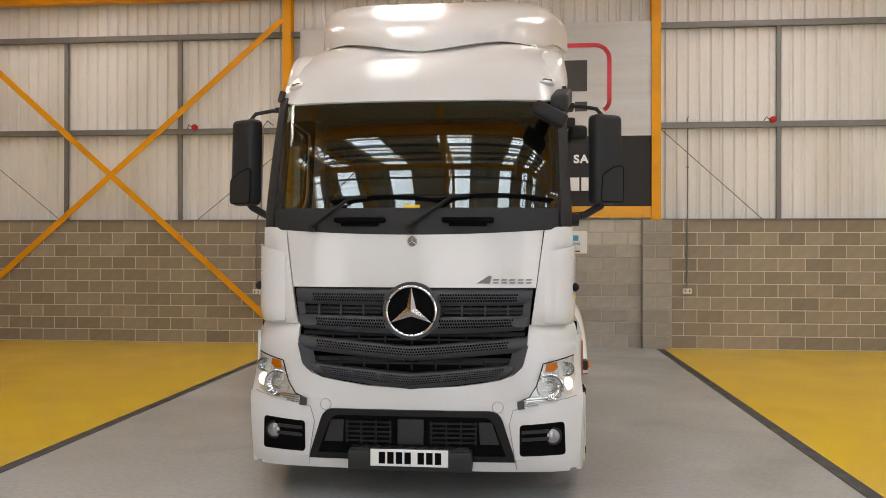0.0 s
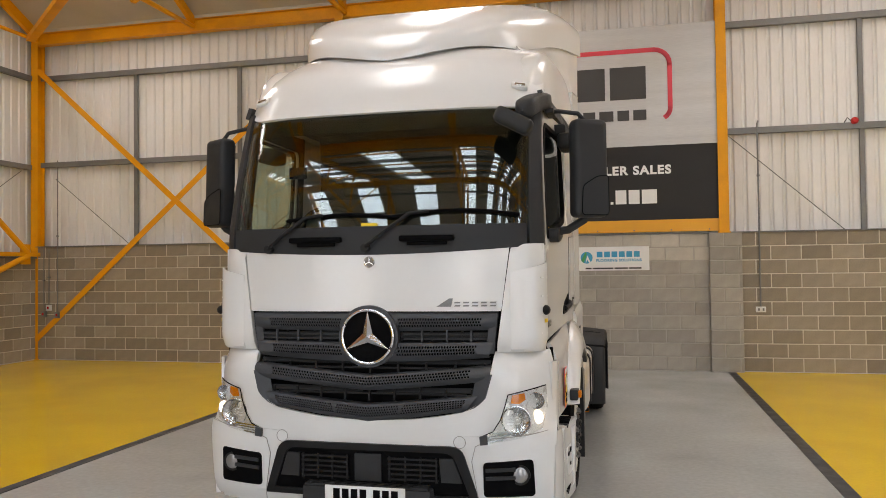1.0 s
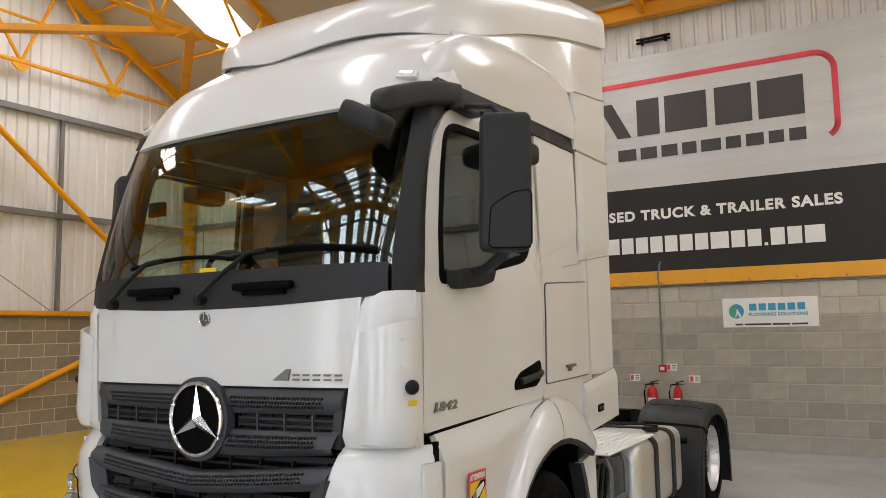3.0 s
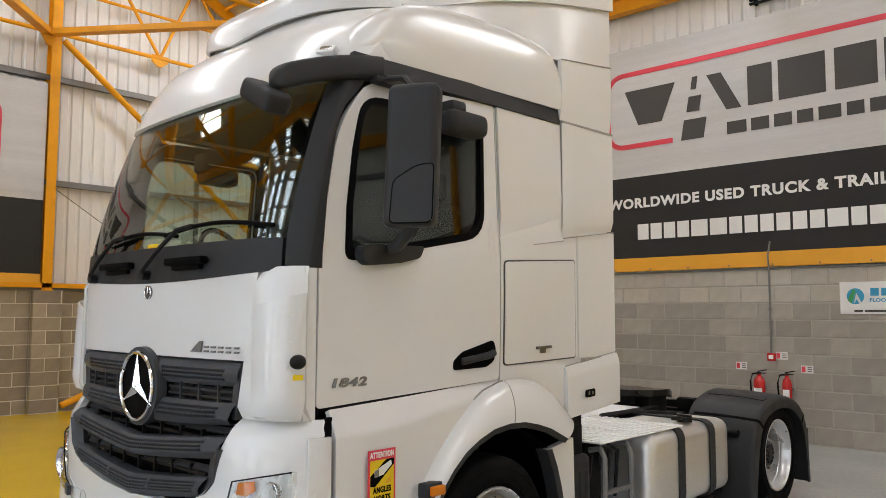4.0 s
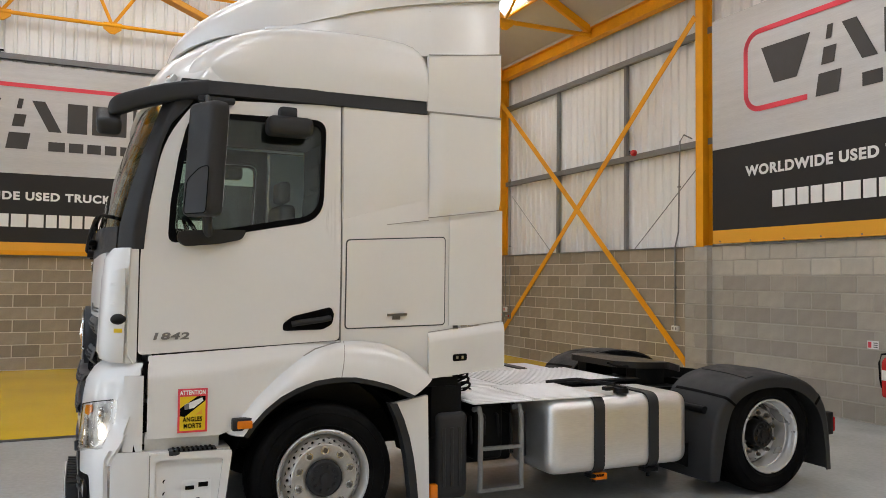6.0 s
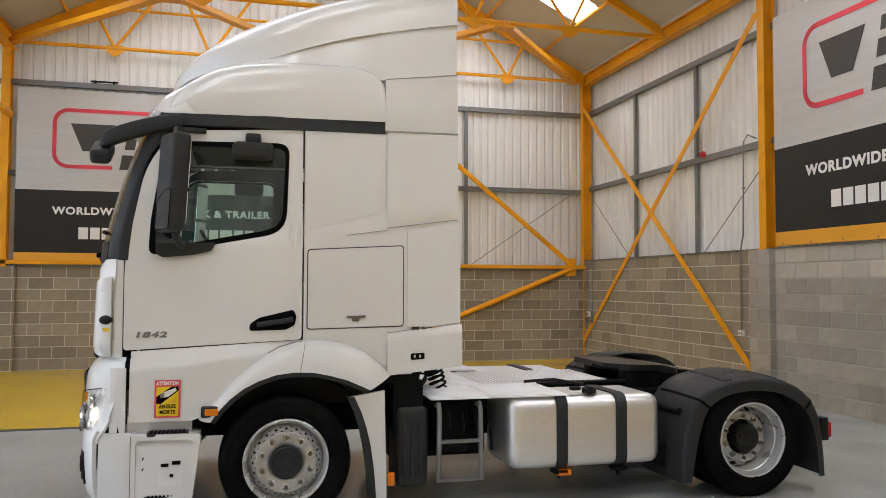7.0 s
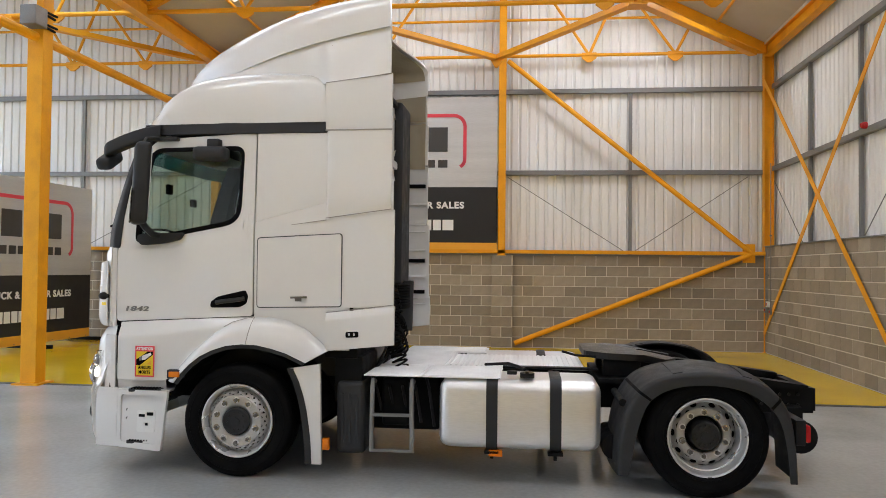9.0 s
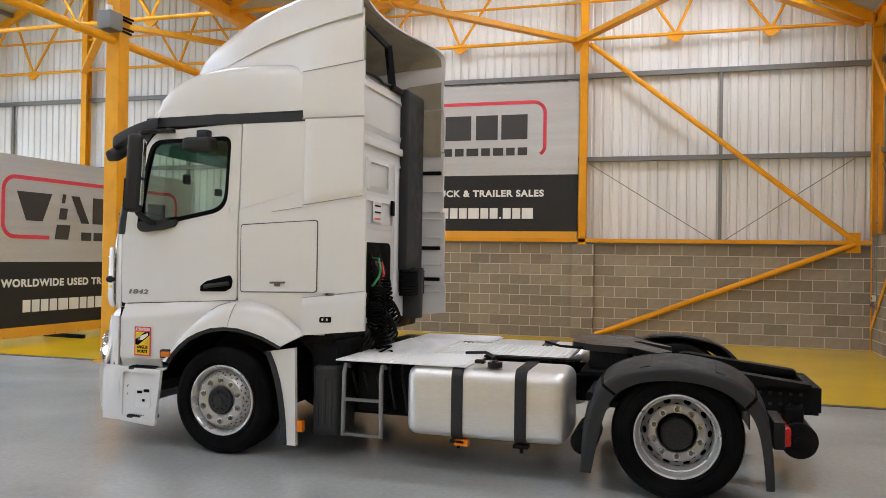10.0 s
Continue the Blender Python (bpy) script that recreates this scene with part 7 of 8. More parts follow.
for s in SIDES:
    y0, y1 = (1.66, 2.94) if s > 0 else (1.2, 2.9)
    bm = bmesh.new()
    box(bm, *sorted((s * 0.56, s * 1.205)), y0, y1, 0.30, 0.852, 0.115, 6)
    tank = part("fuel_tank", bm, M_ALU, truck, "brushed aluminium fuel tank with black straps")
    for yc in ((2.085, 2.585) if s > 0 else (1.7, 2.5)):
        bm = bmesh.new()
        loop = ring_points([(0.548, 0.864), (1.217, 0.864), (1.217, 0.288), (0.548, 0.288)], 0.105, 5)
        inner = ring_points([(0.56, 0.852), (1.205, 0.852), (1.205, 0.30), (0.56, 0.30)], 0.095, 5)
        ra = [bm.verts.new((s * a, yc - 0.045, b)) for a, b in loop]
        rb = [bm.verts.new((s * a, yc + 0.045, b)) for a, b in loop]
        ia = [bm.verts.new((s * a, yc - 0.045, b)) for a, b in inner]
        ib = [bm.verts.new((s * a, yc + 0.045, b)) for a, b in inner]
        n = len(loop)
        for k in range(n):
            j = (k + 1) % n
            bm.faces.new((ra[k], ra[j], rb[j], rb[k]))
            bm.faces.new((ra[k], ra[j], ia[j], ia[k]))
            bm.faces.new((rb[k], rb[j], ib[j], ib[k]))
        strap = part("tank_strap", bm, M_TRIM, tank, "black tank strap")
        bm = bmesh.new()
        rod(bm, (s * 1.14, yc, 0.22), (s * 1.14, yc, 0.30), 0.014, 8)
        box(bm, *sorted((s * 1.10, s * 1.19)), yc - 0.06, yc + 0.06, 0.262, 0.29, 0.006)
        part("strap_clamp", bm, M_CHASSIS, strap)
    if s > 0:
        bm = bmesh.new()
        rod(bm, (1.10, 2.36, 0.862), (1.10, 2.36, 0.90), 0.058, 20)
        box(bm, 1.045, 1.155, 2.345, 2.375, 0.895, 0.915, 0.006)
        part("filler_cap", bm, M_BLACK, tank, "black filler cap")
        bm = bmesh.new()
        box(bm, 1.12, 1.19, 2.06, 2.17, 0.245, 0.292, 0.008)
        part("side_lamp", bm, M_AMBER, tank, "amber side lamp")

# catwalk
def tread_plate(x0, x1, y0, y1, z, along, n):
    bm = bmesh.new()
    box(bm, x0, x1, y0, y1, z - 0.012, z, 0.003, 1)
    p = part("deck_plate", bm, M_DECK, truck, "ribbed aluminium deck plate")
    for k in range(n):
        bm = bmesh.new()
        if along == "x":
            y = y0 + (k + 0.5) * (y1 - y0) / n
            box(bm, x0 + 0.02, x1 - 0.02, y - 0.011, y + 0.011, z - 0.002, z + 0.008, 0.003, 1)
        else:
            x = x0 + (k + 0.5) * (x1 - x0) / n
            box(bm, x - 0.011, x + 0.011, y0 + 0.02, y1 - 0.02, z - 0.002, z + 0.008, 0.003, 1)
        part("deck_rib", bm, M_DECK, p)


tread_plate(0.50, 1.19, 1.05, 1.52, 0.868, "y", 12)
tread_plate(0.50, 1.19, 1.524, 2.15, 0.868, "y", 14)
tread_plate(-0.62, 0.49, 1.08, 1.66, 0.870, "y", 14)
tread_plate(-0.45, 0.49, 1.664, 2.86, 0.870, "x", 26)
tread_plate(-1.15, -0.63, 1.1, 1.95, 0.870, "y", 9)
bm = bmesh.new()
box(bm, 0.49, 0.58, 2.15, 2.96, 0.868, 0.884)
part("tank_top_bracket", bm, M_CHASSIS, truck)
bm = bmesh.new()
box(bm, 1.07, 1.13, 2.2, 2.28, 0.885, 0.915, 0.01)
tube(bm, [(0.6, 2.0, 0.90), (0.75, 2.2, 0.93), (0.9, 2.3, 0.92), (1.05, 2.34, 0.92)], 0.014, 6)
part("filler_hose", bm, M_BLACK, truck)

# fifth wheel coupling
bm = bmesh.new()
loop = ring_points([(-0.34, 2.86), (0.34, 2.86), (0.48, 3.04), (0.49, 3.32), (0.38, 3.58), (0.16, 3.70), (0.05, 3.36), (-0.05, 3.36), (-0.16, 3.70), (-0.38, 3.58), (-0.49, 3.32), (-0.48, 3.04)], 0.05, 3)
hi = [bm.verts.new((x, y, 1.005 - 0.03 * (y - 3.1) - (0.04 if y > 3.5 else 0))) for x, y in loop]
lo = [bm.verts.new((x, y, 0.95 - 0.03 * (y - 3.1) - (0.04 if y > 3.5 else 0))) for x, y in loop]
n = len(loop)
for k in range(n):
    bm.faces.new((lo[k], lo[(k + 1) % n], hi[(k + 1) % n], hi[k]))
bm.faces.new(hi)
bm.faces.new(lo[::-1])
fifth = part("fifth_wheel_plate", bm, M_GREASE, truck, "black greasy coupling plate", smooth=False)
bm = bmesh.new()
for s in SIDES:
    box(bm, *sorted((s * 0.30, s * 0.45)), 3.02, 3.34, 0.80, 0.955, 0.02)
box(bm, -0.6, 0.6, 2.96, 3.4, 0.76, 0.80)
tube(bm, [(0.40, 2.98, 0.965), (0.50, 2.78, 0.985), (0.53, 2.66, 1.02)], 0.012, 6)
part("coupling_base", bm, M_CHASSIS, fifth)

# mudguards
for s in SIDES:
    outer = [(3.025, 0.165), (3.035, 0.45), (3.08, 0.655), (3.16, 0.81), (3.29, 0.915), (3.50, 0.975), (3.72, 0.995), (3.95, 0.97), (4.14, 0.91), (4.27, 0.80), (4.345, 0.65), (4.38, 0.40), (4.392, 0.15)]
    inner = [(3.13, 0.165), (3.18, 0.43), (3.225, 0.60), (3.285, 0.725), (3.39, 0.805), (3.53, 0.85), (3.72, 0.865), (3.91, 0.845), (4.06, 0.79), (4.18, 0.70), (4.255, 0.57), (4.295, 0.37), (4.315, 0.15)]

    def curve(rows, u):
        i = min(int(u * 12), 11)
        k = u * 12 - i
        p = [Vector(rows[max(0, min(12, i + d))]) for d in (-1, 0, 1, 2)]
        return 0.5 * (2 * p[1] + (p[2] - p[0]) * k + (2 * p[0] - 5 * p[1] + 4 * p[2] - p[3]) * k * k + (3 * p[1] - p[0] - 3 * p[2] + p[3]) * k ** 3)

    def guard(u, v, s=s):
        """Across the top from the inside to the rounded outer edge, then down the outer face."""
        o, i = curve(outer, u), curve(inner, u)
        o = o.lerp(i, 0.22 * min(1.0, v / 0.6) ** 3)
        if v < 0.6:
            return (s * (0.74 + 0.53 * v / 0.6), o.x, o.y)
        k = (v - 0.6) / 0.4
        p = o.lerp(i, 0.10 * (k / 0.2) ** 2) if k < 0.2 else o.lerp(i, 0.10 + 0.90 * (k - 0.2) / 0.8)
        return (s * (1.27 + 0.055 * min(1.0, k / 0.3) ** 0.6), p.x, p.y)
    bm = bmesh.new()
    sheet(bm, guard, span(0, 1, 48), [0, 0.15, 0.3, 0.45, 0.56, 0.6, 0.63, 0.66, 0.7, 0.74, 0.82, 0.91, 1.0], 0.012)
    mg = part("mudguard", bm, M_TRIM, truck, "black plastic rear mudguard")
    for a in (0.40, 0.60):
        bm = bmesh.new()
        sheet(bm, lambda u, v: tuple(Vector(guard(a + 0.03 * u, v)) + Vector((0, 0, 0.006))), [0, 0.5, 1], span(0.05, 0.6, 6), 0.01)
        part("mudguard_rib", bm, M_TRIM, mg)
    for a in (0.255, 0.745):
        bm = bmesh.new()
        sheet(bm, lambda u, v: tuple(Vector(guard(a + 0.012 * u, v)) + Vector((s * 0.006 * v, 0, 0.005))), [0, 1], [0.05, 0.3, 0.56, 0.6, 0.63, 0.66, 0.7, 0.74, 0.82, 0.91, 1.0], 0.008)
        part("mudguard_seam", bm, M_DEEP, mg)
    bm = bmesh.new()
    rod(bm, (s * 0.6, 3.10, 0.70), (s * 1.2, 3.10, 0.70), 0.03, 10)
    part("guard_bracket", bm, M_CHASSIS, mg)
    bm = bmesh.new()
    box(bm, *sorted((s * 0.86, s * 1.285)), 4.425, 4.475, 0.45, 0.58, 0.02, 2)
    tail = part("tail_lamp", bm, M_REDLENS, truck, "red rear lamp cluster")
    bm = bmesh.new()
    box(bm, *sorted((s * 0.84, s * 1.295)), 4.36, 4.435, 0.43, 0.62, 0.01)
    part("tail_lamp_base", bm, M_BLACK, tail)
bm = bmesh.new()
rod(bm, (-0.62, 4.62, 0.36), (0.62, 4.62, 0.36), 0.135, 24)
rod(bm, (0.62, 4.62, 0.36), (0.63, 4.62, 0.36), 0.03, 10)
part("air_tank", bm, M_CHASSIS, truck, "black air reservoir under the chassis end")
bm = bmesh.new()
box(bm, 0.36, 0.56, 4.52, 4.66, 0.44, 0.60, 0.02)
part("air_tank_bracket", bm, M_CHASSIS, truck)
bm = bmesh.new()
rod(bm, (0.55, 3.05, 0.33), (1.08, 3.05, 0.33), 0.10, 16)
part("air_tank", bm, M_CHASSIS, truck, "black air reservoir")


# ---- banners ----
def bars_print(bm, rows, m):
    """Flat printed polygons, 2 mm proud, in the banner's own plane (u, v)."""
    for pts in rows:
        a = [bm.verts.new(m @ Vector((u, -0.0065, v))) for u, v in pts]
        b = [bm.verts.new(m @ Vector((u, -0.0015, v))) for u, v in pts]
        n = len(pts)
        bm.faces.new(a)
        for k in range(n):
            bm.faces.new((a[k], a[(k + 1) % n], b[(k + 1) % n], b[k]))


def rect(u0, u1, v0, v1, lean=0.0):
    return [(u0, v0), (u1, v0), (u1 + lean, v1), (u0 + lean, v1)]


def stroke(pts, w):
    """A line of constant width as quads."""
    out = []
    for a, b in zip(pts, pts[1:]):
        a, b = Vector(a), Vector(b)
        n = Vector((-(b - a).y, (b - a).x)).normalized() * w / 2
        d = (b - a).normalized() * w * 0.12
        out.append([tuple(a - n - d), tuple(b - n + d), tuple(b + n + d), tuple(a + n - d)])
    return out


def arc(cx, cy, r, a0, a1, n=6):
    return [(cx + r * math.cos(radians(a)), cy + r * math.sin(radians(a))) for a in span(a0, a1, n)]


BW, BHH = 6.2, 3.2


def banner(m, label, size=1.0, strip=True):
    """A printed sheet; its plane is local x-z, its face towards local -y."""
    ob = thing("banner", label, "banner", "printed banners of the hall")
    ob.matrix_world = m @ Matrix.Diagonal((size, 1, size, 1))
    one = Matrix.Identity(4)
    bm = bmesh.new()
    sheet(bm, lambda u, v: (u, 0.004 * math.sin(u * 2.1) * math.sin(v * 1.7) + 0.004, v), span(0, BW, 24), span(1.22, BHH, 8), 0.002)
    part("silver_field", bm, M_BANNER, ob)
    bm = bmesh.new()
    sheet(bm, lambda u, v: (u, 0.004 * math.sin(u * 2.1) * math.sin(v * 1.7) + 0.004, v), span(0, BW, 24), span(0.0, 1.22, 6), 0.002)
    part("charcoal_field", bm, M_BANNER_DARK, ob)
    if strip:
        bm = bmesh.new()
        box(bm, 0, BW, 0.0, 0.006, -0.2, 0.0)
        part("amber_strip", bm, M_AMBER_STRIP, ob)
        for k in range(11):
            bm = bmesh.new()
            u = 0.15 + k * 0.59
            rod(bm, (u, 0.002, -0.17), (u, -0.006, -0.17), 0.012, 8)
            part("eyelet", bm, M_GALV, ob)
    bm = bmesh.new()
    path = [(1.72, 1.69), (0.92, 1.69)] + arc(0.92, 1.94, 0.25, 270, 180) + arc(0.92, 2.55, 0.25, 180, 90) + arc(5.23, 2.55, 0.25, 90, 0) + arc(5.30, 1.83, 0.18, 0, -60, 4)
    bars_print(bm, stroke(path, 0.075), one)
    part("red_frame", bm, M_RED, ob)
    def print_part(name, rows, material):
        bm = bmesh.new()
        bars_print(bm, rows, one)
        part(name, bm, material, ob, smooth=False)
    # the logo as plain blocks, the web address as plain bars
    for pts in ([(0.96, 2.54), (1.18, 2.0), (1.56, 2.0), (1.78, 2.54)], [(2.26, 2.54), (2.47, 2.54), (2.75, 2.0), (2.54, 2.0)], rect(2.84, 3.17, 2.0, 2.54),
                rect(3.25, 3.84, 2.0, 2.54), rect(3.95, 4.44, 2.0, 2.54), rect(4.52, 5.10, 2.0, 2.54),
                rect(2.02, 2.10, 2.38, 2.56, 0.03), rect(1.95, 2.14, 2.06, 2.28, 0.04), rect(1.86, 2.20, 1.66, 1.95, 0.05)):
        print_part("logo_block", [pts], M_DARK_PRINT)
    u = 2.54
    for w in (0.30, 0.27, 0.26, 0.23, 0.30, 0.23, 0.26, 0.22, 0.24):
        print_part("logo_bar", [rect(u, u + w - 0.03, 1.65, 1.82)], M_DARK_PRINT)
        u += w + 0.035
    u = 1.14
    for k in range(19):
        w = 0.045 if k == 15 else 0.24 if k in (4, 5, 12, 18) else 0.175
        print_part("address_bar", [rect(u, u + w, 0.27, 0.31 if k == 15 else 0.50)], M_WHITE_PRINT)
        u += w + 0.036
    letters("WORLDWIDE USED TRUCK & TRAILER SALES", 0.195, Matrix.Translation((3.07, -0.004, 0.815)) @ Matrix.Rotation(radians(90), 4, "X"), M_WHITE_PRINT, ob, 0.002, "banner_lettering", 4.82)
    return ob


banner(pose(-3.268, WN + 0.02, 2.507), "silver and charcoal printed banner hung on the block wall", 1.021)
banner(pose(WW + 0.06, -4.616, 2.309, 0, 0, 90), "silver and charcoal printed banner hung on the gable wall", 1.016)
board = banner(pose(-3.67, -8.06, 0.28, 0, 0, 177), "printed banner on a free-standing board over the yellow floor")
bm = bmesh.new()
for k in range(8):
    u = 0.03 + k * (BW - 0.06) / 7
    box(bm, u - 0.03, u + 0.03, 0.012, 0.07, -0.2, BHH)
for v in (-0.2, 1.5, BHH - 0.06):
    box(bm, 0, BW, 0.012, 0.07, v, v + 0.06)
part("board_frame", bm, M_GALV, board, smooth=False)
for u in (0.1, 2.1, 4.1, 6.1):
    bm = bmesh.new()
    box(bm, u - 0.04, u + 0.04, -0.55, 0.45, -0.28, -0.2, 0.008)
    part("board_foot", bm, M_CHASSIS, board)

# ---- small things on the north wall ----
Y = WN - 0.002
bm = bmesh.new()
box(bm, 0.77, 1.98, Y - 0.008, Y, 1.665, 2.065)
sign = solid("sign_board", bm, M_WHITE_PRINT, "white flooring company sign with blue shapes on the wall", "sign", smooth=False)
bm = bmesh.new()
rod(bm, (0.95, Y - 0.011, 1.885), (0.95, Y - 0.008, 1.885), 0.10, 28)
part("logo_disc", bm, M_CYAN, sign)
bm = bmesh.new()
prism(bm, [(0.86, 1.84), (0.93, 1.98), (0.955, 1.96), (0.93, 1.86), (0.90, 1.80)], Y - 0.013, Y - 0.011, "y")
part("logo_leaf", bm, M_GREEN, sign)
bm = bmesh.new()
prism(bm, [(0.93, 1.79), (0.96, 1.93), (1.02, 1.80), (0.99, 1.80), (0.965, 1.85)], Y - 0.013, Y - 0.011, "y")
part("logo_leaf", bm, M_WHITE_PRINT, sign)
for k in range(6):
    bm = bmesh.new()
    u = 1.12 + k * 0.122
    box(bm, u, u + 0.095, Y - 0.011, Y - 0.008, 1.89, 1.985)
    part("logo_bar", bm, M_CYAN, sign)
for word, u, w in (("FLOORING", 1.285, 0.35), ("SOLUTIONS", 1.67, 0.37)):
    letters(word, 0.06, Matrix.Translation((u, Y - 0.0095, 1.835)) @ Matrix.Rotation(radians(90), 4, "X"), M_CYAN, sign, 0.0015, "sign_lettering", w)
for u, w in ((0.93, 0.10), (1.05, 0.34), (1.41, 0.22), (1.65, 0.2)):
    bm = bmesh.new()
    box(bm, u, u + w, Y - 0.0105, Y - 0.008, 1.69, 1.715)
    part("small_print_bar", bm, M_DARK_PRINT, sign)
sign.location = (-0.038, 0.0, 0.004)


def extinguisher(x, k, z0):
    """k: its size; z0: its foot."""
    ob = thing("fire_extinguisher", "red fire extinguisher hung on the block wall", "extinguisher", "extinguishers on the wall", (x, Y - 0.10, z0))
    x, y = 0.0, 0.0
    bm = bmesh.new()
    turned_z(bm, [(0.0, 0.0), (0.07 * k, 0.0), (0.083 * k, 0.02), (0.085 * k, 0.06), (0.085 * k, 0.38), (0.075 * k, 0.43), (0.045 * k, 0.465), (0.025, 0.475), (0.025, 0.5)], x, y)
    part("cylinder", bm, M_RED_GLOSS, ob)
    bm = bmesh.new()
    rod(bm, (x, y, 0.49), (x, y, 0.53), 0.025, 12)
    bar(bm, (x - 0.02, y, 0.535), (x + 0.10, y, 0.56), 0.02, 0.015)
    bar(bm, (x - 0.02, y, 0.515), (x + 0.09, y, 0.515), 0.02, 0.012)
    part("valve", bm, M_BLACK, ob)
    bm = bmesh.new()
    tube(bm, [(x - 0.02, y, 0.51), (x - 0.09, y, 0.50), (x - 0.115, y - 0.01, 0.40), (x - 0.105, y - 0.01, 0.20), (x - 0.09, y, 0.10)], 0.012, 8)
    part("hose", bm, M_RUBBER, ob)
    bm = bmesh.new()
    sheet(bm, lambda u, v: (x + 0.0862 * k * math.sin(u), y - 0.0862 * k * math.cos(u), 0.20 + 0.12 * v), span(-0.8, 0.8, 10), [0, 1], 0.001)
    part("label_band", bm, M_WHITE_PRINT, ob)
    bm = bmesh.new()
    box(bm, x - 0.05, x + 0.05, y + 0.05, y + 0.098, 0.30, 0.34)
    part("bracket", bm, M_GALV, ob)


def turned_z(bm, prof, cx, cy, seg=24):
    rows = [[bm.verts.new((cx + r * math.cos(2 * math.pi * k / seg), cy + r * math.sin(2 * math.pi * k / seg), z)) for r, z in prof] for k in range(seg)]
    for k in range(seg):
        for j in range(len(prof) - 1):
            bm.faces.new((rows[k][j], rows[k][j + 1], rows[(k + 1) % seg][j + 1], rows[(k + 1) % seg][j]))
    bmesh.ops.remove_doubles(bm, verts=bm.verts[:], dist=0.0005)


extinguisher(-0.28, 0.87, 0.37)
extinguisher(0.078, 0.68, 0.37)
for x, z, m, nm in ((-0.555, 0.964, M_RED, "red and white fire notice on the wall"), (-0.014, 1.117, M_RED, "red and white fire notice on the wall"), (0.302, 0.953, M_RED, "red and white fire notice on the wall")):
    bm = bmesh.new()
    box(bm, x - 0.075, x + 0.075, Y - 0.004, Y, z - 0.05, z + 0.05)
    note = solid("safety_notice", bm, M_WHITE_PRINT, nm, "notice", "notices beside the extinguishers", smooth=False)
    bm = bmesh.new()
    box(bm, x - 0.065, x - 0.02, Y - 0.006, Y - 0.004, z - 0.036, z + 0.036)
    part("notice_field", bm, m, note)
    for k in range(3):
        bm = bmesh.new()
        box(bm, x + 0.008, x + 0.064, Y - 0.006, Y - 0.004, z - 0.03 + 0.025 * k, z - 0.02 + 0.025 * k)
        part("notice_bar", bm, M_DARK_PRINT, note)
bm = bmesh.new()
box(bm, -0.188, -0.086, Y - 0.05, Y, 1.046, 1.148, 0.006)
call = solid("fire_call_point", bm, M_RED_GLOSS, "red fire call point box on the wall", "call point")
bm = bmesh.new()
box(bm, -0.167, -0.107, Y - 0.053, Y - 0.05, 1.072, 1.122)
part("call_window", bm, M_WHITE_PRINT, call)


def conduit(pts, label="grey steel cable conduit on the wall", r=0.013):
    bm = bmesh.new()
    tube(bm, pts, r, 8)
    ob = solid("cable_conduit", bm, M_GALV, label, "conduit", "conduits on the walls")
    for p, q in zip(pts, pts[1:]):
        d = (Vector(q) - Vector(p))
        if abs(d.z) > 0.8:
            c = Vector(p) + d * 0.5
            bm = bmesh.new()
            box(bm, c.x - 0.022, c.x + 0.022, c.y - 0.018, c.y + 0.02, c.z - 0.012, c.z + 0.012)
            part("conduit_clip", bm, M_GALV, ob)
    return ob


def socket(x, y, z, face="n"):
    bm = bmesh.new()
    if face == "n":
        box(bm, x - 0.075, x + 0.075, y - 0.045, y, z - 0.045, z + 0.045, 0.006)
    else:
        box(bm, x, x + 0.045, y - 0.075, y + 0.075, z - 0.045, z + 0.045, 0.006)
    ob = solid("wall_socket", bm, M_PLASTIC_WHITE, "white double wall socket at the end of a conduit", "socket", "wall sockets")
    for d in (-0.035, 0.035):
        bm = bmesh.new()
        if face == "n":
            box(bm, x + d - 0.014, x + d + 0.014, y - 0.049, y - 0.045, z - 0.02, z + 0.02)
        else:
            box(bm, x + 0.045, x + 0.049, y + d - 0.014, y + d + 0.014, z - 0.02, z + 0.02)
        part("socket_face", bm, M_GALV, ob)


conduit([(-0.137, Y - 0.03, 1.148), (-0.137, Y - 0.03, 2.31), (-0.137, Y - 0.06, 2.435), (-0.10, Y - 0.05, 2.64)])
conduit([(3.668, Y - 0.02, 1.056), (3.668, Y - 0.02, 2.251), (3.668, Y - 0.03, 2.333), (3.668, Y - 0.03, 4.03), (3.689, Y + 0.02, 4.071), (3.689, Y + 0.12, 4.03)])
socket(3.668, Y, 1.015)
conduit([(-4.063, Y - 0.03, 0.984), (-4.063, Y - 0.03, 2.262), (-3.982, Y - 0.03, 2.517), (-3.941, Y - 0.03, 3.999), (-3.88, Y, 4.101), (-3.798, Y + 0.1, 4.03)])
socket(-4.063, Y, 0.954)
for x, z0, zt in ((-9.72, 1.107, 2.21), (-9.84, 0.984, 2.21), (-9.52, 0.964, 4.0)):
    conduit([(x, Y - 0.03, z0), (x, Y - 0.03, zt)], "thin dark cable run in the corner", 0.009)
    bm = bmesh.new()
    box(bm, x - 0.05, x + 0.05, Y - 0.06, Y, z0 - 0.12, z0, 0.008)
    ob = solid("switch_box", bm, M_PLASTIC_WHITE if z0 > 1.05 else M_GALV, "small wall switch box at the end of a cable", "switch", "switch boxes in the corner")
    bm = bmesh.new()
    box(bm, x - 0.02, x + 0.02, Y - 0.066, Y - 0.06, z0 - 0.085, z0 - 0.035, 0.002, 1)
    part("switch_lever", bm, M_RED_GLOSS, ob)


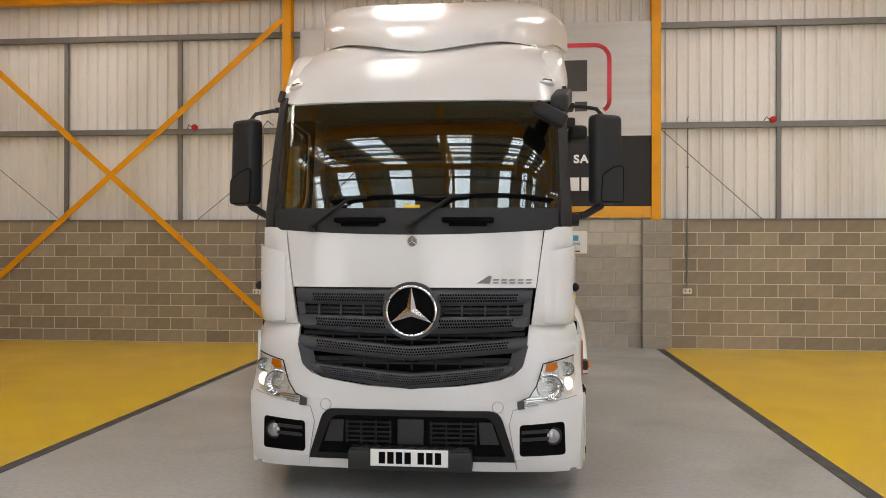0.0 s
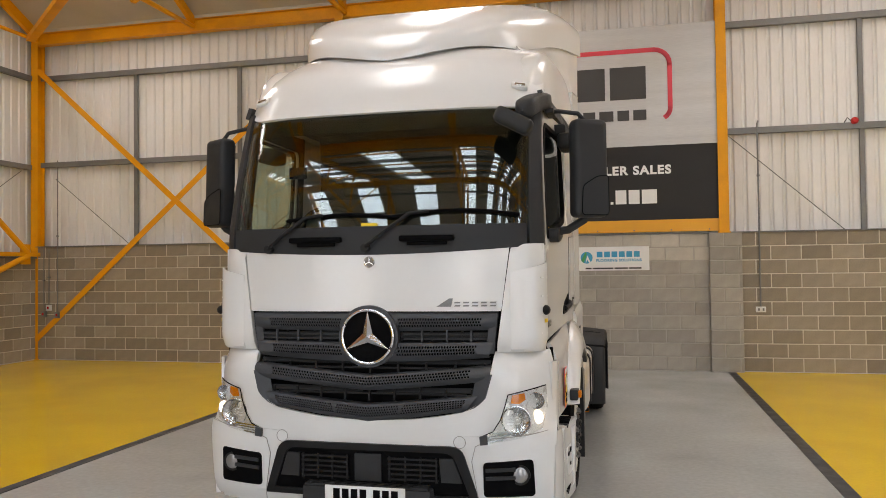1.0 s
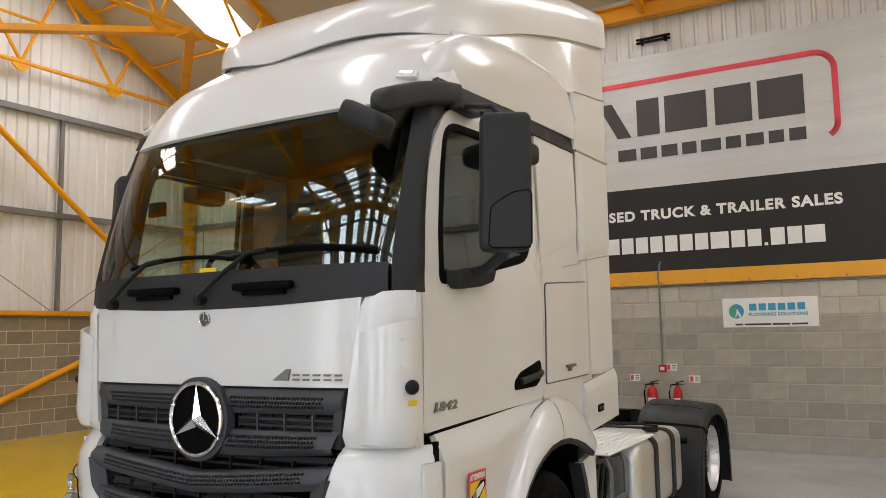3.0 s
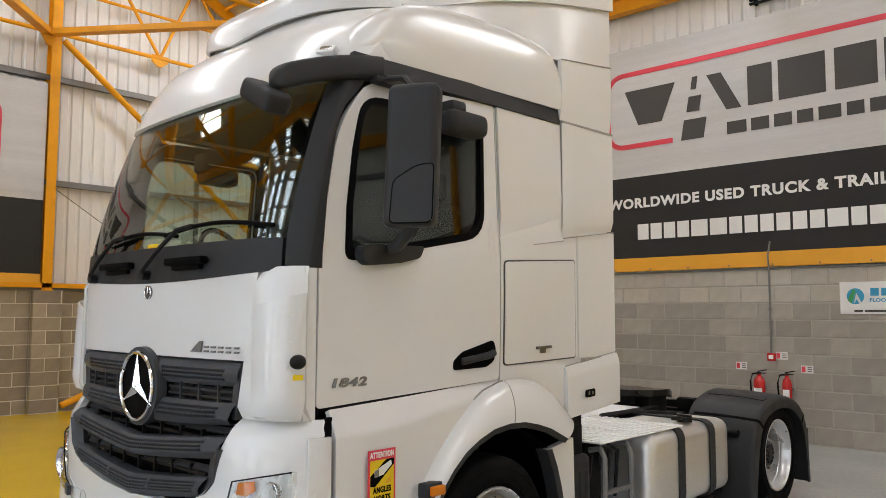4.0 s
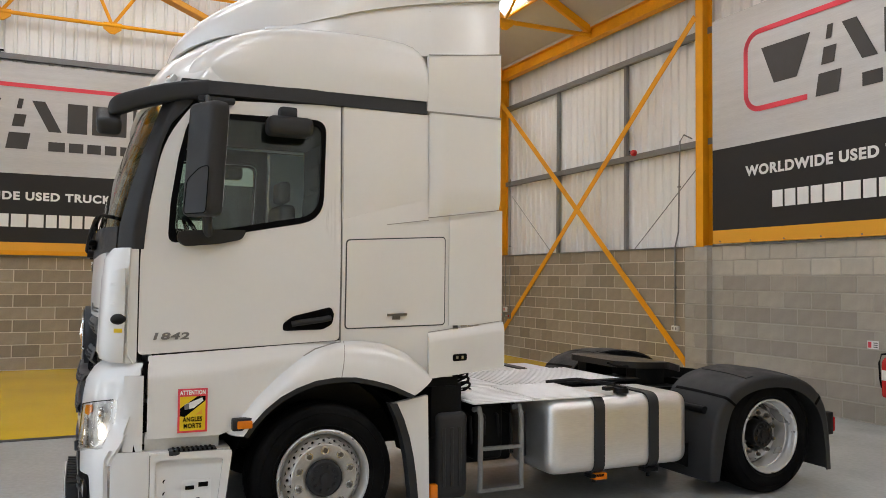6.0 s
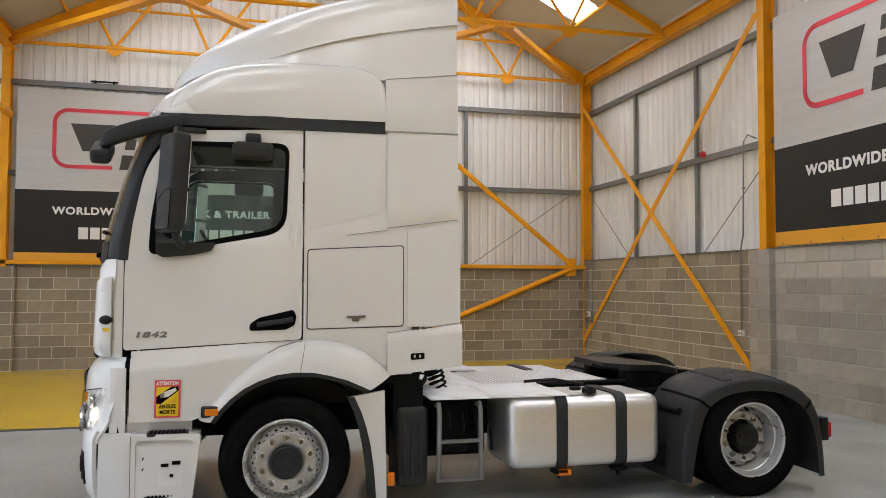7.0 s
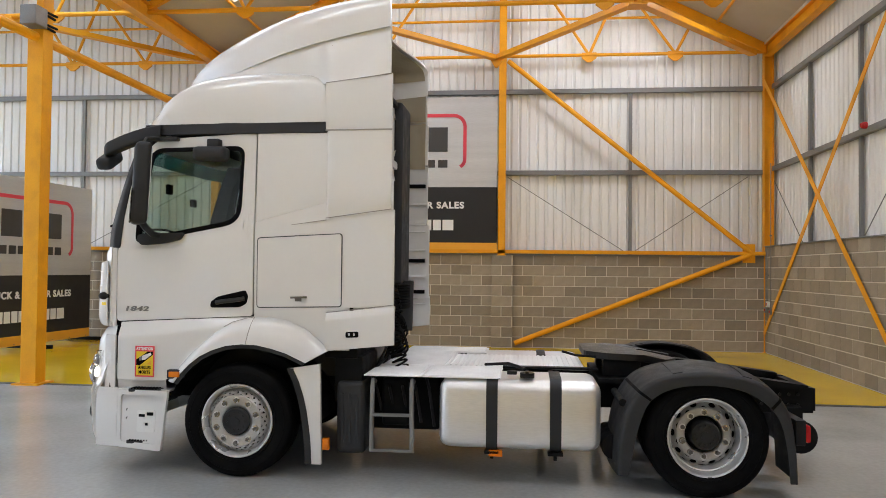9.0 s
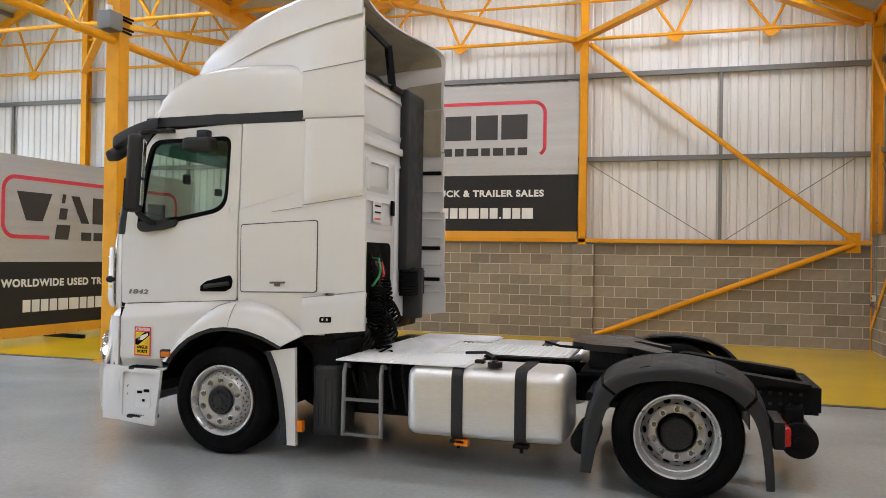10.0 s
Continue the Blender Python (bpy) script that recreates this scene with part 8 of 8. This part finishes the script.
def sounder(x, y, z, way):
    """A red alarm sounder on a wall rail; way: where it faces."""
    ob = thing("alarm_sounder", "red round fire alarm sounder on a wall rail", "alarm", "alarm sounders")
    c, w = Vector((x, y, z)), Vector(way)
    bm = bmesh.new()
    rod(bm, c, c + w * 0.05, 0.055, 18)
    part("sounder_base", bm, M_RED_GLOSS, ob)
    bm = bmesh.new()
    rod(bm, c + w * 0.05, c + w * 0.085, 0.05, 18, 0.035)
    part("sounder_cap", bm, M_RED_GLOSS, ob)
    bm = bmesh.new()
    s = Vector((way[1], -way[0], 0))
    tube(bm, [c + w * 0.02 + s * 0.05, c + w * 0.04 + s * 0.11 + Vector((0, 0, 0.05)), c + w * 0.01 + s * 0.15 + Vector((0, 0, -0.02))], 0.008, 6)
    part("sounder_lead", bm, M_BLACK, ob)


sounder(-5.318, WN + 0.15, 4.019, (0, -1, 0))
sounder(5.157, WN + 0.15, 4.019, (0, -1, 0))
sounder(WW - 0.08, -5.46, 3.986, (1, 0, 0))
for m, nm in ((pose(-0.116, WN + 0.24, 6.07), "n"), (pose(WW - 0.18, -3.07, 5.78, 0, 0, 90), "w")):
    bm = bmesh.new()
    box(bm, -0.26, 0.26, -0.07, -0.02, 0.012, 0.04, 0.006, 1, m)
    box(bm, -0.26, 0.26, -0.07, -0.02, -0.04, -0.012, 0.006, 1, m)
    for u in (-0.18, 0.18):
        box(bm, u - 0.02, u + 0.02, -0.05, 0.02, -0.05, 0.05, 0.004, 1, m)
    solid("wall_bracket", bm, M_CHASSIS, "dark double-bar bracket on the wall sheeting", "bracket", "dark brackets")

# flood light on the valley column
flood = thing("flood_light", "grey flood light clamped to the orange column", "flood light")
bm = bmesh.new()
box(bm, -3.14, -2.86, -4.80, -4.55, 5.12, 5.40, 0.02)
part("housing", bm, M_GALV, flood)
bm = bmesh.new()
rod(bm, (-2.98, -4.68, 5.40), (-2.98, -4.68, 5.50), 0.05, 14)
part("lamp_dome", bm, M_PLASTIC_WHITE, flood)
for z in (5.16, 5.34):
    bm = bmesh.new()
    tube(bm, [(-3.42, -4.62, z), (-3.10, -4.60, z), (-3.14, -4.60, z + 0.04), (-3.44, -4.60, z + 0.05)], 0.018, 6)
    part("clamp", bm, M_CHASSIS, flood)


# ---- block walls: every block a piece of its own ----
BL, BH, JT = 0.440, 0.210, 0.016


def block_mesh(name, length, depth, material):
    bm = bmesh.new()
    box(bm, 0, length, 0, depth, 0, BH, 0.004, 1)
    me = bpy.data.meshes.new(name)
    bmesh.ops.recalc_face_normals(bm, faces=bm.faces[:])
    bm.to_mesh(me)
    bm.free()
    me.materials.append(material)
    return me


BLOCKS = {}


def block_wall(name, a0, a1, courses, place, mats, mortar, label, depth=0.09, back=0.2):
    """A run of blockwork from a0 to a1 along a wall. place: the pose of its start, x along the wall, y into it. mats: material by course."""
    core = bmesh.new()
    box(core, 0.004, a1 - a0 - 0.004, 0.006, back, 0, courses * (BH + JT))
    wall = structure(name, core, mortar, label, "wall")
    wall.matrix_world = place
    for c in range(courses):
        x, length = 0.0, a1 - a0
        first = True
        while x < length - 0.03:
            w = BL if not (first and c % 2) else (BL - JT) / 2
            w = min(w, length - x)
            m = mats(c)
            key = (m.name, round(w, 3), depth)
            if key not in BLOCKS:
                BLOCKS[key] = block_mesh("brick", w, depth, m)
            ob = new("brick", BLOCKS[key])
            ob.parent = wall
            ob.location = (x, random.uniform(-0.0015, 0.0015), c * (BH + JT) + JT)
            x += w + JT
            first = False
    return wall


brown = lambda c: M_BLOCK
north = lambda x: pose(x, WN, 0)
west = lambda y: pose(WW, y, 0, 0, 0, 90)
block_wall("wall_north_1", -10.05, -3.757, 10, north(-10.05), brown, M_MORTAR, "brown-grey concrete block wall with pale joints")
block_wall("wall_north_2", -3.268, 2.893, 10, north(-3.268), lambda c: M_BLOCK_PALE if c > 7 else M_BLOCK_GREY, M_MORTAR_GREY, "grey concrete block wall with pale top courses")
block_wall("wall_north_3", 3.393, 9.268, 10, north(3.393), brown, M_MORTAR, "brown-grey concrete block wall with pale joints")
block_wall("wall_north_pier_1", -3.757, -3.268, 10, pose(-3.757, WN - 0.1, 0), lambda c: M_BLOCK_GREY, M_MORTAR_GREY, "grey concrete block pier", 0.11, 0.3)
block_wall("wall_north_pier_2", 2.893, 3.393, 10, pose(2.893, WN - 0.1, 0), lambda c: M_BLOCK_GREY, M_MORTAR_GREY, "grey concrete block pier", 0.11, 0.3)
block_wall("wall_west_1", 2.038, 7.42, 9, west(2.038), brown, M_MORTAR, "brown-grey concrete block wall with pale joints")
block_wall("wall_west_2", -4.576, 1.571, 9, west(-4.576), brown, M_MORTAR, "brown-grey concrete block wall with pale joints")
block_wall("wall_west_3", -11.2, -5.063, 9, west(-11.2), brown, M_MORTAR, "brown-grey concrete block wall with pale joints")
block_wall("wall_west_pier_1", 1.571, 2.038, 9, pose(WW + 0.12, 1.571, 0, 0, 0, 90), brown, M_MORTAR, "brown-grey concrete block pier", 0.11, 0.3)
block_wall("wall_west_pier_2", -5.063, -4.576, 9, pose(WW + 0.12, -5.063, 0, 0, 0, 90), brown, M_MORTAR, "brown-grey concrete block pier", 0.11, 0.3)
bm = bmesh.new()
box(bm, 9.268, WE + 0.2, WN, WN + 0.2, 0, 2.262)
box(bm, WW - 0.2, WW, WS, -11.2, 0, 2.035)
structure("wall_far_blockwork", bm, M_BLOCK, "brown-grey concrete block wall", "wall")
